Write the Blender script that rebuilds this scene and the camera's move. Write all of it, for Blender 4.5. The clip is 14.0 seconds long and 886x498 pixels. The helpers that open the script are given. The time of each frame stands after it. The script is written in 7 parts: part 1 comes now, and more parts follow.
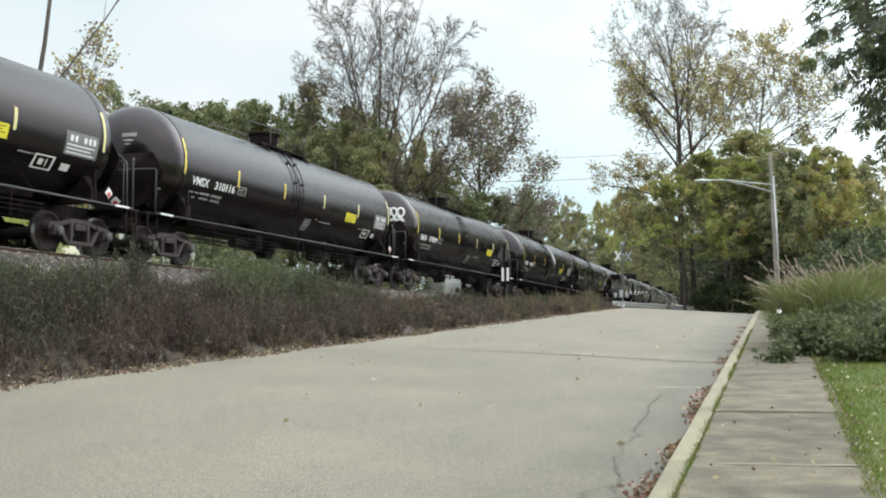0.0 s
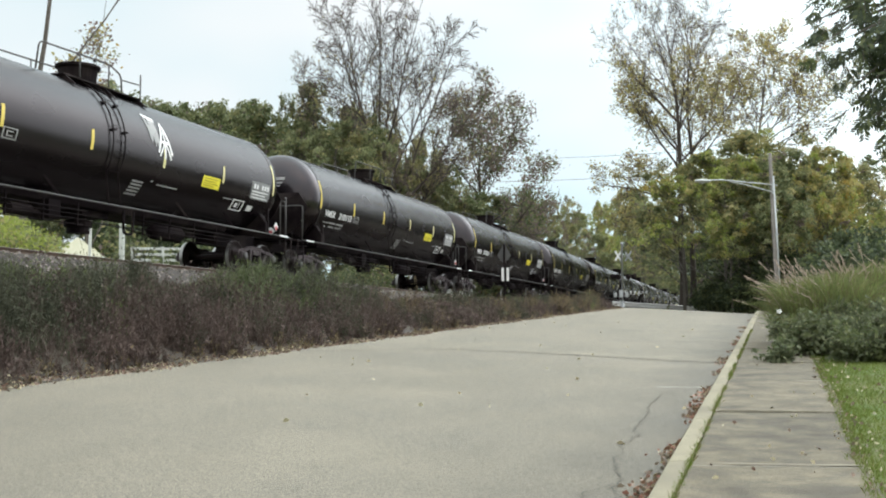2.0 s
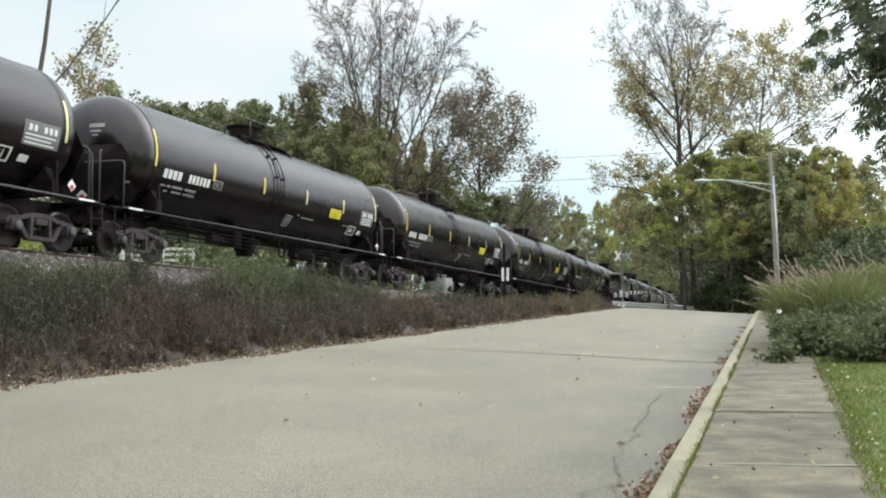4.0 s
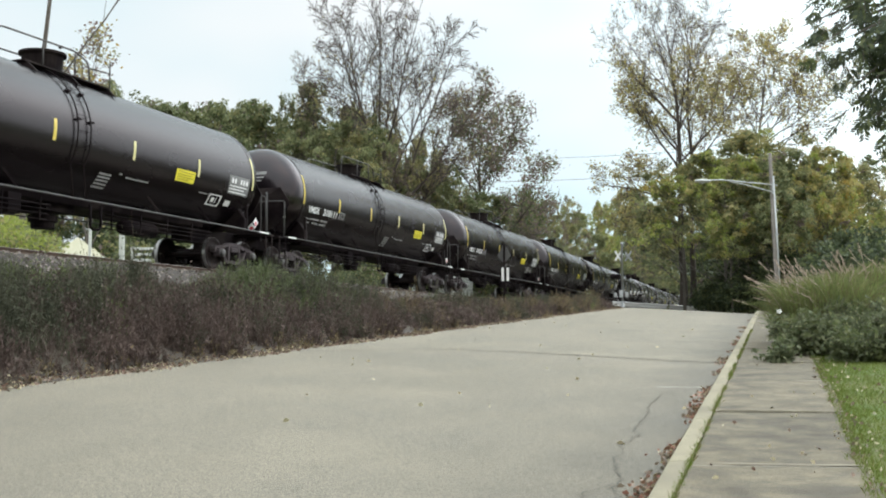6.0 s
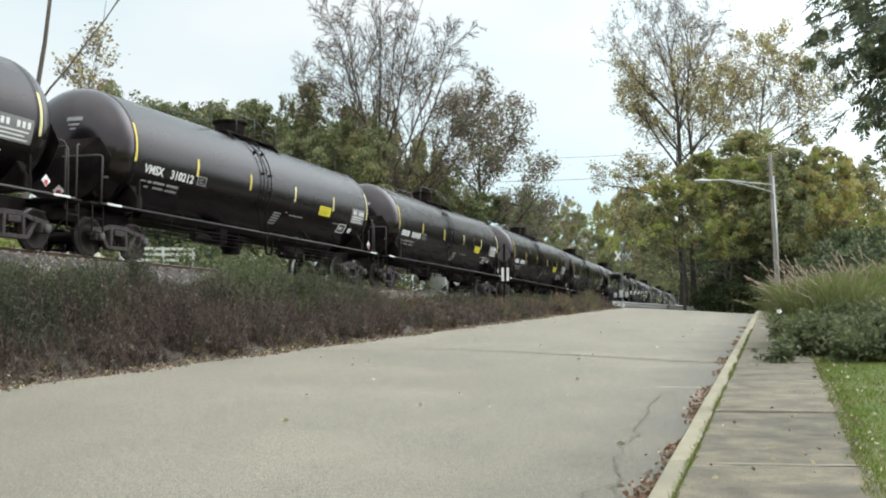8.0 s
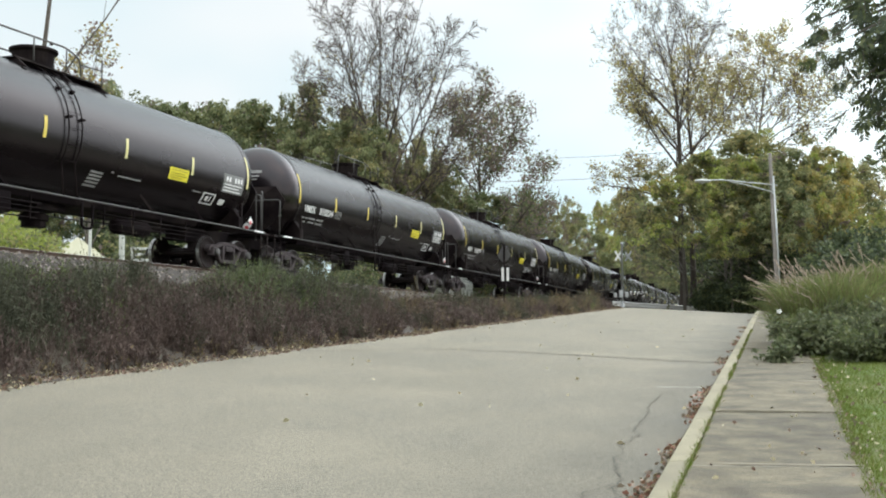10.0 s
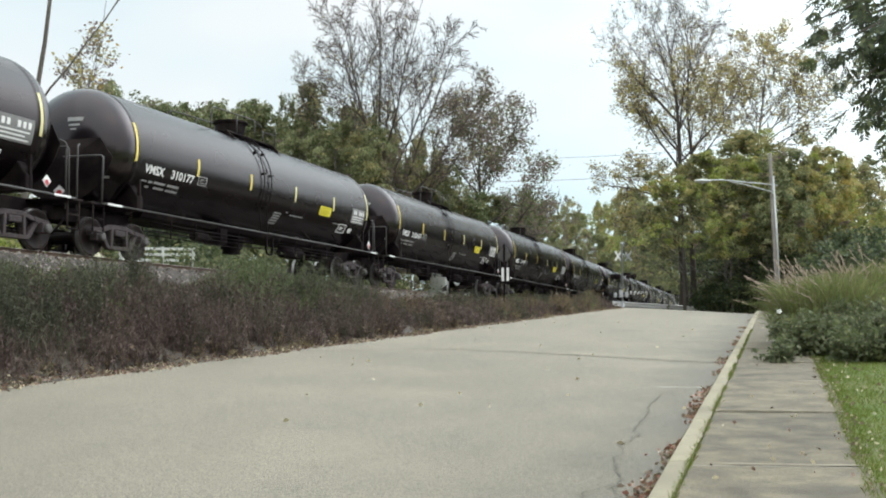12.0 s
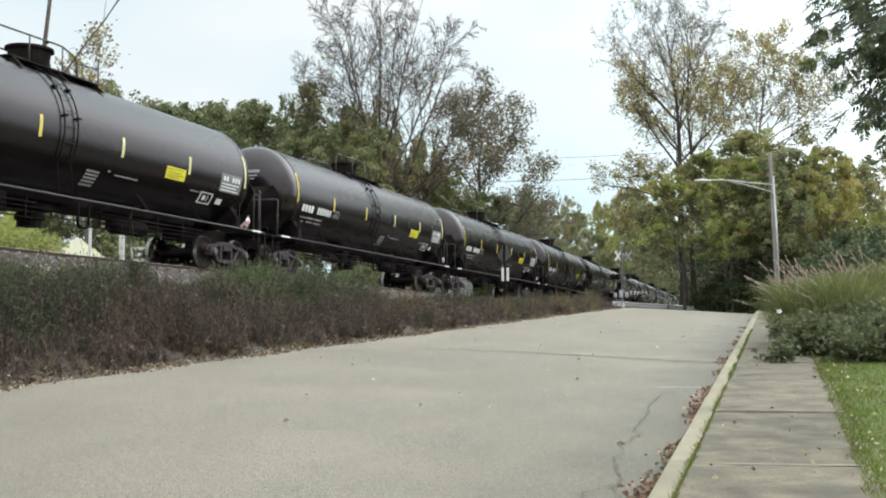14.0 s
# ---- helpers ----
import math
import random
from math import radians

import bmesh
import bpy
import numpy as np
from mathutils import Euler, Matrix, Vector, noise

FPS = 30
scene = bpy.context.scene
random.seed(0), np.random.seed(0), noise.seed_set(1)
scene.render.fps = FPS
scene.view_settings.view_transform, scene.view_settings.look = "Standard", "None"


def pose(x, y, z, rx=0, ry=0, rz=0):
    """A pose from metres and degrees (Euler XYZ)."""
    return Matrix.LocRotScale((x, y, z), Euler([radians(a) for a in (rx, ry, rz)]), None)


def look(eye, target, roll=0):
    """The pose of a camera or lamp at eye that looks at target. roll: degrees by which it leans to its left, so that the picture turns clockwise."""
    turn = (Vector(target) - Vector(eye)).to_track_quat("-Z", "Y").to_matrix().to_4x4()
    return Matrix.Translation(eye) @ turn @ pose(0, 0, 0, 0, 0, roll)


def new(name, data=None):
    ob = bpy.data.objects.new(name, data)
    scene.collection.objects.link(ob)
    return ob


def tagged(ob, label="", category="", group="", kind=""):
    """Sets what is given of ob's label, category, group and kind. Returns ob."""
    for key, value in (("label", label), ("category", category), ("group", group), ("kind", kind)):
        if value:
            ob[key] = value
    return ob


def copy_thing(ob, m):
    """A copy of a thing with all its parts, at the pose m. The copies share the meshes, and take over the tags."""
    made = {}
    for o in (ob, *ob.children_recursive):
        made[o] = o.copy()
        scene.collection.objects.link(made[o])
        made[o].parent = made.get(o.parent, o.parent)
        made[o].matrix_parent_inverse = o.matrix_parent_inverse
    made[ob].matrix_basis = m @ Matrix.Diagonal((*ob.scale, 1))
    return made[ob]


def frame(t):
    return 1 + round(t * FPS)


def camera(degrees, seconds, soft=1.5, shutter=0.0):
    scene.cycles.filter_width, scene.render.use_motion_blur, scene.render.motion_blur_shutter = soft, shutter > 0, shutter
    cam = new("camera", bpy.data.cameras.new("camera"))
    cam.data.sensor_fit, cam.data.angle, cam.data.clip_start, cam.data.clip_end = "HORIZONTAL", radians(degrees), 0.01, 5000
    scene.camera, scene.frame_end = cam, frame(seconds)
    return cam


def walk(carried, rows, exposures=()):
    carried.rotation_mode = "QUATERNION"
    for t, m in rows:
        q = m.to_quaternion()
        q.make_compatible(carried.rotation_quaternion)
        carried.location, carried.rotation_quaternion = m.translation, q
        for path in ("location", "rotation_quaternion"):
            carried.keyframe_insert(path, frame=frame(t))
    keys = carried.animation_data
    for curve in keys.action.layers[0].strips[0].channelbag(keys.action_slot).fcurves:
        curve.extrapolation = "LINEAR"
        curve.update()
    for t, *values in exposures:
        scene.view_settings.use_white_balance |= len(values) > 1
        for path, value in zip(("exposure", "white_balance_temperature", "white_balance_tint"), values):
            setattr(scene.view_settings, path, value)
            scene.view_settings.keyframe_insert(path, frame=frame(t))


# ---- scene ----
# ---- camera: a tripod beside the road, it stands still ----
cam = camera(45.41, 14.0, soft=2.0)
EYE = (0.0, 0.0, 1.55)
VIEW = look(EYE, (0.0, 100 * math.cos(0.07916), 1.55 + 100 * math.sin(0.07916)), -0.214)
walk(cam, [(0.0, VIEW), (14.0, VIEW)])

# ---- world: a high bright overcast, brighter towards the hidden sun ----
SKY_LOW, SKY_HIGH, SKY_SIDE = 1.02, 2.55, 3.1
world = bpy.data.worlds.new("overcast_sky")
scene.world = world
world.use_nodes = True
wn, wl = world.node_tree.nodes, world.node_tree.links
wn.clear()
w_out = wn.new("ShaderNodeOutputWorld")
w_bg = wn.new("ShaderNodeBackground")
w_sky = wn.new("ShaderNodeTexSky")
w_sky.sky_type = 'NISHITA'
w_sky.sun_disc = False
w_sky.sun_elevation = radians(52)
w_sky.sun_rotation = radians(153)
w_sky.air_density, w_sky.dust_density, w_sky.ozone_density = 1.0, 2.0, 1.0
w_scale = wn.new("ShaderNodeVectorMath")
w_scale.operation = 'SCALE'
w_scale.inputs["Scale"].default_value = 0.10
wl.new(w_sky.outputs["Color"], w_scale.inputs[0])
w_co = wn.new("ShaderNodeTexCoord")
w_map = wn.new("ShaderNodeMapping")
w_map.inputs["Scale"].default_value = (1.0, 1.0, 2.2)
wl.new(w_co.outputs["Generated"], w_map.inputs["Vector"])
w_noise = wn.new("ShaderNodeTexNoise")
w_noise.inputs["Scale"].default_value = 2.2
w_noise.inputs["Detail"].default_value = 3.0
wl.new(w_map.outputs["Vector"], w_noise.inputs["Vector"])
w_ramp = wn.new("ShaderNodeValToRGB")
w_ramp.color_ramp.elements[0].position, w_ramp.color_ramp.elements[0].color = 0.38, (0.76, 0.95, 1.0, 1)
w_ramp.color_ramp.elements[1].position, w_ramp.color_ramp.elements[1].color = 0.66, (1.02, 1.06, 1.06, 1)
wl.new(w_noise.outputs["Fac"], w_ramp.inputs["Fac"])
w_mix = wn.new("ShaderNodeMix")
w_mix.data_type = 'RGBA'
w_mix.inputs["Factor"].default_value = 0.86
wl.new(w_scale.outputs["Vector"], w_mix.inputs["A"])
wl.new(w_ramp.outputs["Color"], w_mix.inputs["B"])
# an overcast sky is about three times as bright overhead as at the horizon
w_sep = wn.new("ShaderNodeSeparateXYZ")
wl.new(w_co.outputs["Generated"], w_sep.inputs["Vector"])
w_up = wn.new("ShaderNodeMapRange")
w_up.inputs["From Min"].default_value, w_up.inputs["From Max"].default_value = 0.30, 1.0
w_up.inputs["To Min"].default_value, w_up.inputs["To Max"].default_value = SKY_LOW, SKY_HIGH
wl.new(w_sep.outputs["Z"], w_up.inputs["Value"])
# and a little brighter where the cloud is thin, to the right of the view
w_dot = wn.new("ShaderNodeVectorMath")
w_dot.operation = 'DOT_PRODUCT'
w_dot.inputs[1].default_value = (0.75, 0.46, 0.47)
wl.new(w_co.outputs["Generated"], w_dot.inputs[0])
w_pos = wn.new("ShaderNodeMath")
w_pos.operation = 'MAXIMUM'
w_pos.inputs[1].default_value = 0.0
wl.new(w_dot.outputs["Value"], w_pos.inputs[0])
w_pow = wn.new("ShaderNodeMath")
w_pow.operation = 'POWER'
w_pow.inputs[1].default_value = 7.0
wl.new(w_pos.outputs[0], w_pow.inputs[0])
w_warm = wn.new("ShaderNodeMix")
w_warm.data_type = 'RGBA'
w_warm.inputs["B"].default_value = (0.97, 1.0, 1.01, 1)
wl.new(w_pow.outputs[0], w_warm.inputs["Factor"])
wl.new(w_mix.outputs["Result"], w_warm.inputs["A"])
wl.new(w_warm.outputs["Result"], w_bg.inputs["Color"])
w_side = wn.new("ShaderNodeMath")
w_side.operation = 'MULTIPLY_ADD'
w_side.inputs[1].default_value, w_side.inputs[2].default_value = SKY_SIDE, 1.0
wl.new(w_pow.outputs[0], w_side.inputs[0])
w_all = wn.new("ShaderNodeMath")
w_all.operation = 'MULTIPLY'
wl.new(w_up.outputs["Result"], w_all.inputs[0])
wl.new(w_side.outputs[0], w_all.inputs[1])
wl.new(w_all.outputs[0], w_bg.inputs["Strength"])
wl.new(w_bg.outputs["Background"], w_out.inputs["Surface"])

sun_data = bpy.data.lights.new("sun", 'SUN')
sun_data.energy, sun_data.angle, sun_data.color = 1.0, radians(110), (1.0, 0.94, 0.84)
sun = new("sun", sun_data)
sun.matrix_world = look((25, -25, 70), (0, 25, 0))
tagged(sun, kind="structure")


# ---- materials ----
def mat(name, a, b, rough=0.8, scale=6.0, fine=40.0, bump=0.2, metal=0.0, spec=0.5, c=None, cscale=1.2, thin=0.0, per=0.0, squash=None, grain=0.5, tint=None):
    """A paint, bark, stone or leaf surface: two colours in grain, a third in stains, relief, and chance shifts from piece to piece."""
    m = bpy.data.materials.new(name)
    m.use_nodes = True
    n, l = m.node_tree.nodes, m.node_tree.links
    bsdf = n["Principled BSDF"]
    co = n.new("ShaderNodeTexCoord")
    src = co.outputs["Object"]
    if squash:
        mp = n.new("ShaderNodeMapping")
        mp.inputs["Scale"].default_value = squash
        l.new(src, mp.inputs["Vector"])
        src = mp.outputs["Vector"]
    n1 = n.new("ShaderNodeTexNoise")
    n1.inputs["Scale"].default_value, n1.inputs["Detail"].default_value = scale, 5.0
    n2 = n.new("ShaderNodeTexNoise")
    n2.inputs["Scale"].default_value, n2.inputs["Detail"].default_value = fine, 4.0
    l.new(src, n1.inputs["Vector"])
    l.new(src, n2.inputs["Vector"])
    add = n.new("ShaderNodeMath")
    add.operation = 'MULTIPLY_ADD'
    add.inputs[1].default_value = 1 - grain
    l.new(n1.outputs["Fac"], add.inputs[0])
    half = n.new("ShaderNodeMath")
    half.operation = 'MULTIPLY'
    half.inputs[1].default_value = grain
    l.new(n2.outputs["Fac"], half.inputs[0])
    l.new(half.outputs[0], add.inputs[2])
    mr = n.new("ShaderNodeMapRange")
    mr.inputs["From Min"].default_value, mr.inputs["From Max"].default_value = 0.36, 0.64
    l.new(add.outputs[0], mr.inputs["Value"])
    mix = n.new("ShaderNodeMix")
    mix.data_type = 'RGBA'
    mix.inputs["A"].default_value, mix.inputs["B"].default_value = (*a, 1), (*b, 1)
    l.new(mr.outputs["Result"], mix.inputs["Factor"])
    col = mix.outputs["Result"]
    if c:
        n3 = n.new("ShaderNodeTexNoise")
        n3.inputs["Scale"].default_value, n3.inputs["Detail"].default_value = cscale, 3.0
        l.new(src, n3.inputs["Vector"])
        m3 = n.new("ShaderNodeMapRange")
        m3.inputs["From Min"].default_value, m3.inputs["From Max"].default_value = 0.45, 0.68
        l.new(n3.outputs["Fac"], m3.inputs["Value"])
        x3 = n.new("ShaderNodeMix")
        x3.data_type = 'RGBA'
        x3.inputs["B"].default_value = (*c, 1)
        l.new(col, x3.inputs["A"])
        l.new(m3.outputs["Result"], x3.inputs["Factor"])
        col = x3.outputs["Result"]
    if per:
        geo = n.new("ShaderNodeNewGeometry")
        hsv = n.new("ShaderNodeHueSaturation")
        v = n.new("ShaderNodeMapRange")
        v.inputs["To Min"].default_value, v.inputs["To Max"].default_value = 1 - per, 1 + per
        l.new(geo.outputs["Random Per Island"], v.inputs["Value"])
        l.new(v.outputs["Result"], hsv.inputs["Value"])
        h = n.new("ShaderNodeMapRange")
        h.inputs["From Min"].default_value, h.inputs["From Max"].default_value = 1.0, 0.0
        h.inputs["To Min"].default_value, h.inputs["To Max"].default_value = 0.5 - per * 0.05, 0.5 + per * 0.05
        l.new(geo.outputs["Random Per Island"], h.inputs["Value"])
        l.new(h.outputs["Result"], hsv.inputs["Hue"])
        l.new(col, hsv.inputs["Color"])
        col = hsv.outputs["Color"]
    l.new(col, bsdf.inputs["Base Color"])
    bsdf.inputs["Metallic"].default_value = metal
    bsdf.inputs["Specular IOR Level"].default_value = spec
    if tint:
        bsdf.inputs["Specular Tint"].default_value = (*tint, 1)
    rr = n.new("ShaderNodeMapRange")
    rr.inputs["To Min"].default_value, rr.inputs["To Max"].default_value = max(rough * 0.75, 0.03), min(rough * 1.2, 1)
    l.new(n1.outputs["Fac"], rr.inputs["Value"])
    l.new(rr.outputs["Result"], bsdf.inputs["Roughness"])
    if bump:
        bp = n.new("ShaderNodeBump")
        bp.inputs["Strength"].default_value, bp.inputs["Distance"].default_value = bump, 0.02
        l.new(add.outputs[0], bp.inputs["Height"])
        l.new(bp.outputs["Normal"], bsdf.inputs["Normal"])
    if thin:
        out = n["Material Output"]
        tr = n.new("ShaderNodeBsdfTranslucent")
        l.new(col, tr.inputs["Color"])
        sh = n.new("ShaderNodeMixShader")
        sh.inputs["Fac"].default_value = thin
        l.new(bsdf.outputs["BSDF"], sh.inputs[1])
        l.new(tr.outputs["BSDF"], sh.inputs[2])
        l.new(sh.outputs["Shader"], out.inputs["Surface"])
    return m


M = {}
M["asphalt"] = mat("worn_asphalt", (0.052, 0.0452, 0.0325), (0.345, 0.298, 0.221), 0.9, 0.7, 88.0, 0.8, spec=0.7, grain=0.88)
M["crack"] = mat("crack_filler", (0.040, 0.035, 0.026), (0.095, 0.083, 0.064), 0.9, 8, 60, 0.2)
M["concrete"] = mat("pavement_concrete", (0.0573, 0.0468, 0.0305), (0.2169, 0.1791, 0.1178), 0.9, 5.5, 75.0, 0.6, grain=0.62, c=(0.070, 0.057, 0.038), cscale=2.2)
M["kerb"] = mat("kerb_concrete", (0.1968, 0.1710, 0.1134), (0.3024, 0.2631, 0.1782), 0.9, 3.0, 60.0, 0.3, c=(0.1928, 0.165, 0.1139))
M["paint"] = mat("road_paint", (0.35, 0.35, 0.329), (0.476, 0.476, 0.448), 0.7, 9, 60, 0.1)
M["soil"] = mat("bank_soil", (0.0466, 0.036, 0.028), (0.0880, 0.068, 0.052), 0.95, 2.0, 25.0, 0.6, c=(0.0569, 0.055, 0.032), cscale=0.5)
M["lawn"] = mat("lawn_turf", (0.0595, 0.0920, 0.0154), (0.0978, 0.1480, 0.0266), 0.95, 3.0, 60.0, 0.6, c=(0.128, 0.135, 0.045), cscale=0.8)
M["field"] = mat("rough_field", (0.07, 0.084, 0.035), (0.112, 0.119, 0.049), 0.95, 0.4, 8.0, 0.5, c=(0.091, 0.07, 0.042), cscale=0.1)
M["ballast"] = mat("ballast_stone", (0.0245, 0.0188, 0.0158), (0.0704, 0.0561, 0.0468), 0.95, 6.0, 30.0, 0.8, c=(0.0306, 0.0224, 0.0184), cscale=0.7)
M["stone"] = mat("ballast_stones", (0.0666, 0.0545, 0.0461), (0.2475, 0.2136, 0.1870), 0.9, 6.0, 40.0, 0.3, per=0.6)
M["rail"] = mat("rusty_rail_steel", (0.07, 0.045, 0.035), (0.13, 0.085, 0.06), 0.6, 5, 50, 0.2, metal=0.4)
M["railtop"] = mat("polished_rail_head", (0.35, 0.35, 0.35), (0.5, 0.5, 0.5), 0.3, 5, 50, 0.05, metal=0.9)
M["tie"] = mat("creosoted_timber", (0.06, 0.048, 0.038), (0.12, 0.10, 0.085), 0.9, 3, 40, 0.5, squash=(0.3, 3, 3))
M["tank"] = mat("black_tank_paint", (0.0031, 0.0018, 0.0025), (0.0058, 0.0036, 0.0049), 0.27, 0.8, 22.0, 0.003, c=(0.008, 0.0075, 0.0085), cscale=0.6, spec=0.30, squash=(1.6, 0.5, 1.2), tint=(1.0, 0.89, 0.93))
M["head"] = mat("black_head_paint", (0.0022, 0.0014, 0.0018), (0.0042, 0.0029, 0.0035), 0.18, 1.0, 25.0, 0.003, c=(0.008, 0.0060, 0.0066), cscale=0.8, spec=0.6, tint=(1.0, 0.89, 0.93))
M["frame"] = mat("grimy_black_steel", (0.0053, 0.0032, 0.0039), (0.0107, 0.0068, 0.0081), 0.8, 4.0, 30.0, 0.2, c=(0.028, 0.021, 0.020), spec=0.07)
M["truck"] = mat("dusty_cast_steel", (0.0336, 0.0256, 0.0275), (0.0992, 0.0800, 0.0840), 0.8, 5.0, 35.0, 0.3, c=(0.042, 0.032, 0.029), cscale=2.5, spec=0.2)
M["wheel"] = mat("brown_wheel_steel", (0.011, 0.0066, 0.0066), (0.025, 0.016, 0.0155), 0.7, 4.0, 30.0, 0.1, spec=0.2)
M["tread"] = mat("bright_tread_steel", (0.3, 0.29, 0.28), (0.42, 0.41, 0.4), 0.35, 6, 40, 0.05, metal=0.8)
M["cap"] = mat("bearing_cap_steel", (0.055, 0.050, 0.049), (0.10, 0.093, 0.09), 0.65, 9, 40, 0.1)
M["handrail"] = mat("grey_pipe_steel", (0.062, 0.058, 0.057), (0.10, 0.094, 0.092), 0.65, 9, 40, 0.1, spec=0.3)
M["yellow"] = mat("yellow_reflective_tape", (0.60, 0.45, 0.06), (0.71, 0.56, 0.12), 0.5, 6, 40, 0.0)
# the rear strips' washed-out look is put into this paler yellow
M["tape"] = mat("pale_reflective_tape", (0.5820, 0.5198, 0.2081), (0.6693, 0.6217, 0.3305), 0.5, 6, 40, 0.0)
M["yellowsign"] = mat("yellow_placard", (0.72, 0.62, 0.02), (0.80, 0.70, 0.05), 0.5, 6, 40, 0.0)
M["white"] = mat("white_stencil_paint", (0.62, 0.61, 0.60), (0.78, 0.77, 0.76), 0.6, 9, 60, 0.0)
M["greylabel"] = mat("grey_stencil_panel", (0.22, 0.215, 0.21), (0.33, 0.325, 0.32), 0.6, 9, 60, 0.0)
M["panelgrey"] = mat("grey_data_panel", (0.11, 0.107, 0.105), (0.19, 0.186, 0.183), 0.6, 9, 60, 0.0)
M["red"] = mat("red_print", (0.4, 0.03, 0.04), (0.5, 0.05, 0.06), 0.5, 9, 60, 0.0)
M["galv"] = mat("galvanised_steel", (0.285, 0.292, 0.292), (0.39, 0.398, 0.398), 0.5, 4, 30, 0.05, metal=0.5)
M["aluminium"] = mat("dull_aluminium", (0.413, 0.42, 0.427), (0.51, 0.517, 0.525), 0.45, 4, 30, 0.05, metal=0.4)
M["pole"] = mat("weathered_pole_timber", (0.15, 0.13, 0.115), (0.25, 0.22, 0.20), 0.9, 3, 25, 0.4, squash=(4, 4, 0.4))
M["cable"] = mat("cable_sheath", (0.05, 0.05, 0.05), (0.08, 0.08, 0.08), 0.7, 9, 40, 0.0)
M["lens"] = mat("dark_lamp_lens", (0.05, 0.012, 0.012), (0.09, 0.02, 0.02), 0.2, 9, 40, 0.0)
M["bark"] = mat("grey_bark", (0.075, 0.062, 0.052), (0.15, 0.128, 0.11), 0.95, 6, 40, 0.5, squash=(2, 2, 0.4))
M["twig"] = mat("brown_twigs", (0.0480, 0.0360, 0.0284), (0.0864, 0.0668, 0.0542), 0.95, 6, 40, 0.2)
M["roof"] = mat("pale_metal_roof", (0.385, 0.364, 0.252), (0.462, 0.434, 0.315), 0.6, 2, 20, 0.1)
M["siding"] = mat("white_siding", (0.55, 0.55, 0.52), (0.66, 0.66, 0.62), 0.7, 2, 20, 0.1)
M["glass"] = mat("window_glass", (0.02, 0.022, 0.025), (0.03, 0.033, 0.036), 0.08, 2, 20, 0.0)
M["petal"] = mat("white_petals", (0.78, 0.77, 0.74), (0.85, 0.84, 0.82), 0.7, 9, 40, 0.0, thin=0.3)


def worn_towards_kerb(m):
    """Traffic keeps the road's middle pale; along the kerb it stays dark and dirty, with a ragged border."""
    n, l = m.node_tree.nodes, m.node_tree.links
    bsdf = n["Principled BSDF"]
    src = bsdf.inputs["Base Color"].links[0].from_socket
    co = n.new("ShaderNodeTexCoord")
    dot = n.new("ShaderNodeVectorMath")
    dot.operation = 'DOT_PRODUCT'
    dot.inputs[1].default_value = (1.0, -0.3165, 0.0)
    l.new(co.outputs["Object"], dot.inputs[0])
    nz = n.new("ShaderNodeTexNoise")
    nz.inputs["Scale"].default_value, nz.inputs["Detail"].default_value = 0.8, 6.0
    l.new(co.outputs["Object"], nz.inputs["Vector"])
    sm = n.new("ShaderNodeMath")
    sm.operation = 'MULTIPLY_ADD'
    sm.inputs[1].default_value = 1.8
    l.new(nz.outputs["Fac"], sm.inputs[0])
    l.new(dot.outputs["Value"], sm.inputs[2])
    mr = n.new("ShaderNodeMapRange")
    mr.inputs["From Min"].default_value, mr.inputs["From Max"].default_value = -1.3, 0.0
    mr.inputs["To Min"].default_value, mr.inputs["To Max"].default_value = 0.0, 0.46
    l.new(sm.outputs[0], mr.inputs["Value"])
    mx = n.new("ShaderNodeMix")
    mx.data_type = 'RGBA'
    mx.inputs["B"].default_value = (0.045, 0.042, 0.036, 1)
    l.new(src, mx.inputs["A"])
    l.new(mr.outputs["Result"], mx.inputs["Factor"])
    mp = n.new("ShaderNodeMapping")
    mp.inputs["Rotation"].default_value = (0, 0, math.atan(0.3165))
    mp.inputs["Scale"].default_value = (0.55, 0.09, 1.0)
    l.new(co.outputs["Object"], mp.inputs["Vector"])
    streak = n.new("ShaderNodeTexNoise")
    streak.inputs["Scale"].default_value, streak.inputs["Detail"].default_value = 1.0, 5.0
    l.new(mp.outputs["Vector"], streak.inputs["Vector"])
    blot = n.new("ShaderNodeTexNoise")
    blot.inputs["Scale"].default_value, blot.inputs["Detail"].default_value = 0.32, 6.0
    l.new(co.outputs["Object"], blot.inputs["Vector"])
    both = n.new("ShaderNodeMath")
    both.operation = 'ADD'
    l.new(streak.outputs["Fac"], both.inputs[0])
    l.new(blot.outputs["Fac"], both.inputs[1])
    sr = n.new("ShaderNodeMapRange")
    sr.inputs["From Min"].default_value, sr.inputs["From Max"].default_value = 0.90, 1.22
    sr.inputs["To Min"].default_value, sr.inputs["To Max"].default_value = 0.0, 0.24
    l.new(both.outputs[0], sr.inputs["Value"])
    sx = n.new("ShaderNodeMix")
    sx.data_type = 'RGBA'
    sx.inputs["B"].default_value = (0.085, 0.076, 0.056, 1)
    l.new(mx.outputs["Result"], sx.inputs["A"])
    l.new(sr.outputs["Result"], sx.inputs["Factor"])
    l.new(sx.outputs["Result"], bsdf.inputs["Base Color"])


worn_towards_kerb(M["asphalt"])


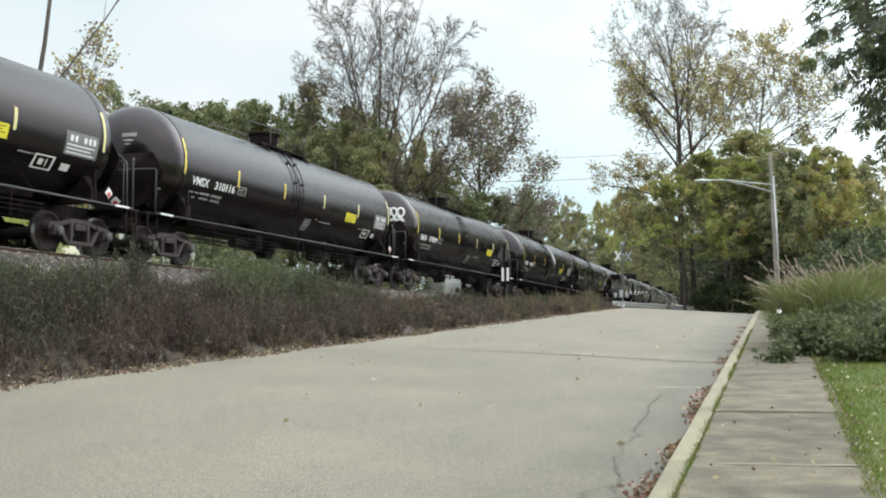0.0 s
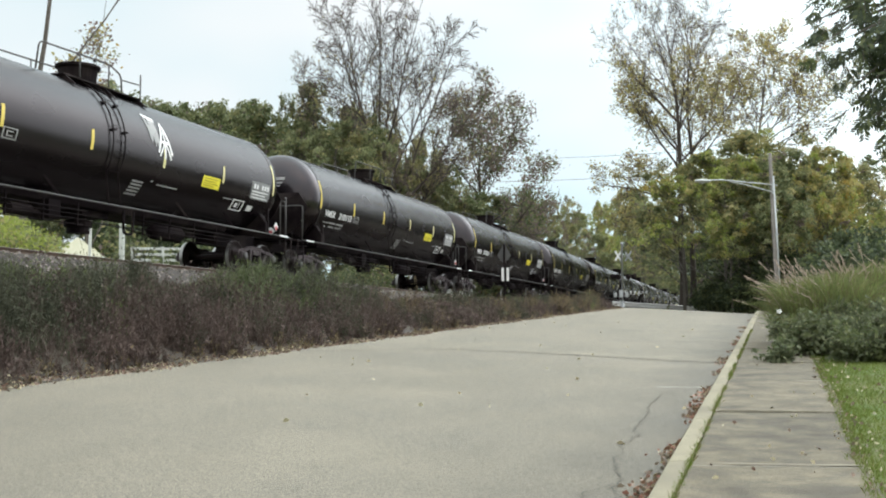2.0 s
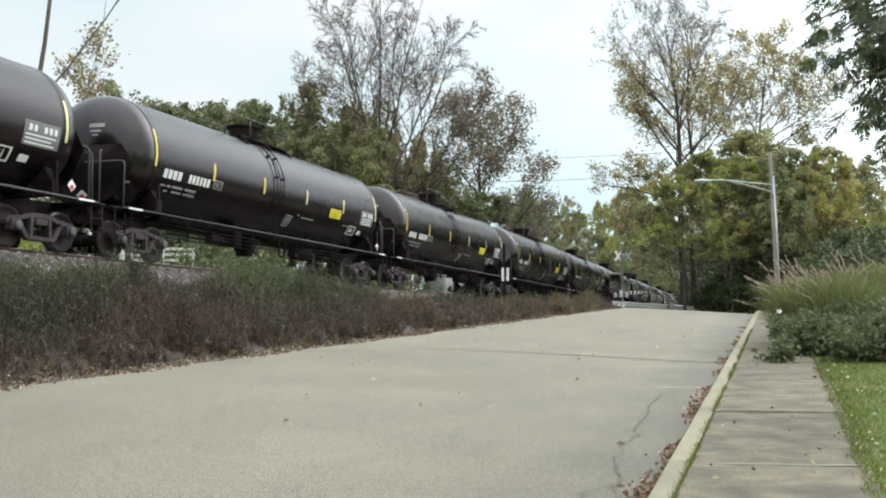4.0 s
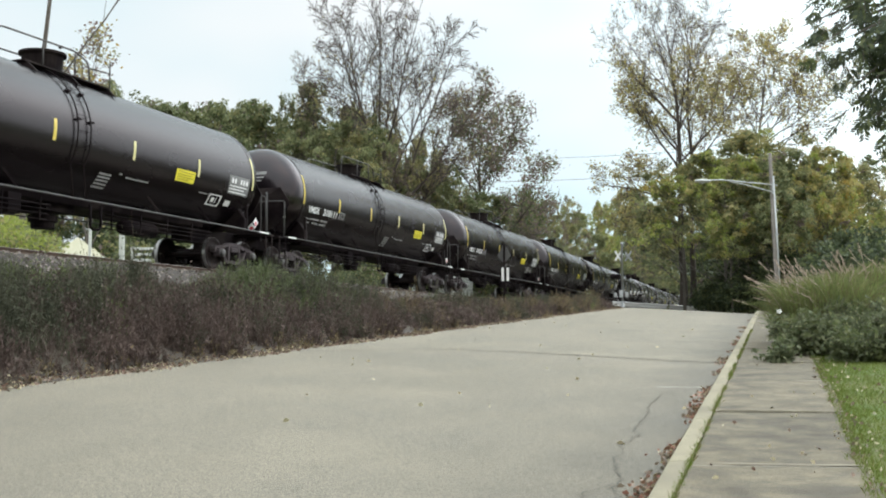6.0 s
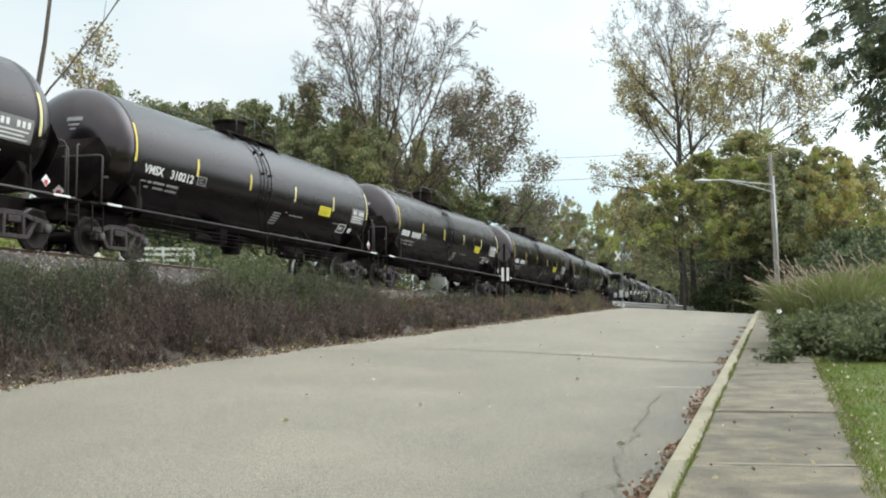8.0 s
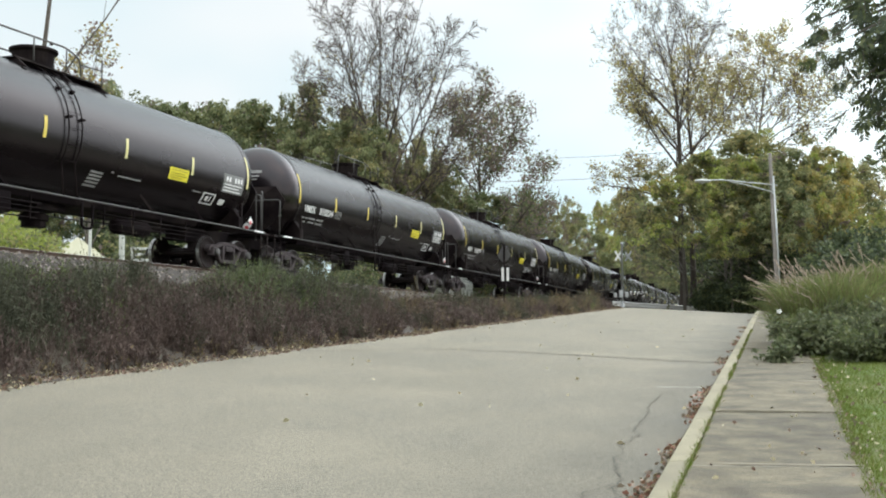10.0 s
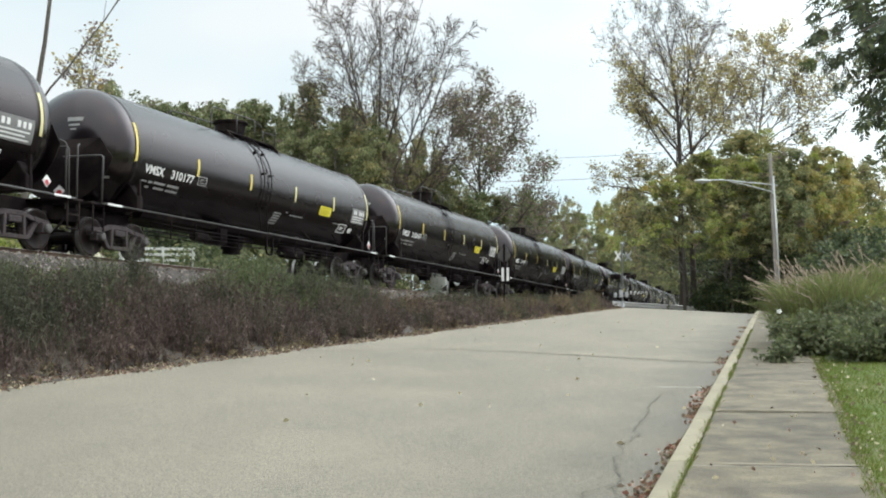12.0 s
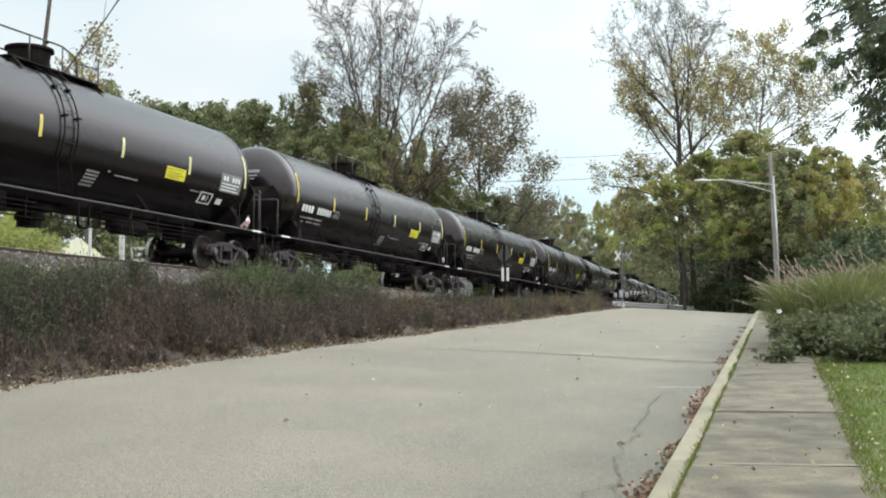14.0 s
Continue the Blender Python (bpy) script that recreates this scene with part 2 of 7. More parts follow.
def tone_by_piece(m, least, most):
    """Each piece a little lighter or darker than the next."""
    n, l = m.node_tree.nodes, m.node_tree.links
    bsdf = n["Principled BSDF"]
    src = bsdf.inputs["Base Color"].links[0].from_socket
    info = n.new("ShaderNodeObjectInfo")
    mr = n.new("ShaderNodeMapRange")
    mr.inputs["To Min"].default_value, mr.inputs["To Max"].default_value = least, most
    l.new(info.outputs["Random"], mr.inputs["Value"])
    hs = n.new("ShaderNodeHueSaturation")
    l.new(src, hs.inputs["Color"])
    l.new(mr.outputs["Result"], hs.inputs["Value"])
    l.new(hs.outputs["Color"], bsdf.inputs["Base Color"])


def dull_when_grazed(m, spec):
    """Road dust takes the gloss off the paint where it is seen at a flat angle."""
    n, l = m.node_tree.nodes, m.node_tree.links
    bsdf = n["Principled BSDF"]
    lw = n.new("ShaderNodeLayerWeight")
    lw.inputs["Blend"].default_value = 0.5
    mr = n.new("ShaderNodeMapRange")
    mr.inputs["From Min"].default_value, mr.inputs["From Max"].default_value = 0.88, 0.995
    mr.inputs["To Min"].default_value, mr.inputs["To Max"].default_value = spec, 0.07
    l.new(lw.outputs["Facing"], mr.inputs["Value"])
    l.new(mr.outputs["Result"], bsdf.inputs["Specular IOR Level"])


dull_when_grazed(M["tank"], 0.30)
dull_when_grazed(M["head"], 0.6)
tone_by_piece(M["concrete"], 0.88, 1.15)
tone_by_piece(M["kerb"], 0.9, 1.1)


def leaf(name, a, b, per=0.22, thin=0.35, patch=0.5, spec=0.3):
    return mat(name, a, b, 0.6, patch, 6.0, 0.0, per=per, thin=thin, spec=spec)


M["leaf_green"] = leaf("green_leaves", (0.1883, 0.2086, 0.1030), (0.2937, 0.3010, 0.1518), thin=0.5)
M["leaf_dark"] = leaf("dark_leaves", (0.0947, 0.1187, 0.0500), (0.1555, 0.1750, 0.0750), thin=0.45)
M["leaf_olive"] = leaf("olive_leaves", (0.2873, 0.2589, 0.1132), (0.4097, 0.3638, 0.1709), thin=0.5)
M["leaf_yellow"] = leaf("yellow_leaves", (0.3990, 0.3432, 0.1216), (0.5524, 0.4646, 0.1930), thin=0.5)
M["leaf_orange"] = leaf("rusty_leaves", (0.40, 0.285, 0.068), (0.50, 0.365, 0.105), thin=0.5)
M["leaf_russet"] = leaf("russet_leaves", (0.1745, 0.1326, 0.1155), (0.2469, 0.1888, 0.1669), thin=0.5)
# also on the thicket shrubs, where deep shade is put into the leaf colour
M["leaf_bough_shade"] = leaf("dark_bough_and_shade_leaves", (0.0378, 0.052, 0.026), (0.0672, 0.084, 0.042))
M["leaf_lime"] = leaf("lime_leaves", (0.2740, 0.3194, 0.0750), (0.3951, 0.4388, 0.1210), thin=0.5)
M["joint"] = mat("joint_dirt", (0.17, 0.148, 0.11), (0.28, 0.245, 0.185), 0.95, 6, 40, 0.4)
M["leaf_shrub"] = leaf("blue_green_leaves", (0.1030, 0.122, 0.0680), (0.1957, 0.208, 0.1200), patch=3.0, spec=0.12)
M["weed_dry"] = leaf("dry_weed", (0.0508, 0.0366, 0.0327), (0.1673, 0.1229, 0.1072), per=0.1, thin=0.2, patch=1.1, spec=0.05)
M["weed_green"] = leaf("green_weed", (0.0523, 0.0560, 0.0390), (0.1196, 0.1204, 0.0828), per=0.1, thin=0.2, patch=1.0, spec=0.05)
M["stalk"] = leaf("dead_stalks", (0.0926, 0.0668, 0.0571), (0.1610, 0.1207, 0.1028), per=0.3, thin=0.1, spec=0.05)
M["straw"] = leaf("straw_grass", (0.1610, 0.1254, 0.0734), (0.2357, 0.1848, 0.1080), per=0.3, thin=0.3, spec=0.05)
M["blade"] = leaf("lawn_blades", (0.1126, 0.1517, 0.0300), (0.1716, 0.2116, 0.0510), per=0.14, thin=0.35, spec=0.05)
M["reed"] = leaf("tall_grass_blades", (0.1522, 0.191, 0.0595), (0.2226, 0.255, 0.0935), per=0.4, thin=0.35)
M["plume"] = leaf("pink_grass_plumes", (0.36, 0.285, 0.225), (0.47, 0.375, 0.30), per=0.3, thin=0.4)
M["litter_red"] = leaf("red_brown_litter", (0.13, 0.075, 0.052), (0.20, 0.125, 0.088), per=0.4, thin=0.1)
M["gutter_red"] = leaf("orange_brown_litter", (0.20, 0.105, 0.066), (0.33, 0.185, 0.12), per=0.5, thin=0.1)
M["litter_tan"] = leaf("tan_litter", (0.19, 0.145, 0.105), (0.27, 0.215, 0.16), per=0.5, thin=0.1)
M["litter_pale"] = leaf("pale_yellow_litter", (0.4095, 0.345, 0.195), (0.4883, 0.435, 0.3), per=0.3, thin=0.1)


# ---- mesh helpers ----
def unit(v):
    return v / np.maximum(np.linalg.norm(v, axis=-1, keepdims=True), 1e-9)


def mesh_np(name, verts, faces, mats, index=None, smooth=False):
    """A mesh from arrays: verts (n, 3), faces (m, 3 or 4)."""
    me = bpy.data.meshes.new(name)
    verts, faces = np.asarray(verts, np.float32), np.asarray(faces, np.int32)
    k = faces.shape[1]
    me.vertices.add(len(verts))
    me.vertices.foreach_set("co", verts.ravel())
    me.loops.add(faces.size)
    me.loops.foreach_set("vertex_index", faces.ravel())
    me.polygons.add(len(faces))
    me.polygons.foreach_set("loop_start", np.arange(0, faces.size, k, dtype=np.int32))
    for m in (mats if isinstance(mats, (list, tuple)) else [mats]):
        me.materials.append(m)
    if index is not None:
        me.polygons.foreach_set("material_index", np.asarray(index, np.int32))
    if smooth:
        me.polygons.foreach_set("use_smooth", np.ones(len(faces), bool))
    me.update(calc_edges=True)
    me.validate()
    return me


def tubes(pts, rad, sides=5):
    """Tapered tubes round many polylines: pts (n, m, 3), rad (n, m)."""
    n, m, _ = pts.shape
    tan = unit(np.gradient(pts, axis=1))
    ref = np.where(np.abs(tan[..., 2:3]) > 0.9, np.array([1.0, 0, 0]), np.array([0, 0, 1.0]))
    a = unit(np.cross(tan, ref))
    b = np.cross(tan, a)
    th = np.arange(sides) * 2 * np.pi / sides
    ring = a[:, :, None] * np.cos(th)[:, None] + b[:, :, None] * np.sin(th)[:, None]
    v = (pts[:, :, None] + ring * rad[:, :, None, None]).reshape(-1, 3)
    i = np.arange(n * m * sides).reshape(n, m, sides)
    j = np.roll(i, -1, axis=2)
    q = np.stack([i[:, :-1], j[:, :-1], j[:, 1:], i[:, 1:]], -1).reshape(-1, 4)
    return v, q


class Geo:
    """Gathers boxes, pipes, turned and cut-out shapes into one mesh."""

    def __init__(self):
        self.v, self.f = [], []

    def add(self, v, f):
        k = len(self.v)
        self.v += [tuple(p) for p in v]
        self.f += [tuple(int(i) + k for i in q) for q in f]
        return self

    def box(self, x0, x1, y0, y1, z0, z1, m=None):
        v = [Vector((x, y, z)) for z in (z0, z1) for x, y in ((x0, y0), (x1, y0), (x1, y1), (x0, y1))]
        if m:
            v = [m @ p for p in v]
        return self.add(v, [(3, 2, 1, 0), (4, 5, 6, 7), (0, 1, 5, 4), (1, 2, 6, 5), (2, 3, 7, 6), (3, 0, 4, 7)])

    def beam(self, p, q, w, h):
        """A bar of w by h from p to q, its h upright."""
        p, q = Vector(p), Vector(q)
        d = (q - p).normalized()
        s = d.cross(Vector((0, 0, 1)))
        s = s.normalized() if s.length > 1e-4 else Vector((1, 0, 0))
        u = s.cross(d)
        v = [e + s * a * w / 2 + u * b * h / 2 for e in (p, q) for a, b in ((-1, -1), (1, -1), (1, 1), (-1, 1))]
        return self.add(v, [(0, 1, 2, 3), (7, 6, 5, 4), (0, 4, 5, 1), (1, 5, 6, 2), (2, 6, 7, 3), (3, 7, 4, 0)])

    def pipe(self, pts, r, sides=8, round_by=0.0):
        pts = [Vector(p) for p in pts]
        if round_by:
            soft = [pts[0]]
            for a, b, c in zip(pts, pts[1:], pts[2:]):
                p, q = b + (a - b).normalized() * round_by, b + (c - b).normalized() * round_by
                soft += [p.lerp(b, t).lerp(b.lerp(q, t), t) for t in (0, 0.25, 0.5, 0.75, 1)]
            pts = soft + [pts[-1]]
        n = len(pts)
        v, q = tubes(np.array([pts]), np.full((1, n), r), sides)
        q = [tuple(f) for f in q] + [tuple(range(sides)), tuple(range(n * sides - 1, (n - 1) * sides - 1, -1))]
        return self.add(v, q)

    def turned(self, profile, m=None, sides=24, caps=True):
        """A profile of (radius, height) turned about z, then moved by m."""
        m = m or Matrix.Identity(4)
        v = [m @ Vector((r * math.cos(2 * math.pi * k / sides), r * math.sin(2 * math.pi * k / sides), h)) for r, h in profile for k in range(sides)]
        f = [(a * sides + k, a * sides + (k + 1) % sides, (a + 1) * sides + (k + 1) % sides, (a + 1) * sides + k) for a in range(len(profile) - 1) for k in range(sides)]
        if caps:
            f += [tuple(range(sides - 1, -1, -1)), tuple(range((len(profile) - 1) * sides, len(profile) * sides))]
        return self.add(v, f)

    def plate(self, outline, t0, t1, m=None):
        """A flat outline of (a, b) made into a plate from t0 to t1 along x, a along y, b along z."""
        m = m or Matrix.Identity(4)
        n = len(outline)
        v = [m @ Vector((t, a, b)) for t in (t0, t1) for a, b in outline]
        f = [tuple(range(n - 1, -1, -1)), tuple(range(n, 2 * n))] + [(k, (k + 1) % n, n + (k + 1) % n, n + k) for k in range(n)]
        return self.add(v, f)

    def mesh(self, name, material, bevel=0.0, smooth=False):
        me = bpy.data.meshes.new(name)
        me.from_pydata(self.v, [], self.f)
        for m in (material if isinstance(material, (list, tuple)) else [material]):
            me.materials.append(m)
        bm = bmesh.new()
        bm.from_mesh(me)
        bmesh.ops.recalc_face_normals(bm, faces=bm.faces)
        if bevel:
            sharp = [e for e in bm.edges if len(e.link_faces) == 2 and e.calc_face_angle(0) > 0.6]
            bmesh.ops.bevel(bm, geom=sharp, offset=bevel, segments=1, affect='EDGES')
        for f in bm.faces:
            f.smooth = smooth and len(f.verts) == 4
        bm.to_mesh(me)
        bm.free()
        return me


def part(name, geo, material, parent, label="", bevel=0.0, smooth=False):
    """One mesh object under a thing or under a part."""
    data = geo.mesh(name, material, bevel, smooth) if isinstance(geo, Geo) else geo
    ob = new(name, data)
    ob.parent = parent
    return tagged(ob, label)


def empty(name, m, label, category, group="", kind=""):
    ob = new(name)
    ob.empty_display_size = 0.2
    ob.matrix_basis = m
    return tagged(ob, label, category, group, kind)


# ---- the plan: road, kerb, bank and track ----
RAIL_Z = 3.43


def kerb_x(y):
    return -0.90 + 0.3165 * y


def edge_x(y):
    return -6.06 + 0.4187 * (np.asarray(y) - 14.56)


def road_z(x, y):
    """The road climbs at 5.5 per cent to the crossing and eases off at the top."""
    x, y = np.asarray(x, float), np.asarray(y, float)
    crest = 41.0 - 1.4 * np.clip(x - kerb_x(y), -12.0, 3.0)
    over = y - crest
    ease = 0.5 * (over + np.sqrt(over * over + 2.0))
    z = 0.055 * y - 0.046 * ease
    return np.maximum(z, -2.0)


BEND_A, BEND_B, BEND_K, HEAD = 49.0, 65.47, -0.0018788, 0.325517
_s = np.arange(-420.0, 640.0, 0.5)
_h = HEAD + BEND_K * np.clip(_s - BEND_A, 0, BEND_B - BEND_A)
_i0 = int(np.argmin(np.abs(_s)))
_tx, _ty = np.cumsum(np.sin(_h)) * 0.5, np.cumsum(np.cos(_h)) * 0.5
_tx, _ty = _tx - _tx[_i0] - 12.852, _ty - _ty[_i0] + 15.0


def track(s):
    """Place and heading (from +y towards +x) of the track's middle, s metres along."""
    return np.interp(s, _s, _tx), np.interp(s, _s, _ty), np.interp(s, _s, _h)


def track_side(x, y):
    """Metres from the track's middle, positive on the road's side."""
    x, y = np.asarray(x, float), np.asarray(y, float)
    near = (x + 12.852) * math.cos(HEAD) - (y - 15.0) * math.sin(HEAD)
    bx, by, bh = track(70.0)
    far = (x - bx) * np.cos(bh) - (y - by) * np.sin(bh)
    return np.where(y > 70.0, far, near)


def smooth01(t):
    t = np.clip(t, 0, 1)
    return t * t * (3 - 2 * t)


def ground_z(x, y):
    """Height of the ground sheet: under the road, up the bank, under the ballast, and the lawn."""
    x, y = np.asarray(x, float), np.asarray(y, float)
    rz = road_z(x, y)
    d = track_side(x, y)
    ex, kx = edge_x(y), kerb_x(y)
    # the bank between the road's edge and the track bed
    width = np.maximum((track_side(ex, y) - 3.3), 0.5)
    f = np.clip((track_side(ex, y) - d) / width, 0, 1)
    ez = road_z(ex, y)
    bank = ez + (2.5 - ez) * (0.75 * smooth01(f) + 0.25 * f)
    bed = np.where(np.abs(d) < 3.3, 2.5 + 0.5 * smooth01((3.3 - np.abs(d)) / 1.6), 2.5)
    back = 2.5 - 0.4 * smooth01((-d - 3.3) / 6.0)
    left = np.where(d > 3.3, bank, np.where(d < -3.3, back, bed))
    lawn = rz + 0.105 + 0.02 * np.clip(x - kx - 1.6, 0, 6)
    z = np.where(x < ex, left, np.where(x > kx + 1.45, lawn, rz - 0.07))
    bump = 0.05 * np.sin(x * 1.7 + y * 0.6) * np.sin(y * 1.3 - x * 0.4)
    return z + np.where(x < ex - 0.6, bump * smooth01((d - 1.0) / 3.0), 0.0)


# ---- structure: ground, road, kerb, pavement, track ----
def spaced(*runs):
    """Grid lines from runs of (start, end, step)."""
    return np.unique(np.round(np.concatenate([np.arange(a, b, c) for a, b, c in runs]), 3))


def build_ground():
    xs = spaced((-3000, -300, 300), (-300, -60, 20), (-60, -24, 2), (-24, 34, 0.5), (34, 70, 3), (70, 300, 20), (300, 3001, 300))
    ys = spaced((-2000, -400, 200), (-400, -40, 20), (-40, -8, 2), (-8, 80, 0.5), (80, 130, 2), (130, 400, 15), (400, 4001, 300))
    gx, gy = np.meshgrid(xs, ys)
    v = np.stack([gx, gy, ground_z(gx, gy)], -1).reshape(-1, 3)
    i = np.arange(gx.size).reshape(gx.shape)
    q = np.stack([i[:-1, :-1], i[:-1, 1:], i[1:, 1:], i[1:, :-1]], -1).reshape(-1, 4)
    cx, cy = v[q].mean(1)[:, 0], v[q].mean(1)[:, 1]
    d = track_side(cx, cy)
    kind = np.where(cx > kerb_x(cy) + 1.0, np.where(cy < 60, 1, 2), np.where((d > -3.6) & (cx < edge_x(cy) + 0.3), 0, 2))
    ob = new("ground", mesh_np("ground", v, q, [M["soil"], M["lawn"], M["field"]], kind, True))
    tagged(ob, "brown weedy bank, mown lawn and rough field", "ground", kind="structure")


def build_road():
    ys = spaced((-60, 4, 2), (4, 66, 0.5), (66, 100, 2))
    us = np.linspace(0, 1, 25)
    gu, gy = np.meshgrid(us, ys)
    wob = 0.10 * np.sin(gy * 1.9) + 0.06 * np.sin(gy * 4.7 + 1)
    left = edge_x(gy) + wob
    gx = left + (kerb_x(gy) - left) * gu
    wide = np.clip((gy - 50) / 12, 0, 1)
    gx = gx + wide * (gu > 0.97) * 14 * smooth01((gy - 52) / 6) - wide * (gu < 0.03) * 2.5
    z = road_z(gx, gy) + 0.004 * np.sin(gx * 2.1) * np.sin(gy * 0.9)
    v = np.stack([gx, gy, z], -1).reshape(-1, 3)
    i = np.arange(gx.size).reshape(gx.shape)
    q = np.stack([i[:-1, :-1], i[:-1, 1:], i[1:, 1:], i[1:, :-1]], -1).reshape(-1, 4)
    road = new("road", mesh_np("road", v, q, M["asphalt"], None, True))
    tagged(road, "pale worn asphalt road climbing to the crossing", "road", kind="structure")
    rng = np.random.default_rng(4)
    def crack(points, width, jag, step, name="crack", material=None):
        pts = np.array(points, float)
        seg = np.r_[0, np.cumsum(np.linalg.norm(np.diff(pts, axis=0), axis=1))]
        s = np.arange(0, seg[-1], step)
        x, y = np.interp(s, seg, pts[:, 0]), np.interp(s, seg, pts[:, 1])
        walkx = np.convolve(rng.normal(0, jag, len(s) + 8), np.ones(5) / 2.2, "same")[4:-4]
        walky = np.convolve(rng.normal(0, jag, len(s) + 8), np.ones(5) / 2.2, "same")[4:-4]
        x, y = x + walkx, y + walky
        t = unit(np.stack([np.gradient(x), np.gradient(y)], -1))
        w = width * rng.uniform(0.4, 1.3, len(s))
        a = np.stack([x - t[:, 1] * w, y + t[:, 0] * w], -1)
        b = np.stack([x + t[:, 1] * w, y - t[:, 0] * w], -1)
        v = np.concatenate([a, b])
        v = np.concatenate([v, road_z(v[:, :1], v[:, 1:2]) + 0.010], 1)
        k = len(s)
        i = np.arange(k - 1)
        part(name, mesh_np(name, v, np.stack([i, i + k, i + k + 1, i + 1], -1), material or M["crack"]), None, road)

    crack([(-2.9, 21.5), (-1.0, 22.0), (0.2, 21.95), (1.6, 21.1), (2.9, 20.0), (4.3, 18.7), (5.0, 18.2)], 0.036, 0.03, 0.2)
    crack([(1.18, 7.4), (1.41, 8.78), (1.71, 9.95), (2.08, 11.27), (2.37, 12.45), (2.7, 13.41), (3.13, 14.24)], 0.006, 0.03, 0.05)
    crack([(1.35, 8.4), (1.1, 8.6), (0.9, 8.65)], 0.0045, 0.018, 0.06)
    crack([(1.5, 9.2), (1.2, 9.3), (0.95, 9.38)], 0.005, 0.018, 0.06)
    crack([(1.36, 8.2), (1.6, 8.3), (1.85, 8.6)], 0.0045, 0.018, 0.06)
    crack([(2.1, 11.3), (2.5, 11.7), (2.9, 12.0)], 0.0045, 0.02, 0.06)
    crack([(1.25, 7.9), (1.0, 7.6), (0.9, 7.3)], 0.005, 0.02, 0.06)
    crack([(-1.6, 10.5), (0.2, 12.0), (2.2, 13.6), (4.0, 16.5)], 0.004, 0.05, 0.25)
    crack([(-4.75, 10.1), (-4.48, 10.8), (-4.02, 12.8), (-3.75, 13.6)], 0.0045, 0.03, 0.1)
    crack([(-4.5, 14.3), (-3.0, 17.0), (-1.5, 19.5), (0.0, 23.5)], 0.006, 0.04, 0.25)
    crack([(4.6, 24.5), (6.0, 23.6), (6.4, 23.4)], 0.03, 0.03, 0.2)
    crack([(2.2, 30.0), (4.8, 29.0), (7.4, 28.2)], 0.03, 0.04, 0.3)
    crack([(2.91, 14.53), (3.25, 14.47), (3.58, 14.42)], 0.022, 0.003, 0.1, "paint_mark", M["paint"])


def build_kerb():
    kerb = empty("kerb", pose(0, 0, 0), "pale concrete kerb along the road", "kerb", kind="structure")
    y = 1.0 - 2.4 * 6
    while y < 46:
        step = 2.4
        g = Geo()
        n = 4
        rows = []
        for k in range(n + 1):
            yy = y + 0.006 + (step - 0.012) * k / n
            x = float(kerb_x(yy))
            z = float(road_z(x, yy))
            rows.append([(x - 0.015, yy, z - 0.1), (x + 0.005, yy, z + 0.085), (x + 0.03, yy, z + 0.115), (x + 0.17, yy, z + 0.12), (x + 0.185, yy, z + 0.11), (x + 0.185, yy, z - 0.1)])
        v = [p for r in rows for p in r]
        f = [(a * 6 + k, (a + 1) * 6 + k, (a + 1) * 6 + (k + 1) % 6, a * 6 + (k + 1) % 6) for a in range(n) for k in range(6)]
        f += [tuple(range(6)), tuple(range(n * 6 + 5, n * 6 - 1, -1))]
        g.add(v, f)
        part("kerb_stone", g, M["kerb"], kerb)
        y += step


def build_pavement():
    walkway = empty("pavement", pose(0, 0, 0), "grey stained concrete pavement in square slabs", "pavement", kind="structure")
    rng = random.Random(7)
    y = 8.03 - 3.09 * 7
    while y < 46:
        step = 3.09
        g = Geo()
        n = 6
        dz = rng.uniform(-0.006, 0.006)
        rows = []
        for k in range(n + 1):
            yy = y + 0.009 + (step - 0.018) * k / n
            x0, x1 = float(kerb_x(yy)) + 0.20, float(kerb_x(yy)) + 1.50
            skew = -0.31
            row = []
            for x, low in ((x0, 1), (x0, 0), (x1, 0), (x1, 1)):
                yq = yy + (x - x0) * skew * 0.35
                row.append((x, yq, float(road_z(x, yq)) + (0.115 + dz if not low else 0.0)))
            rows.append(row)
        v = [p for r in rows for p in r]
        f = [(a * 4 + k, (a + 1) * 4 + k, (a + 1) * 4 + (k + 1) % 4, a * 4 + (k + 1) % 4) for a in range(n) for k in range(4)]
        f += [(0, 1, 2, 3), (n * 4 + 3, n * 4 + 2, n * 4 + 1, n * 4)]
        g.add(v, f)
        part("slab", g, M["concrete"], walkway, bevel=0.008)
        j = []
        for yy in (y + step - 0.013, y + step + 0.013):
            for x in (float(kerb_x(yy)) + 0.21, float(kerb_x(yy)) + 1.49):
                yq = yy + (x - float(kerb_x(yy)) - 0.2) * -0.31 * 0.35
                j.append((x, yq, float(road_z(x, yq)) + 0.1165))
        part("joint", Geo().add(j, [(0, 1, 3, 2)]), M["joint"], walkway, "dirt-filled joint")
        # the worn pale edge beside the joint
        n = 7
        xs = [float(kerb_x(y + step)) + 0.23 + 1.24 * k / n for k in range(n + 1)]
        e = []
        for k, x in enumerate(xs):
            yq = y + step + 0.03 + (x - xs[0]) * -0.31 * 0.35
            w = rng.choice((0.02, 0.035, 0.05, 0.065))
            e += [(x, yq - 0.006, float(road_z(x, yq)) + 0.127), (x, yq + w, float(road_z(x, yq)) + 0.127)]
        part("joint_lip", Geo().add(e, [(2 * k, 2 * k + 2, 2 * k + 3, 2 * k + 1) for k in range(n)]), M["kerb"], walkway, "worn pale joint edge")
        y += step


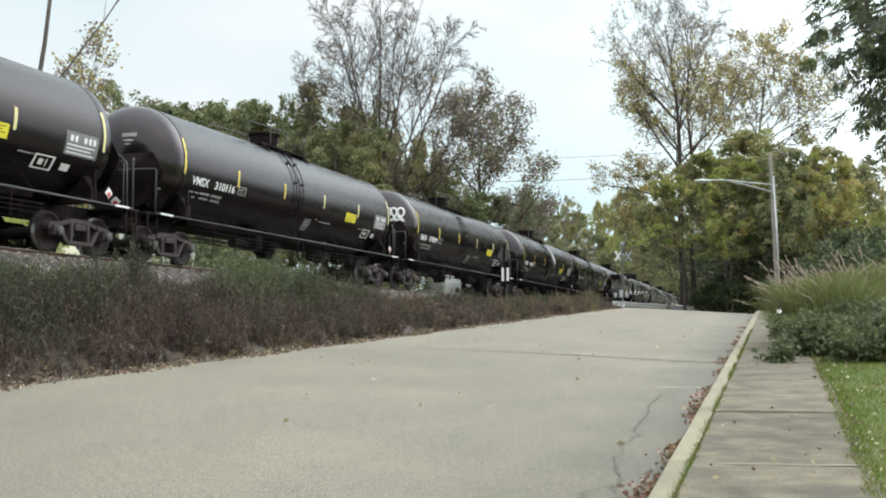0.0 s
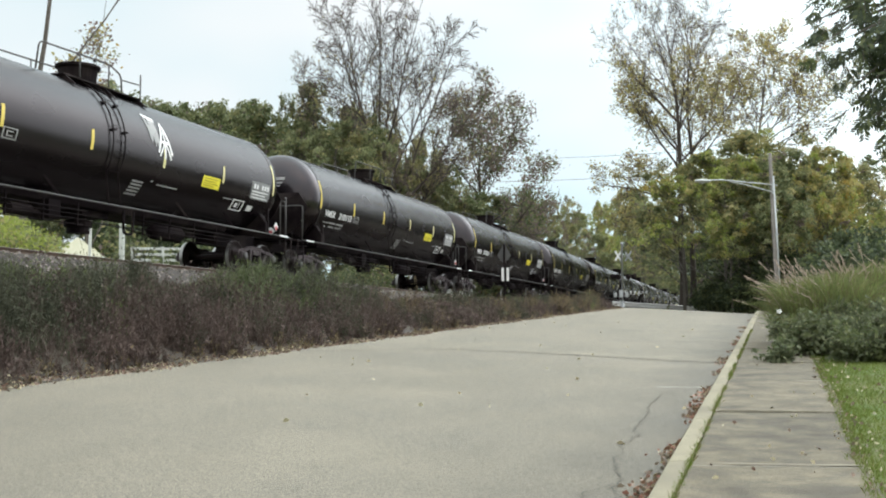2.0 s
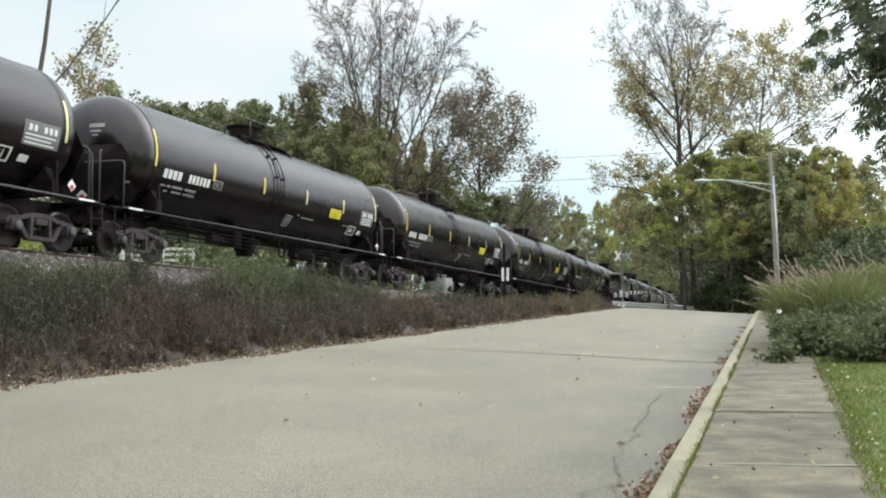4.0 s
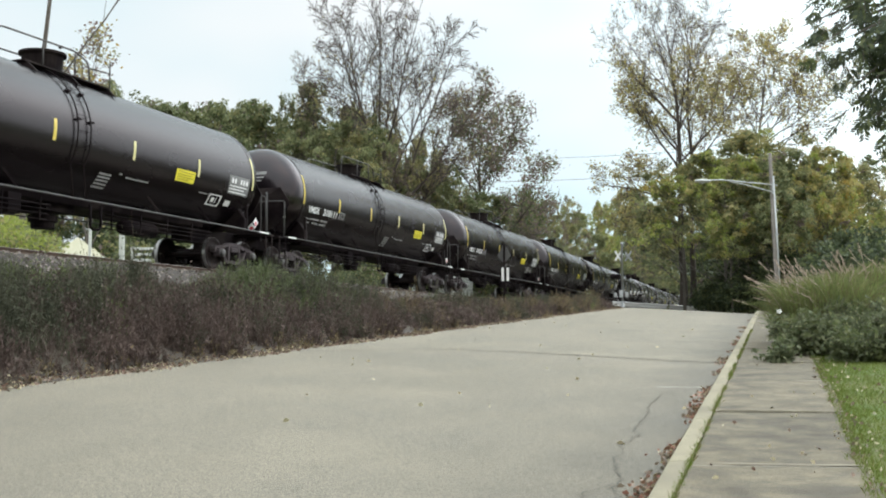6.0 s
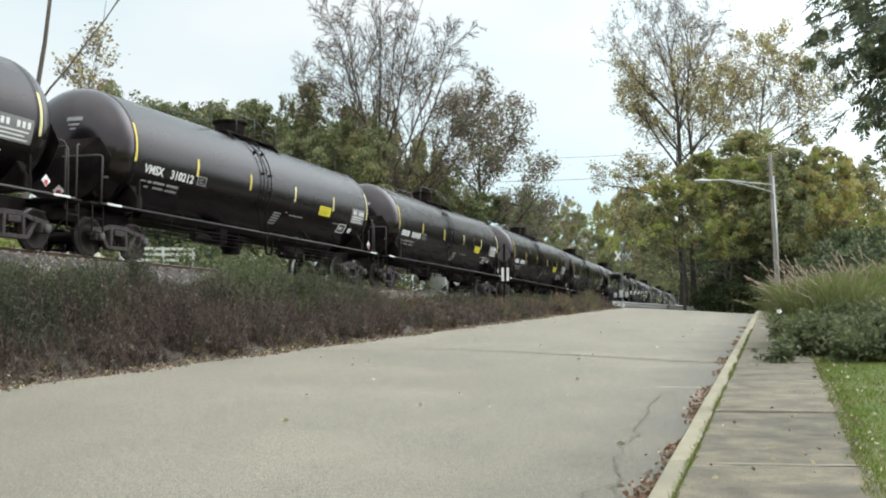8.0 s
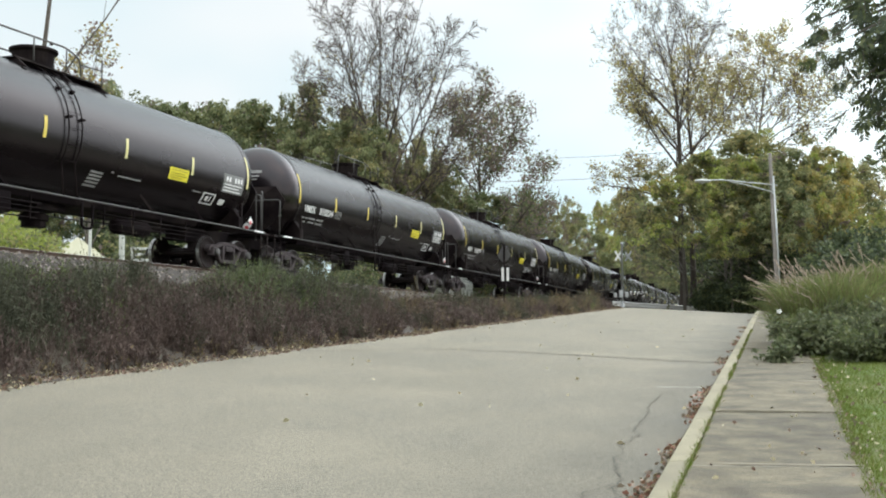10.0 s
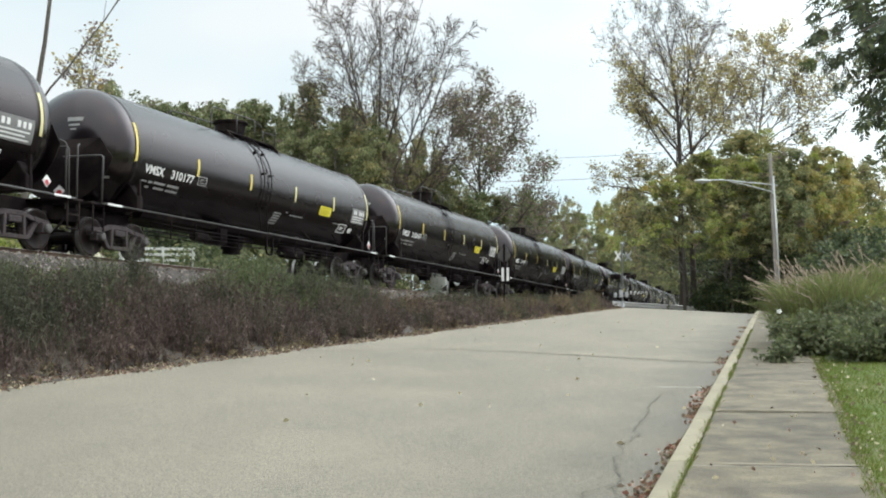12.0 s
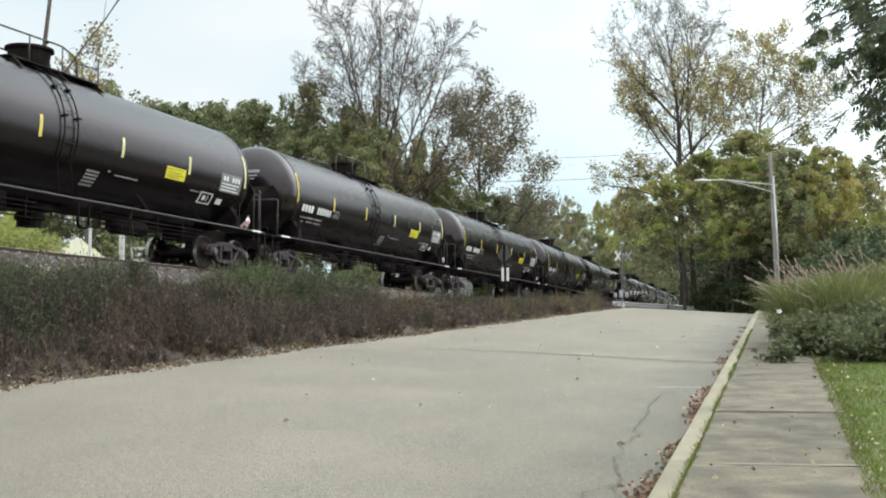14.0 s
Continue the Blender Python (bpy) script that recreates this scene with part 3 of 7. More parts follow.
def sweep(profile, s):
    """A closed profile of (side, height over the rail top) swept along the track."""
    x, y, h = track(s)
    pr = np.array(profile)
    v = np.stack([x[:, None] + pr[:, 0] * np.cos(h)[:, None], y[:, None] - pr[:, 0] * np.sin(h)[:, None], np.broadcast_to(RAIL_Z + pr[:, 1], (len(s), len(pr)))], -1).reshape(-1, 3)
    i = np.arange(len(s) * len(pr)).reshape(len(s), len(pr))
    j = np.roll(i, -1, 1)
    return v, np.stack([i[:-1], i[1:], j[1:], j[:-1]], -1).reshape(-1, 4)


def build_track():
    line = empty("railway_track", pose(0, 0, 0), "single railway track with rusty rails on grey ballast", "railway track", kind="structure")
    s = spaced((-400, -20, 10), (-20, 100, 2), (100, 610, 6))
    bed = [(-3.3, -0.85), (-1.75, -0.22), (-0.8, -0.20), (0.8, -0.20), (1.75, -0.22), (3.3, -0.85), (3.3, -1.2), (-3.3, -1.2)]
    part("ballast_bed", mesh_np("ballast_bed", *sweep(bed, s), M["ballast"]), None, line, "grey crushed-stone ballast bed")
    for side in (-0.755, 0.755):
        web = [(-0.075, -0.17), (-0.075, -0.155), (-0.012, -0.14), (-0.012, -0.04), (-0.036, -0.03), (-0.036, -0.006), (0.036, -0.006), (0.036, -0.03), (0.012, -0.04), (0.012, -0.14), (0.075, -0.155), (0.075, -0.17)]
        part("rail", mesh_np("rail", *sweep([(side + a, b) for a, b in web], s), M["rail"]), None, line, "rusty steel rail")
        top = [(side - 0.03, -0.006), (side - 0.03, 0.0), (side + 0.03, 0.0), (side + 0.03, -0.006)]
        part("rail_head", mesh_np("rail_head", *sweep(top, s), M["railtop"]), None, line, "polished rail head")
    tie = Geo().box(-1.3, 1.3, -0.115, 0.115, -0.34, -0.172).mesh("tie", M["tie"], 0.01)
    far_v, far_f = [], []
    s0 = -19.0
    while s0 < 130:
        x, y, h = (float(a) for a in track(s0))
        ob = new("tie", tie)
        ob.matrix_basis = pose(x, y, RAIL_Z, 0, 0, -math.degrees(h))
        ob.parent = line
        s0 += 0.53
    box = Geo().box(-1.3, 1.3, -0.115, 0.115, -0.34, -0.172)
    n = 0
    for s0 in list(np.arange(-400, -19.2, 0.53)) + list(np.arange(130.2, 610, 0.53)):
        x, y, h = (float(a) for a in track(s0))
        m = pose(x, y, RAIL_Z, 0, 0, -math.degrees(h))
        far_v += [m @ Vector(p) for p in box.v]
        far_f += [[k + 8 * n for k in f] for f in box.f]
        n += 1
    ob = part("far_ties", mesh_np("far_ties", far_v, far_f, M["tie"]), None, line, "creosoted timber ties")
    tagged(ob, kind="stuff")
    # loose stones on the shoulder that faces the road
    rng = np.random.default_rng(11)
    k = 9000
    ss, side = rng.uniform(2, 75, k), rng.uniform(0.85, 3.5, k)
    x, y, h = track(ss)
    px, py = x + side * np.cos(h), y - side * np.sin(h)
    pz = RAIL_Z - np.where(side < 1.75, 0.21, 0.22 + (side - 1.75) * 0.407)
    r = rng.uniform(0.025, 0.062, k)
    base = np.array([(1, 0, 0), (-1, 0, 0), (0, 1, 0), (0, -1, 0), (0, 0, 1), (0, 0, -1)], float)
    v = base[None] * r[:, None, None] * rng.uniform(0.6, 1.3, (k, 6, 1))
    a = rng.uniform(0, 6.28, k)
    c, sn = np.cos(a)[:, None], np.sin(a)[:, None]
    v = np.stack([v[..., 0] * c - v[..., 1] * sn, v[..., 0] * sn + v[..., 1] * c, v[..., 2]], -1) + np.stack([px, py, pz], -1)[:, None]
    f = np.array([(0, 2, 4), (2, 1, 4), (1, 3, 4), (3, 0, 4), (2, 0, 5), (1, 2, 5), (3, 1, 5), (0, 3, 5)])
    f = (f[None] + (np.arange(k) * 6)[:, None, None]).reshape(-1, 3)
    ob = part("ballast_stones", mesh_np("ballast_stones", v.reshape(-1, 3), f, M["stone"]), None, line, "loose grey ballast stones")
    tagged(ob, kind="stuff")


build_ground()
build_road()
build_track()


# ---- the train of tank cars ----
R_TANK, Z_TANK, HALF = 1.56, 2.72, 7.40


def wrapped(pts, lift=0.006):
    """Points of (along, up) laid on the tank's side that faces the road; up is the height over the rail."""
    out = []
    r = R_TANK + lift
    for a, z in pts:
        s = max(-0.999, min(0.999, (z - Z_TANK) / r))
        out.append((r * math.sqrt(1 - s * s), a, z))
    return out


def side_patch(y0, y1, z0, z1, lift=0.006, rows=6):
    """A thin sheet of tape or paint on the tank's side."""
    v, f = [], []
    for k in range(rows + 1):
        z = z0 + (z1 - z0) * k / rows
        v += wrapped([(y0, z), (y1, z)], lift)
    f = [(2 * k, 2 * k + 1, 2 * k + 3, 2 * k + 2) for k in range(rows)]
    return Geo().add(v, f)


def many_patches(rects, lift=0.006, rows=2):
    g = Geo()
    for y0, y1, z0, z1 in rects:
        p = side_patch(y0, y1, z0, z1, lift, rows)
        g.add(p.v, p.f)
    return g


def head_y(x, z):
    """How far out the near tank head lies at (x, z)."""
    r = min(math.hypot(x, z - Z_TANK) / (R_TANK - 0.004), 0.999)
    a = math.acos(r ** (1 / 0.75))
    return -(HALF + 0.80 * math.sin(a)) - 0.008


def head_patch(x0, x1, z0, z1):
    n = 5
    v = [(x0 + (x1 - x0) * i / n, head_y(x0 + (x1 - x0) * i / n, z), z) for z in (z0, z1) for i in range(n + 1)]
    return Geo().add(v, [(i, i + 1, n + 2 + i, n + 1 + i) for i in range(n)])


def scrawl(points, on_head, w=0.036):
    """A sprayed stroke: a flat ribbon laid on the tank's side or head."""
    p = np.array(points, float)
    t = unit(np.gradient(p, axis=0))
    a = p + np.stack([-t[:, 1], t[:, 0]], -1) * w
    b = p - np.stack([-t[:, 1], t[:, 0]], -1) * w
    v = [((x, head_y(x, z), z) if on_head else wrapped([(x, z)], 0.012)[0]) for x, z in list(a) + list(b)]
    n = len(p)
    return Geo().add(v, [(i, i + 1, n + i + 1, n + i) for i in range(n - 1)])


def scrawl_lines(seed, x0, x1, z0, z1, letters):
    """Loops and zigzags, one for each sprayed sign."""
    rng = random.Random(seed)
    out = []
    for k in range(letters):
        cx, w = x0 + (x1 - x0) * (k + 0.5) / letters, (x1 - x0) / letters * 0.5
        pts = [(cx + w * math.sin(2.1 * u + k) * rng.uniform(0.8, 1.1), z0 + (z1 - z0) * (0.5 + 0.5 * math.cos(1.35 * u + 0.7 * k))) for u in np.linspace(0, 7, 30)]
        out.append(pts)
    return out


def lettering(name, text, y0, y1, z0, z1, material):
    """Painted letters wrapped on the tank's side."""
    cu = bpy.data.curves.new(name, 'FONT')
    cu.body = text
    cu.resolution_u = 3
    cu.offset = 0.03
    ob = bpy.data.objects.new(name, cu)
    scene.collection.objects.link(ob)
    me = bpy.data.meshes.new_from_object(ob)
    bpy.data.objects.remove(ob)
    bm = bmesh.new()
    bm.from_mesh(me)
    xs, ys = [v.co.x for v in bm.verts], [v.co.y for v in bm.verts]
    ax, bx, ay, by = min(xs), max(xs), min(ys), max(ys)
    for k in range(1, 6):
        bmesh.ops.bisect_plane(bm, geom=bm.verts[:] + bm.edges[:] + bm.faces[:], plane_co=(0, ay + (by - ay) * k / 6, 0), plane_no=(0, 1, 0))
    for v in bm.verts:
        v.co = wrapped([(y0 + (v.co.x - ax) / (bx - ax) * (y1 - y0), z0 + (v.co.y - ay) / (by - ay) * (z1 - z0))], 0.007)[0]
    bm.to_mesh(me)
    bm.free()
    me.materials.clear()
    me.materials.append(material)
    return me


TURN_Y = Matrix.Rotation(radians(-90), 4, 'X')   # lathe axis z -> y


def wheel_geo(side):
    """A flanged wheel, its outer face towards side (+1 or -1) along x."""
    m = Matrix.Rotation(radians(90 * side), 4, 'Y')
    prof = [(0.10, -0.06), (0.10, 0.075), (0.14, 0.06), (0.22, 0.012), (0.36, 0.02), (0.40, 0.055), (0.455, 0.06), (0.462, -0.055), (0.492, -0.07), (0.492, -0.09), (0.40, -0.085), (0.36, -0.03), (0.2, -0.03), (0.12, -0.06)]
    return Geo().turned(prof, m, 40, False)


def build_truck(car, y):
    """A two-axle truck under the car."""
    t = new("truck")
    t.parent = car
    t.location = (0, y, 0)
    for ay in (-0.89, 0.89):
        axle = Geo().pipe([(-1.0, ay, 0.46), (1.0, ay, 0.46)], 0.08, 12)
        part("axle", axle, M["wheel"], t, smooth=True)
        for side in (1, -1):
            g = wheel_geo(side)
            ob = part("wheel", g, M["wheel"], t, "brown steel wheel with bright tread", smooth=True)
            ob.location = (side * 0.79, ay, 0.46)
            ring = Geo().turned([(0.463, 0.056), (0.465, 0.045), (0.465, -0.045), (0.463, -0.052)], Matrix.Rotation(radians(90 * side), 4, 'Y'), 40, False)
            ob = part("tread", ring, M["tread"], t, "bright worn wheel tread", smooth=True)
            ob.location = (side * 0.79, ay, 0.46)
            cap = Geo().turned([(0.02, 0.0), (0.11, 0.0), (0.115, 0.05), (0.09, 0.09), (0.06, 0.10), (0.02, 0.10)], Matrix.Rotation(radians(90 * side), 4, 'Y'), 16)
            ob = part("bearing_cap", cap, M["cap"], t, "pale steel bearing cap", smooth=True)
            ob.location = (side * 1.12, ay, 0.46)
    for side in (1, -1):
        x0, x1 = side * 0.95 - 0.07, side * 0.95 + 0.07
        g = Geo()
        g.plate([(-0.62, 0.70), (-0.3, 0.80), (0.3, 0.80), (0.62, 0.70), (0.62, 0.60), (0.3, 0.69), (-0.3, 0.69), (-0.62, 0.60)], x0, x1)
        for e in (-1, 1):
            g.plate([(e * 0.60, 0.71), (e * 1.06, 0.66), (e * 1.12, 0.58), (e * 1.10, 0.47), (e * 1.0, 0.56), (e * 0.78, 0.56), (e * 0.60, 0.60)], x0 - 0.02, x1 + 0.02)
            g.plate([(e * 0.78, 0.62), (e * 0.66, 0.62), (e * 0.32, 0.20), (e * 0.42, 0.18), (e * 0.52, 0.24)], x0, x1)
            g.plate([(e * 0.24, 0.70), (e * 0.34, 0.70), (e * 0.36, 0.24), (e * 0.26, 0.24)], x0 - 0.01, x1 + 0.01)
            g.box(side * 1.02 - 0.11, side * 1.02 + 0.11, e * 0.89 - 0.15, e * 0.89 + 0.15, 0.36, 0.60)
        g.plate([(-0.44, 0.18), (0.44, 0.18), (0.36, 0.28), (-0.36, 0.28)], x0 - 0.02, x1 + 0.02)
        part("side_frame", g, M["truck"], t, "dusty grey cast side frame", bevel=0.015)
        sp = Geo()
        for yy in (-0.16, 0.0, 0.16):
            pts = [(side * 0.95 + 0.055 * math.cos(a), yy + 0.055 * math.sin(a), 0.29 + 0.24 * a / (2 * math.pi * 4)) for a in np.linspace(0, 2 * math.pi * 4, 33)]
            sp.pipe(pts, 0.016, 5)
        part("spring", sp, M["frame"], t, "dark coil springs", smooth=True)
    part("bolster", Geo().box(-1.05, 1.05, -0.2, 0.2, 0.53, 0.68).box(-0.25, 0.25, -0.25, 0.25, 0.66, 0.86), M["truck"], t, bevel=0.02)
    for e in (-1, 1):
        part("brake_beam", Geo().beam((-0.75, e * 0.38, 0.40), (0.75, e * 0.38, 0.40), 0.09, 0.10).box(-0.82, -0.72, e * 0.40 - 0.06, e * 0.40 + 0.06, 0.25, 0.62).box(0.72, 0.82, e * 0.40 - 0.06, e * 0.40 + 0.06, 0.25, 0.62), M["frame"], t, bevel=0.01)
    return t


def build_car():
    """A jacketed black tank car; y along the track, +x faces the road, z = 0 on the rail."""
    car = empty("tank_car", pose(0, 0, 0), "glossy black railway tank car with yellow reflective strips", "tank car", "cars of the passing train")
    lift = Matrix.Translation((0, 0, Z_TANK)) @ TURN_Y
    prof = [(R_TANK - 0.004, -HALF), (R_TANK + 0.008, -HALF + 0.01), (R_TANK + 0.008, -HALF + 0.16), (R_TANK, -HALF + 0.17)]
    prof = prof + [(R_TANK, -HALF + 0.24), (R_TANK, HALF - 0.24), (R_TANK, HALF - 0.17), (R_TANK + 0.008, HALF - 0.16), (R_TANK + 0.008, HALF - 0.01), (R_TANK - 0.004, HALF)]
    part("tank_shell", Geo().turned(prof, lift, 96, False), M["tank"], car, "glossy black jacketed tank shell", smooth=True)
    for e in (-1, 1):
        head = [((R_TANK - 0.004) * math.cos(a) ** 0.75 if a < 1.5707 else 0.001, e * (HALF + 0.80 * math.sin(a) ** 1.0)) for a in np.linspace(0, math.pi / 2, 16)]
        part("tank_head", Geo().turned(head, lift, 96, False), M["head"], car, "domed black tank head", smooth=True)
    for e in (-1, 1):
        # the shield stands off the lower half of each head
        ring = [(-1.12, Z_TANK + 0.12), (1.12, Z_TANK + 0.12)] + [(1.46 * math.cos(t), Z_TANK + 1.42 * math.sin(t)) for t in np.linspace(radians(-14), radians(-166), 15)]
        rows = []
        for q in (0.0, 0.35, 0.7, 1.0):
            rows.append([(x * q, z0 * q + (Z_TANK - 0.6) * (1 - q)) for x, z0 in ring])
        g = Geo()
        n = len(ring)
        for lift in (0.0, 0.03):
            v = [(x, e * (HALF + 0.88 + lift - 0.20 * ((x / 1.5) ** 2 + ((z - Z_TANK) / 1.5) ** 2)), z) for r in rows for x, z in r]
            g.add(v, [(k * n + j, k * n + (j + 1) % n, (k + 1) * n + (j + 1) % n, (k + 1) * n + j) for k in range(3) for j in range(n)])
        k = 3 * n
        g.f += [(k + j, k + (j + 1) % n, 4 * n + k + (j + 1) % n, 4 * n + k + j) for j in range(n)]
        part("head_shield", g, M["frame"], car, "black steel head shield")
    for x0, z0, w, h in ((0.16, 3.30, 0.42, 0.10), (0.20, 3.18, 0.30, 0.05), (0.26, 3.08, 0.16, 0.04), (0.75, 2.02, 0.3, 0.05), (0.68, 1.90, 0.45, 0.05)):
        part("head_print", head_patch(x0, x0 + w, z0, z0 + h), M["greylabel"], car, "small white print")
    # reflective strips on both sides of the tank
    for yy in (-7.31, 7.31):
        part("reflective_strip", side_patch(yy - 0.045, yy + 0.045, 2.38, 3.34, 0.012, 12), M["yellow"] if yy < 0 else M["tape"], car, "yellow reflective strip")
    for yy in (-4.48, -1.56, 1.38, 4.33):
        part("reflective_strip", side_patch(yy - 0.05, yy + 0.05, 2.38, 2.86, 0.008, 6), M["yellow"] if yy < -1 else M["tape"], car, "yellow reflective strip")
    sign = part("warning_placard", side_patch(3.28, 4.18, 2.16, 2.47, 0.008, 5), M["yellowsign"], car, "yellow warning placard")
    tagged(part("small_lettering", many_patches([(3.36, 4.1, 2.40, 2.415), (3.36, 4.0, 2.33, 2.345), (3.36, 4.1, 2.27, 2.285), (3.36, 3.9, 2.21, 2.225)], 0.012), M["frame"], sign, "dark lines of small print"), kind="stuff")
    panel = part("stencil_panel", side_patch(5.96, 7.10, 2.15, 2.68, 0.008, 6), M["panelgrey"], car, "grey data stencil panel")
    rows = [(6.10 + 0.16 * k, 6.20 + 0.16 * k, 2.46, 2.60) for k in range(6) if k != 2] + [(6.02, 6.98 - 0.12 * (j % 2), 2.19 + 0.085 * j, 2.225 + 0.085 * j) for j in range(3)]
    tagged(part("panel_print", many_patches(rows, 0.012), M["white"], panel, "white rows of small print"), kind="stuff")
    rows = [(-6.85, -6.62, 1.955, 1.995), (-6.55, -6.38, 1.95, 2.0), (-6.32, -5.82, 1.955, 2.01), (-5.72, -5.17, 1.955, 2.01), (-6.62, -6.45, 1.83, 1.875), (-6.25, -5.8, 1.835, 1.885), (-5.70, -5.15, 1.835, 1.885), (1.3, 2.25, 1.93, 1.965), (1.02, 1.12, 1.98, 2.02), (4.6, 5.0, 1.99, 2.02), (5.05, 5.1, 1.99, 2.02)]
    rows += [(0.28, 0.75, 1.60 + 0.075 * k, 1.645 + 0.075 * k) for k in range(5)]
    tagged(part("small_print", many_patches(rows), M["greylabel"], car, "rows of white small print"), kind="stuff")
    tagged(part("square_mark", many_patches([(-4.42, -3.98, 2.385, 2.41), (-4.42, -3.98, 2.17, 2.195), (-4.42, -4.38, 2.195, 2.385), (-4.02, -3.98, 2.195, 2.385), (-4.30, -4.10, 2.32, 2.345), (-4.30, -4.10, 2.23, 2.255), (-4.30, -4.26, 2.255, 2.32)]), M["greylabel"], car, "white outlined square mark"), kind="stuff")
    tagged(part("certificate_frame", many_patches([(5.15, 5.80, 2.01, 2.04), (5.15, 5.80, 1.74, 1.77), (5.15, 5.21, 1.77, 2.01), (5.74, 5.80, 1.77, 2.01), (5.32, 5.47, 1.83, 1.95), (5.55, 5.59, 1.81, 1.97), (6.05, 6.35, 1.80, 1.95)]), M["white"], car, "white outlined certificate mark"), kind="stuff")
    # side ladder over the curve of the tank
    for yy in (-0.86, -0.40):
        pts = [(1.62 * math.cos(a), yy, Z_TANK + 1.62 * math.sin(a)) for a in np.linspace(radians(78), radians(-28), 22)]
        part("ladder_rail", Geo().pipe(pts + [(1.52, yy, 1.2)], 0.017, 6), M["frame"], car, smooth=True)
    for a in np.linspace(radians(66), radians(-26), 8):
        p = (1.62 * math.cos(a), Z_TANK + 1.62 * math.sin(a))
        part("ladder_rung", Geo().pipe([(p[0], -0.86, p[1]), (p[0], -0.40, p[1])], 0.007, 5), M["frame"], car, smooth=True)
    for yy in (-0.86, -0.40):
        for a in (radians(38), radians(10)):
            p = (1.55 * math.cos(a), Z_TANK + 1.55 * math.sin(a))
            part("ladder_bracket", Geo().box(p[0] - 0.02, p[0] + 0.09, yy, yy + 0.12, p[1] - 0.02, p[1] + 0.02), M["frame"], car)
    # top fittings: manway housing, walkway, guard rails
    house = [(0.42, 0.0), (0.42, 0.10), (0.44, 0.12), (0.48, 0.46), (0.50, 0.50), (0.55, 0.51), (0.55, 0.57), (0.3, 0.58), (0.01, 0.58)]
    man = part("manway_housing", Geo().turned(house, pose(0, -0.15, Z_TANK + R_TANK - 0.05), 28), M["frame"], car, "black flared manway housing", smooth=False)
    part("lid_bolt", Geo().turned([(0.04, 0), (0.04, 0.05), (0.01, 0.06)], pose(0.5, -0.15, Z_TANK + R_TANK + 0.60), 8), M["frame"], man)
    zt = Z_TANK + R_TANK
    part("walkway", Geo().box(-0.72, 0.72, -1.6, 1.50, zt - 0.06, zt - 0.015), M["frame"], car, "black grating walkway", bevel=0.006)
    for yy in (-1.5, 0.0, 1.4):
        part("walkway_bracket", Geo().plate([(-0.72, zt - 0.06), (0.72, zt - 0.06), (1.0, zt - 0.30), (0.6, zt - 0.16), (-0.6, zt - 0.16), (-1.0, zt - 0.30)], -0.03, 0.03, pose(0, yy, 0, 0, 0, 90)), M["frame"], car)
    for x in (-0.72, 0.72):
        part("guard_rail", Geo().pipe([(x, -2.55, zt - 0.15), (x, -2.45, zt + 0.52), (x, 0.10, zt + 0.58), (x, 0.62, zt + 0.42), (x, 0.66, zt)], 0.022, 6, 0.16).pipe([(x, -1.0, zt), (x, -1.0, zt + 0.55)], 0.018, 6).pipe([(x, 0.12, zt), (x, 0.12, zt + 0.58)], 0.018, 6), M["handrail"], car, "bent grey guard rail", smooth=True)
        part("grab_rail", Geo().pipe([(x, 0.66, zt + 0.30), (x, 1.46, zt + 0.34), (x, 1.46, zt - 0.1)], 0.018, 6, 0.04).pipe([(x, 1.46, zt + 0.3), (x, 1.46, zt + 0.62)], 0.02, 6), M["handrail"], car, "bent grey grab rail", smooth=True)
    # side rail, sill and underframe
    for x in (-1.5, 1.5):
        part("side_rail", Geo().pipe([(x, -8.55, 1.19), (x, 8.55, 1.19)], 0.024, 6), M["handrail"], car, "long grey side rail", smooth=True)
        for e in (-1, 1):
            part("rail_tape", Geo().box(x + math.copysign(0.026, x) - 0.004, x + math.copysign(0.026, x) + 0.004, e * 8.1 - 0.28, e * 8.1 + 0.28, 1.165, 1.215), M["white"], car, "white reflective tape")
        for yy in (-5.0, -2.6, 2.6, 5.0):
            part("rail_bracket", Geo().beam((x, yy, 1.19), (x * 0.86, yy - 0.25, 1.62), 0.03, 0.05), M["frame"], car)
    for e in (-1, 1):
        part("draft_sill", Geo().box(-0.33, 0.33, e * 7.4 - 1.5, e * 7.4 + 1.5, 0.82, 1.22), M["frame"], car, bevel=0.02)
        part("body_bolster", Geo().plate([(-1.5, 1.16), (1.5, 1.16), (1.5, 1.5), (1.2, 1.9), (-1.2, 1.9), (-1.5, 1.5)], -0.12, 0.12, pose(0, e * 7.05, 0, 0, 0, 90)), M["frame"], car, bevel=0.02)
        part("end_platform", Geo().box(-1.45, 1.45, e * 8.62 - 0.28, e * 8.62 + 0.28, 1.14, 1.20), M["frame"], car, bevel=0.01)
        part("corner_post", Geo().beam((1.47, e * 7.08, 1.15), (1.47, e * 7.08, 1.95), 0.08, 0.06), M["frame"], car)
        for x in (-1.0, 1.0):
            part("end_rail", Geo().pipe([(x * 1.40, e * 8.45, 1.19), (x * 1.40, e * 8.42, 2.36), (x * 0.35, e * 8.55, 2.36)], 0.022, 6, 0.1), M["handrail"], car, "bent grey end rail", smooth=True)
        part("end_post", Geo().pipe([(1.0, e * 8.85, 1.0), (1.0, e * 8.85, 2.55), (0.85, e * 8.6, 2.62)], 0.022, 6, 0.1), M["handrail"], car, smooth=True)
        spot = pose(1.53, 7.55, 1.45) if e > 0 else pose(0.35, -8.66, 1.52, 0, 0, -72)
        pl = Geo().plate([(0, -0.14), (0.14, 0), (0, 0.14), (-0.14, 0)], -0.006, 0.006, spot)
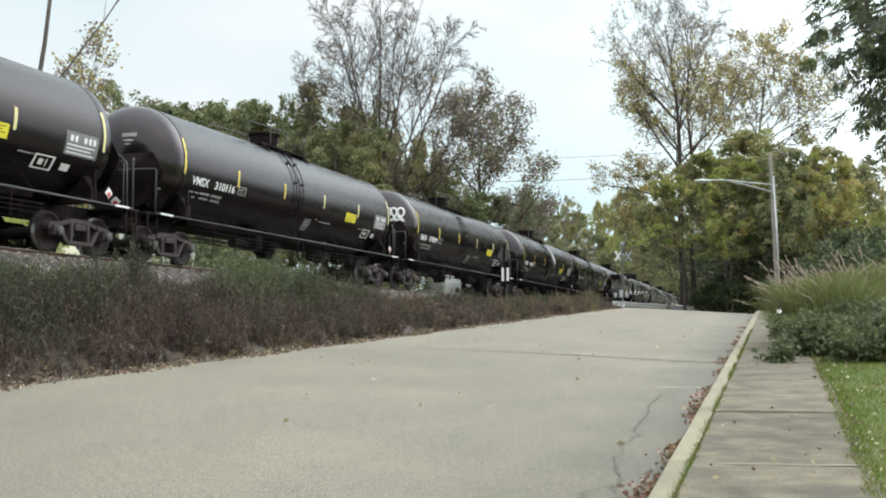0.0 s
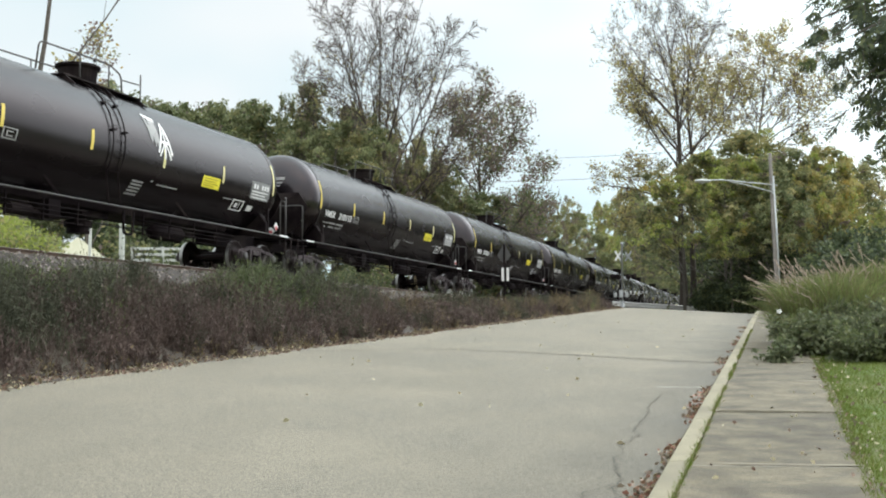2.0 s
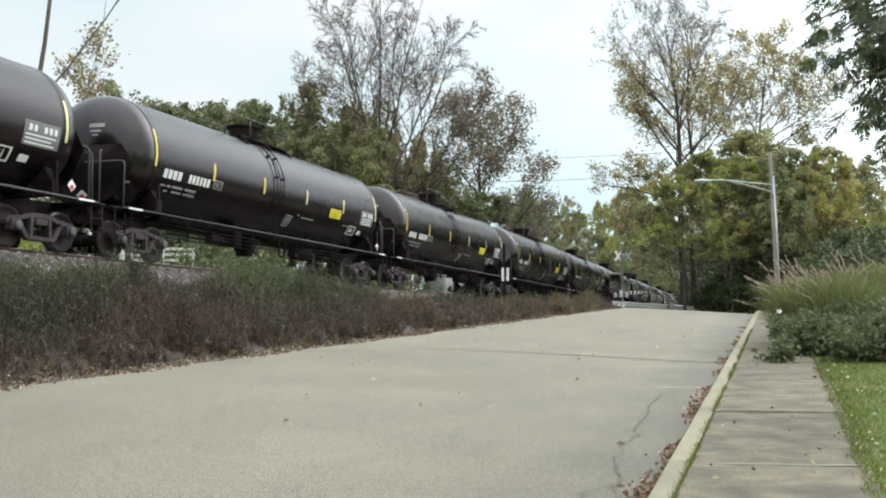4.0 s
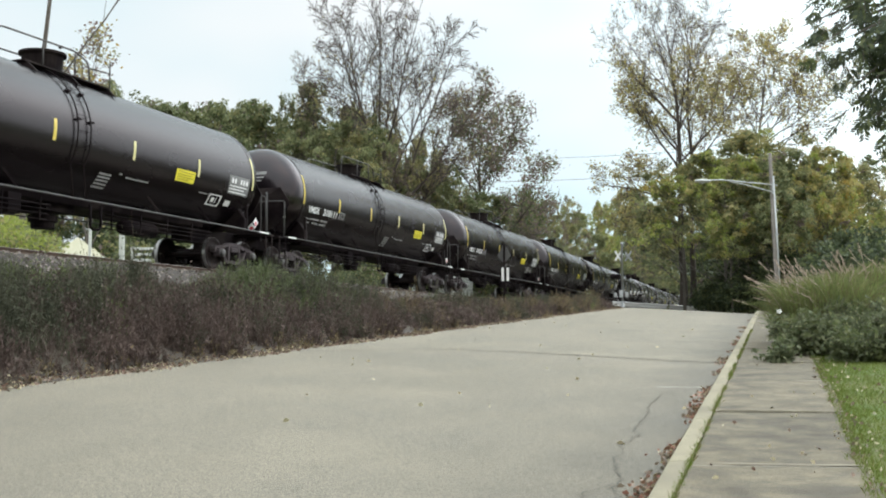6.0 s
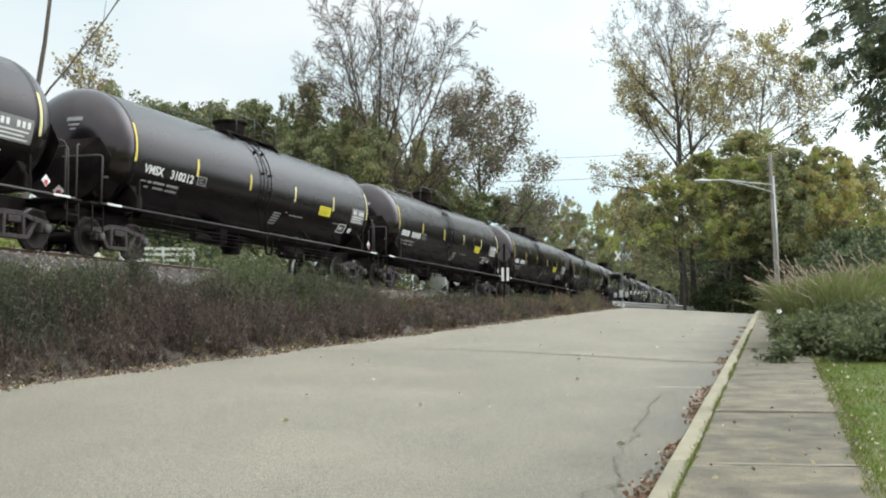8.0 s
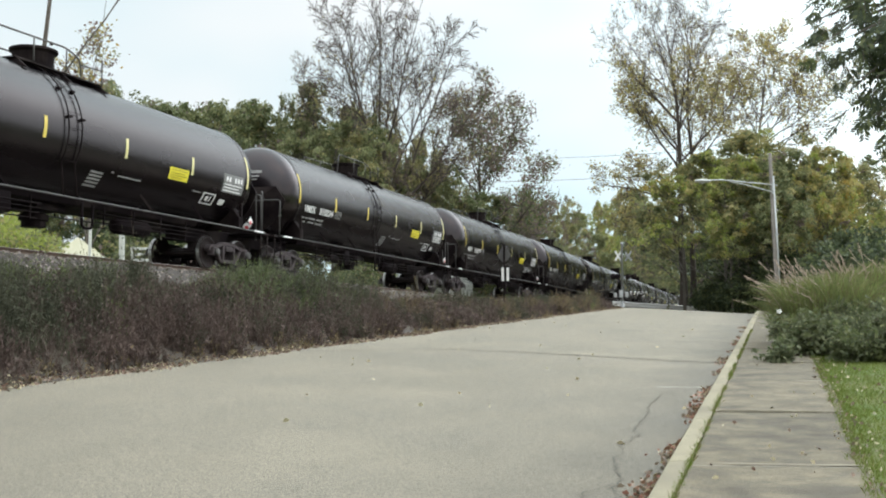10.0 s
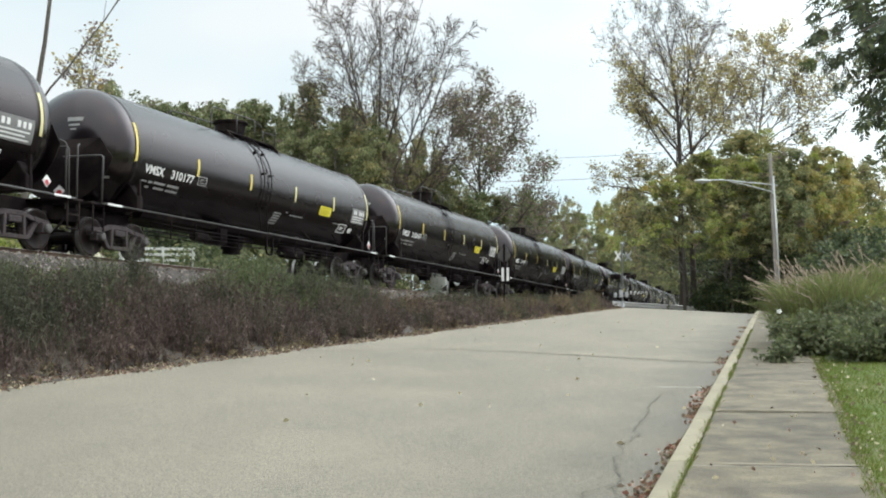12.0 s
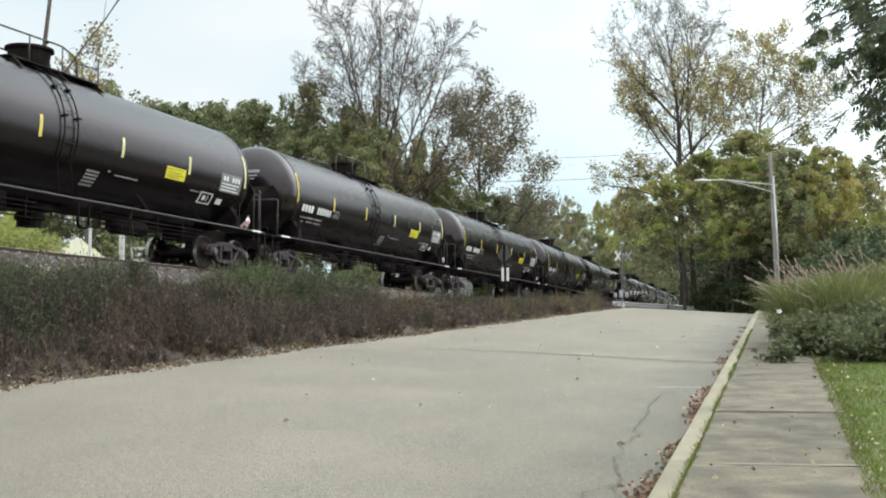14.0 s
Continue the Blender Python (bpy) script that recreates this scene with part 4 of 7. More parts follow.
        plate = part("hazard_placard", pl, M["white"], car, "white and red diamond placard")
        part("placard_print", Geo().plate([(0, -0.12), (0.07, -0.05), (0.045, 0.02), (-0.045, 0.02), (-0.07, -0.05)], 0.007, 0.010, spot), M["red"], plate)
        part("coupler", Geo().box(-0.11, 0.11, min(e * 8.6, e * 9.0), max(e * 8.6, e * 9.0), 0.76, 0.96).box(-0.2, 0.2, min(e * 8.86, e * 9.05), max(e * 8.86, e * 9.05), 0.68, 1.02), M["truck"], car, bevel=0.03)
        part("air_hose", Geo().pipe([(0.45, e * 8.6, 0.85), (0.45, e * 8.85, 0.6), (0.25, e * 9.03, 0.35)], 0.03, 6, 0.1), M["frame"], car, smooth=True)
        part("step", Geo().pipe([(1.42, e * 8.4, 1.15), (1.42, e * 8.4, 0.5), (1.42, e * 8.8, 0.5), (1.42, e * 8.8, 1.15)], 0.02, 6, 0.04).pipe([(1.42, e * 8.4, 0.82), (1.42, e * 8.8, 0.82)], 0.018, 6), M["frame"], car, smooth=True)
        for x, z, r in ((1.02, 1.02, 0.022), (1.02, 0.92, 0.014), (0.98, 0.82, 0.016), (0.92, 0.70, 0.014)):
            part("brake_rod", Geo().pipe([(x, e * 5.9, z), (x, e * 3.4, z - 0.015), (x, e * 1.0, z)], r, 6), M["frame"], car, smooth=True)
        for yy in (1.3, 2.5, 3.7, 4.9):
            part("pipe_hanger", Geo().beam((0.98, e * yy, 0.66), (1.0, e * yy, 1.2), 0.035, 0.03), M["frame"], car)
    part("skid_sill", Geo().plate([(-0.80, 1.34), (0.80, 1.34), (0.70, 1.16), (-0.70, 1.16)], -5.9, 5.9, pose(0, 0, 0, 0, 0, 90)), M["frame"], car, "long dark underframe sill", bevel=0.02)
    part("outlet_valve", Geo().turned([(0.28, 0.0), (0.28, 0.14), (0.34, 0.16), (0.34, 0.3), (0.2, 0.36), (0.2, 0.6)], pose(0, 0, 0.62), 16).box(-0.5, 0.5, -0.5, 0.5, 1.0, 1.2), M["frame"], car)
    part("valve_guard", Geo().pipe([(1.0, 0.45, 1.2), (1.0, 0.45, 0.62), (1.0, 0.85, 0.62), (1.0, 0.85, 1.2)], 0.035, 6, 0.15), M["frame"], car, smooth=True)
    part("brake_reservoir", Geo().turned([(0.02, -0.75), (0.17, -0.70), (0.21, -0.6), (0.21, 0.6), (0.17, 0.70), (0.02, 0.75)], pose(0.55, 3.0, 0.86) @ TURN_Y, 20), M["frame"], car, smooth=True)
    part("brake_cylinder", Geo().turned([(0.02, -0.4), (0.14, -0.38), (0.14, 0.3), (0.05, 0.36), (0.05, 0.6)], pose(0.6, -2.8, 0.9) @ TURN_Y, 16).box(0.35, 0.9, -2.2, -1.8, 0.75, 1.2), M["frame"], car)
    for e in (-1, 1):
        build_truck(car, e * 7.2)
    return car


CAR_GAP, CARS = 18.1, 30
NUMBERS = {1: "310116", 2: "310204", 3: "310160", 4: "310113", 5: "310265", 8: "310105", 9: "310111", 10: "310127", 11: "310212", 14: "310234", 15: "310279", 16: "310177", 17: "310163", 18: "310199"}
CAR_T = (0.0, 3.0, 5.5, 6.5, 7.4, 10.5, 11.0, 11.5, 12.0, 12.5, 14.0)
CAR_S = (10.69, -58.15, -115.52, -138.43, -158.92, -228.95, -240.37, -251.68, -263.08, -274.35, -308.40)


def build_train():
    first = build_car()
    cars = [first] + [copy_thing(first, pose(0, 0, 0)) for _ in range(CARS - 1)]
    for j, car in enumerate(cars):
        if j in NUMBERS:
            a = lettering("car_mark", "VMSX", -6.88, -6.02, 2.16, 2.385, M["white"])
            b = lettering("car_number", NUMBERS[j], -5.70, -4.62, 2.16, 2.385, M["white"])
            part("car_mark", a, None, car, "white painted letters")
            part("car_number", b, None, car, "white painted numerals")
        else:
            bars = [(-6.88 + 0.22 * k, -6.71 + 0.22 * k, 2.16, 2.385) for k in range(4)] + [(-5.70 + 0.183 * k, -5.57 + 0.183 * k, 2.16, 2.385) for k in range(6)]
            tagged(part("car_number", many_patches(bars, 0.007, 4), M["white"], car, "white painted marks"), kind="stuff")
    for j, on_head, box, letters in ((2, True, (0.35, 1.15, 2.85, 3.42), 3),):
        for k, pts in enumerate(scrawl_lines(j, *box, letters)):
            part("graffiti_stroke", scrawl(pts, on_head), M["white"], cars[j], "white sprayed graffiti stroke")
    # a sprayed block and a pointed sign between the ladder and the strips
    spray = [([(0.74, 3.60), (0.84, 3.0), (0.92, 3.66), (1.0, 2.92), (1.06, 3.62), (1.12, 2.9)], 0.055), ([(1.10, 2.74), (1.40, 3.56), (1.70, 2.74)], 0.04), ([(1.22, 3.04), (1.60, 3.04)], 0.035),
             ([(1.40, 3.34), (1.40, 2.60)], 0.035), ([(1.40, 3.08), (1.16, 2.66)], 0.03), ([(1.40, 3.08), (1.66, 2.62)], 0.03), ([(0.70, 3.66), (1.16, 3.58)], 0.045)]
    for pts, w in spray:
        line = []
        for (a, b), (c, d) in zip(pts, pts[1:]):
            line += [(a + (c - a) * t / 8, b + (d - b) * t / 8) for t in range(8)]
        part("graffiti_stroke", scrawl(line + [pts[-1]], False, w), M["greylabel"] if w > 0.05 else M["white"], cars[3], "white sprayed graffiti stroke")
    return cars


CAR_LIST = build_train()


# ---- plants ----
def leaf_quads(p, size, rng, long=1.6, droop=0.0, flat=0.0):
    """Pointed leaves of four corners, one at each place p; droop turns the tips down, flat lays them level."""
    n = len(p)
    d = rng.normal(size=(n, 3))
    d[:, 2] = d[:, 2] * (1 - flat) - droop * 2
    d = unit(d)
    o = rng.normal(size=(n, 3))
    o[:, 2] *= (1 - flat)
    s = unit(np.cross(d, o))
    s = np.where(np.linalg.norm(s, axis=1, keepdims=True) < 0.5, np.array([1.0, 0, 0]), s)
    k = size * rng.uniform(0.6, 1.35, (n, 1))
    a, b = p - d * k * long / 2, p + d * k * long / 2
    mid = p - d * k * 0.1
    v = np.stack([a, mid + s * k * 0.5, b, mid - s * k * 0.5], 1).reshape(-1, 3)
    return v, np.arange(4 * n).reshape(n, 4)


def pick(rng, n, weights):
    w = np.array(weights, float)
    return rng.choice(len(w), n, p=w / w.sum())


def grow(rng, pts, rad, n, t0, angle, ratio, up, m=4, wob=0.14, thin=0.6, tip=0.3):
    """n side shoots on each of many limbs."""
    k, q, _ = pts.shape
    i = np.repeat(np.arange(k), n)
    t = (np.tile((np.arange(n) + 0.5) / n, k) + rng.uniform(-0.5, 0.5, k * n) / n) * (1 - t0) + t0
    f = np.clip(t, 0, 0.999) * (q - 1)
    j = f.astype(int)
    w = (f - j)[:, None]
    a, b = pts[i, j], pts[i, j + 1]
    p = a + (b - a) * w
    tan = unit(b - a)
    r = rad[i, j] * (1 - w[:, 0]) + rad[i, j + 1] * w[:, 0]
    length = np.linalg.norm(np.diff(pts, axis=1), axis=2).sum(1)[i] * ratio * rng.uniform(0.65, 1.2, k * n) * (1.2 - 0.6 * (t - t0) / (1.001 - t0))
    side = unit(np.cross(tan, rng.normal(size=(k * n, 3))))
    an = np.radians(angle) * rng.uniform(0.65, 1.3, (k * n, 1))
    d = tan * np.cos(an) + side * np.sin(an)
    d[:, 2] += up
    d = unit(d)
    out = [p]
    for _ in range(m - 1):
        p = p + d * (length / (m - 1))[:, None]
        out.append(p)
        d = unit(d + rng.normal(size=d.shape) * wob + np.array([0, 0, up * 0.35]))
    return np.stack(out, 1), r[:, None] * thin * np.linspace(1, tip, m)[None]


def trunk_line(rng, height, lean, r0, m=8, tip=0.25):
    z = np.linspace(0, 1, m)
    x = lean[0] * z ** 1.3 + np.cumsum(rng.normal(0, 0.012 * height, m)) * z
    y = lean[1] * z ** 1.3 + np.cumsum(rng.normal(0, 0.012 * height, m)) * z
    pts = np.stack([x, y, z * height - 0.25], -1)
    rad = r0 * (1 - (1 - tip) * z) + r0 * 0.5 * np.exp(-z * 22)
    return pts[None], rad[None]


def fan(rng, pts, rad, leaders, m=9):
    """Leaders on a trunk: rows of (share of the trunk's height, bearing and tilt in degrees, length, how far it bends up)."""
    out, rr = [], []
    q = pts.shape[1]
    for t, bearing, tilt, length, bend in leaders:
        f = min(t, 0.999) * (q - 1)
        j = int(f)
        p = pts[0, j] + (pts[0, j + 1] - pts[0, j]) * (f - j)
        r = rad[0, j] * 0.5
        b, a = math.radians(bearing), math.radians(tilt)
        line = [p]
        for k in range(m - 1):
            a2 = a * (1 - bend * k / (m - 2)) + rng.normal(0, 0.07)
            b2 = b + rng.normal(0, 0.16)
            d = np.array([math.sin(a2) * math.cos(b2), math.sin(a2) * math.sin(b2), math.cos(a2)])
            p = p + d * length / (m - 1)
            line.append(p)
        out.append(line)
        rr.append(r * np.linspace(1, 0.16, m))
    return np.array(out), np.array(rr)


def patchy(p, size, seed=0.0):
    """A smooth value in 0..1 that comes and goes over about size metres."""
    x, y, z = (p[:, k] / size for k in range(3))
    v = np.sin(x * 2.1 + 1.7 * np.sin(y * 1.3 + seed)) + np.sin(y * 2.3 + 1.5 * np.sin(z * 1.7 + seed)) + np.sin(z * 2.6 + 1.6 * np.sin(x * 1.5 + 2 * seed))
    return 0.5 + v / 6


def tree(name, m, seed, height, r0, levels, leaves, size, mats, weights, label, lean=(0, 0), trunk_tip=0.25, spread=0.35, droop=0.25, long=1.5, group="", low=0.0, bark=None, fine=0.004, leaders=(), clump=0.0, patch=1.6, bare_above=None):
    """A tree: a tapered trunk, leaders, limbs level by level, and leaves in loose clumps round the last shoots."""
    rng = np.random.default_rng(seed)
    pts, rad = trunk_line(rng, height, lean, r0, tip=trunk_tip)
    stages = [(pts, rad)]
    if leaders:
        pts, rad = fan(rng, pts, rad, leaders)
        stages.append((pts, rad))
    for lv in levels:
        pts, rad = grow(rng, pts, rad, **lv)
        stages.append((pts, np.maximum(rad, fine)))
    vs, qs, off = [], [], 0
    for k, (a, b) in enumerate(stages):
        v, q = tubes(a, b, (10, 7, 5, 4, 3, 3)[k])
        vs.append(v)
        qs.append(q + off)
        off += len(v)
    ob = empty(name, m, label, "tree", group)
    part("trunk", mesh_np("trunk", np.concatenate(vs), np.concatenate(qs), bark or M["bark"], None, True), None, ob, "grey-brown trunk and limbs")
    if leaves:
        src = stages[-1][0]
        mid = src[:, src.shape[1] // 2]
        want = np.ones(len(src))
        if clump:
            want = np.where(patchy(mid, patch, seed) + rng.normal(0, 0.06, len(src)) > clump, 1.0, 0.06)
        if bare_above:
            want = want * np.clip(1.4 - (mid[:, 2] - bare_above) / 4.0, 0.05, 1.0)
        want = want * (mid[:, 2] > low)
        k = rng.choice(len(src), leaves, p=want / want.sum())
        t = rng.uniform(0.25, 1.0, leaves) * (src.shape[1] - 1)
        j = np.minimum(t.astype(int), src.shape[1] - 2)
        w = (t - j)[:, None]
        p = src[k, j] * (1 - w) + src[k, j + 1] * w + rng.normal(size=(leaves, 3)) * spread
        v, q = leaf_quads(p, size, rng, long, droop)
        # one colour for most leaves of a shoot
        tone = pick(rng, len(src), weights)[k]
        idx = np.where(rng.uniform(size=len(q)) < 0.7, tone, pick(rng, len(q), weights))
        part("crown", mesh_np("crown", v, q, mats, idx), None, ob, "loose crown of leaves")
    return ob


def lv(n, t0, angle, ratio, up=0.05, m=4, wob=0.14, thin=0.6, tip=0.3):
    return dict(n=n, t0=t0, angle=angle, ratio=ratio, up=up, m=m, wob=wob, thin=thin, tip=tip)


def at_ground(x, y, turn=0.0):
    return pose(x, y, float(ground_z(x, y)), 0, 0, turn)


WOOD = [M["leaf_green"], M["leaf_dark"], M["leaf_olive"], M["leaf_yellow"], M["leaf_orange"], M["leaf_russet"], M["leaf_lime"]]


def build_trees():
    # the tall bare tree behind the train: a vase of leaders from a fork
    vase = [(0.62 + 0.05 * k, 200 + 137 * k, 12 + 32 * ((k * 5) % 8) / 8, 12.8 - 0.2 * k, 0.35) for k in range(8)]
    vase += [(0.70, 175, 46, 11.0, 0.45), (0.66, 5, 48, 11.5, 0.45), (0.55, 20, 55, 8.0, 0.4), (0.50, 165, 58, 8.0, 0.4), (0.98, 90, 4, 13.0, 0.0)]
    shoots = [lv(10, 0.25, 36, 0.33, 0.06, 6, 0.15, 0.62), lv(7, 0.2, 40, 0.46, 0.04, 4, 0.18, 0.58), lv(6, 0.15, 42, 0.5, 0.03, 3, 0.22, 0.6)]
    tree("bare_tree", at_ground(-3.7, 69), 3, 11.0, 0.27, shoots, 6500, 0.085, WOOD, (0, 0, 3, 1, 0, 6), "tall bare tree with fanned limbs and few russet leaves", leaders=vase, trunk_tip=0.55, bark=M["twig"], spread=0.14, fine=0.013, low=5.0, bare_above=12.5)
    # the dark russet tree beside it
    crown = [(0.30 + 0.045 * k, 40 + 137 * k, 72 - 3.2 * k, 8.8 - 0.24 * k, 0.32) for k in range(16)]
    rust = [lv(9, 0.2, 42, 0.36, 0.08, 5, 0.12), lv(7, 0.2, 44, 0.5, 0.03, 3)]
    tree("russet_tree", at_ground(2.7, 82), 15, 14.2, 0.24, rust, 19500, 0.135, WOOD, (0.4, 4.4, 0.4, 0, 0, 9), "sparse tree with dull russet-brown leaves", leaders=crown, spread=0.30, lean=(0.6, 0), bark=M["twig"], clump=0.24, patch=1.0)
    # cottonwoods over the crossing
    cot = [lv(9, 0.25, 40, 0.36, 0.04, 5, 0.18), lv(6, 0.2, 44, 0.46, 0.02, 4), lv(5, 0.2, 44, 0.5, 0.0, 3)]
    tops = [(0.46 + 0.034 * k, 75 + 137 * k, 46 - 0.9 * k, 9.6 - 0.22 * k, 0.25) for k in range(15)]
    tops += [(0.66, 182, 46, 9.5, 0.25), (0.74, 170, 42, 9.0, 0.2), (0.40, 185, 70, 7.4, -0.2), (0.36, 165, 84, 6.0, -0.25), (0.43, 215, 66, 6.6, -0.15)]
    tree("cottonwood", at_ground(20.9, 92), 21, 26.5, 0.34, cot, 8600, 0.14, WOOD, (1, 0, 5, 6, 0.6, 3), "tall thinning cottonwood with sparse yellow leaves", leaders=tops, trunk_tip=0.12, spread=0.24, low=5.0, fine=0.0095, bark=M["twig"], clump=0.42, patch=1.7, bare_above=19.0, lean=(-0.8, 0))
    tops = [(0.50 + 0.036 * k, 20 + 137 * k, 40 - 0.8 * k, 8.6 - 0.2 * k, 0.25) for k in range(13)]
    tree("cottonwood", at_ground(21.9, 92.6), 22, 26.0, 0.30, cot, 6200, 0.14, WOOD, (1, 0, 5, 6, 0, 3), "tall thinning cottonwood with sparse yellow leaves", leaders=tops, trunk_tip=0.12, spread=0.24, low=5.0, fine=0.0095, bark=M["twig"], lean=(1.6, 0), clump=0.42, patch=1.7, bare_above=18.0)
    wide = [(0.60 + 0.036 * k, 20 + 137 * k, 50 - 2.4 * k, 7.4 - 0.3 * k, 0.3) for k in range(11)]
    wide += [(0.66, 0, 62, 9.0, 0.3), (0.74, 20, 52, 9.0, 0.25), (0.70, 340, 58, 8.5, 0.3), (0.82, 5, 44, 8.0, 0.2)]
    tree("cottonwood", at_ground(24.0, 84), 29, 19.5, 0.24, cot, 7800, 0.135, WOOD, (1, 0, 5, 6, 0.6, 3), "broad cottonwood with sparse yellow leaves", leaders=wide, trunk_tip=0.15, spread=0.26, low=6.0, lean=(1.8, 0), bark=M["twig"], fine=0.0088, clump=0.42, patch=1.5)
    # bare trees at the picture's edge behind the train
    edge = [lv(6, 0.35, 32, 0.5, 0.12, 6, 0.1, 0.5), lv(6, 0.3, 38, 0.45, 0.05, 5), lv(5, 0.2, 40, 0.45, 0.0, 4)]
    side = [(0.43, 10, 37, 9.5, 0.1), (0.72, 350, 16, 6.5, 0.2), (0.66, 190, 30, 5.0, 0.3), (0.80, 60, 26, 5.0, 0.3)]
    slim = [lv(7, 0.45, 34, 0.25, 0.05, 4, 0.12, 0.4), lv(4, 0.3, 40, 0.45, 0.0, 3)]
    tree("bare_tree", at_ground(-17.0, 42), 36, 20.0, 0.15, slim, 160, 0.11, WOOD, (0, 0, 1, 1, 0, 4), "tall bare leaning tree behind the track", leaders=side, lean=(2.2, 0), bark=M["bark"], low=6, spread=0.1)
    tree("bare_tree", at_ground(-21.5, 45), 35, 17.0, 0.24, edge, 1500, 0.11, WOOD, (0, 0, 1, 1, 0, 5), "tall bare tree behind the track", lean=(1.0, 0), bark=M["twig"], low=6, spread=0.1)
    tree("bare_tree", at_ground(-17.8, 73), 37, 14.2, 0.10, slim, 100, 0.1, WOOD, (0, 0, 1, 0, 0, 4), "small bare tree in the wood", bark=M["twig"], low=6, spread=0.1, fine=0.007)
    poplar = [lv(14, 0.25, 24, 0.30, 0.16, 4), lv(6, 0.2, 35, 0.45, 0.08, 4), lv(4, 0.2, 40, 0.5, 0.0, 3)]
    tree("young_poplar", at_ground(-18.7, 56), 41, 13.6, 0.13, poplar, 3000, 0.13, WOOD, (1, 0, 4, 1, 1, 6), "slim poplar with sparse olive leaves", spread=0.2)


def full_tree(name, m, seed, mats, weights, label, leaves, size, group, low, width=7.6, height=14.0):
    """A broad leafy tree whose limbs start low; its leaves sit in many rounded sprays, denser on their tops."""
    rng = np.random.default_rng(seed)
    k = width / height
    pts, rad = trunk_line(rng, height, (0, 0), 0.009 * height + 0.03)
    stages = [(pts, rad)]
    for n in (lv(13, 0.14, 62, 0.62 * k + 0.1, 0.10, 5, 0.14, 0.5), lv(7, 0.2, 48, 0.48, 0.05, 4), lv(4, 0.3, 46, 0.5, 0.0, 3)):
        pts, rad = grow(rng, pts, rad, **n)
        stages.append((pts, np.maximum(rad, 0.006)))
    vs, qs, off = [], [], 0
    for n, (a, b) in enumerate(stages):
        v, q = tubes(a, b, (8, 6, 4, 3)[n])
        vs.append(v)
        qs.append(q + off)
        off += len(v)
    ob = empty(name, m, label, "tree", group)
    part("trunk", mesh_np("trunk", np.concatenate(vs), np.concatenate(qs), M["bark"], None, True), None, ob, "grey-brown trunk and limbs")
    ends = np.concatenate([stages[2][0][:, -1], stages[3][0][:, -1], stages[1][0][:, -1]])
    ends = ends[ends[:, 2] > low]
    sprays = min(len(ends), 420)
    c = ends[rng.choice(len(ends), sprays, replace=False)]
    i = rng.integers(0, sprays, leaves)
    r = rng.uniform(0.3, 0.78, sprays)[i][:, None]
    way = unit(rng.normal(size=(leaves, 3)) + np.array([0, 0, 0.35]))
    p = c[i] + way * r * rng.uniform(0.45, 1.08, (leaves, 1)) * np.array([1.0, 1.0, 0.62])
    n = unit(way + np.array([0, 0, 0.5]) + 0.7 * rng.normal(size=way.shape))
    d = unit(np.cross(n, rng.normal(size=n.shape)))
    d[:, 2] -= 0.25
    sd = np.cross(n, d)
    z = size * rng.uniform(0.6, 1.35, (leaves, 1))
    v = np.stack([p - d * z * 0.75, p + sd * z * 0.5, p + d * z * 0.75, p - sd * z * 0.5], 1).reshape(-1, 3)
    tone = pick(rng, sprays, weights)[i]
    idx = np.where(rng.uniform(size=leaves) < 0.72, tone, pick(rng, leaves, weights))
    part("crown", mesh_np("crown", v, np.arange(4 * leaves).reshape(-1, 4), mats, idx), None, ob, "crown of many leafy sprays")
    return ob, float(p[:, 2].max())


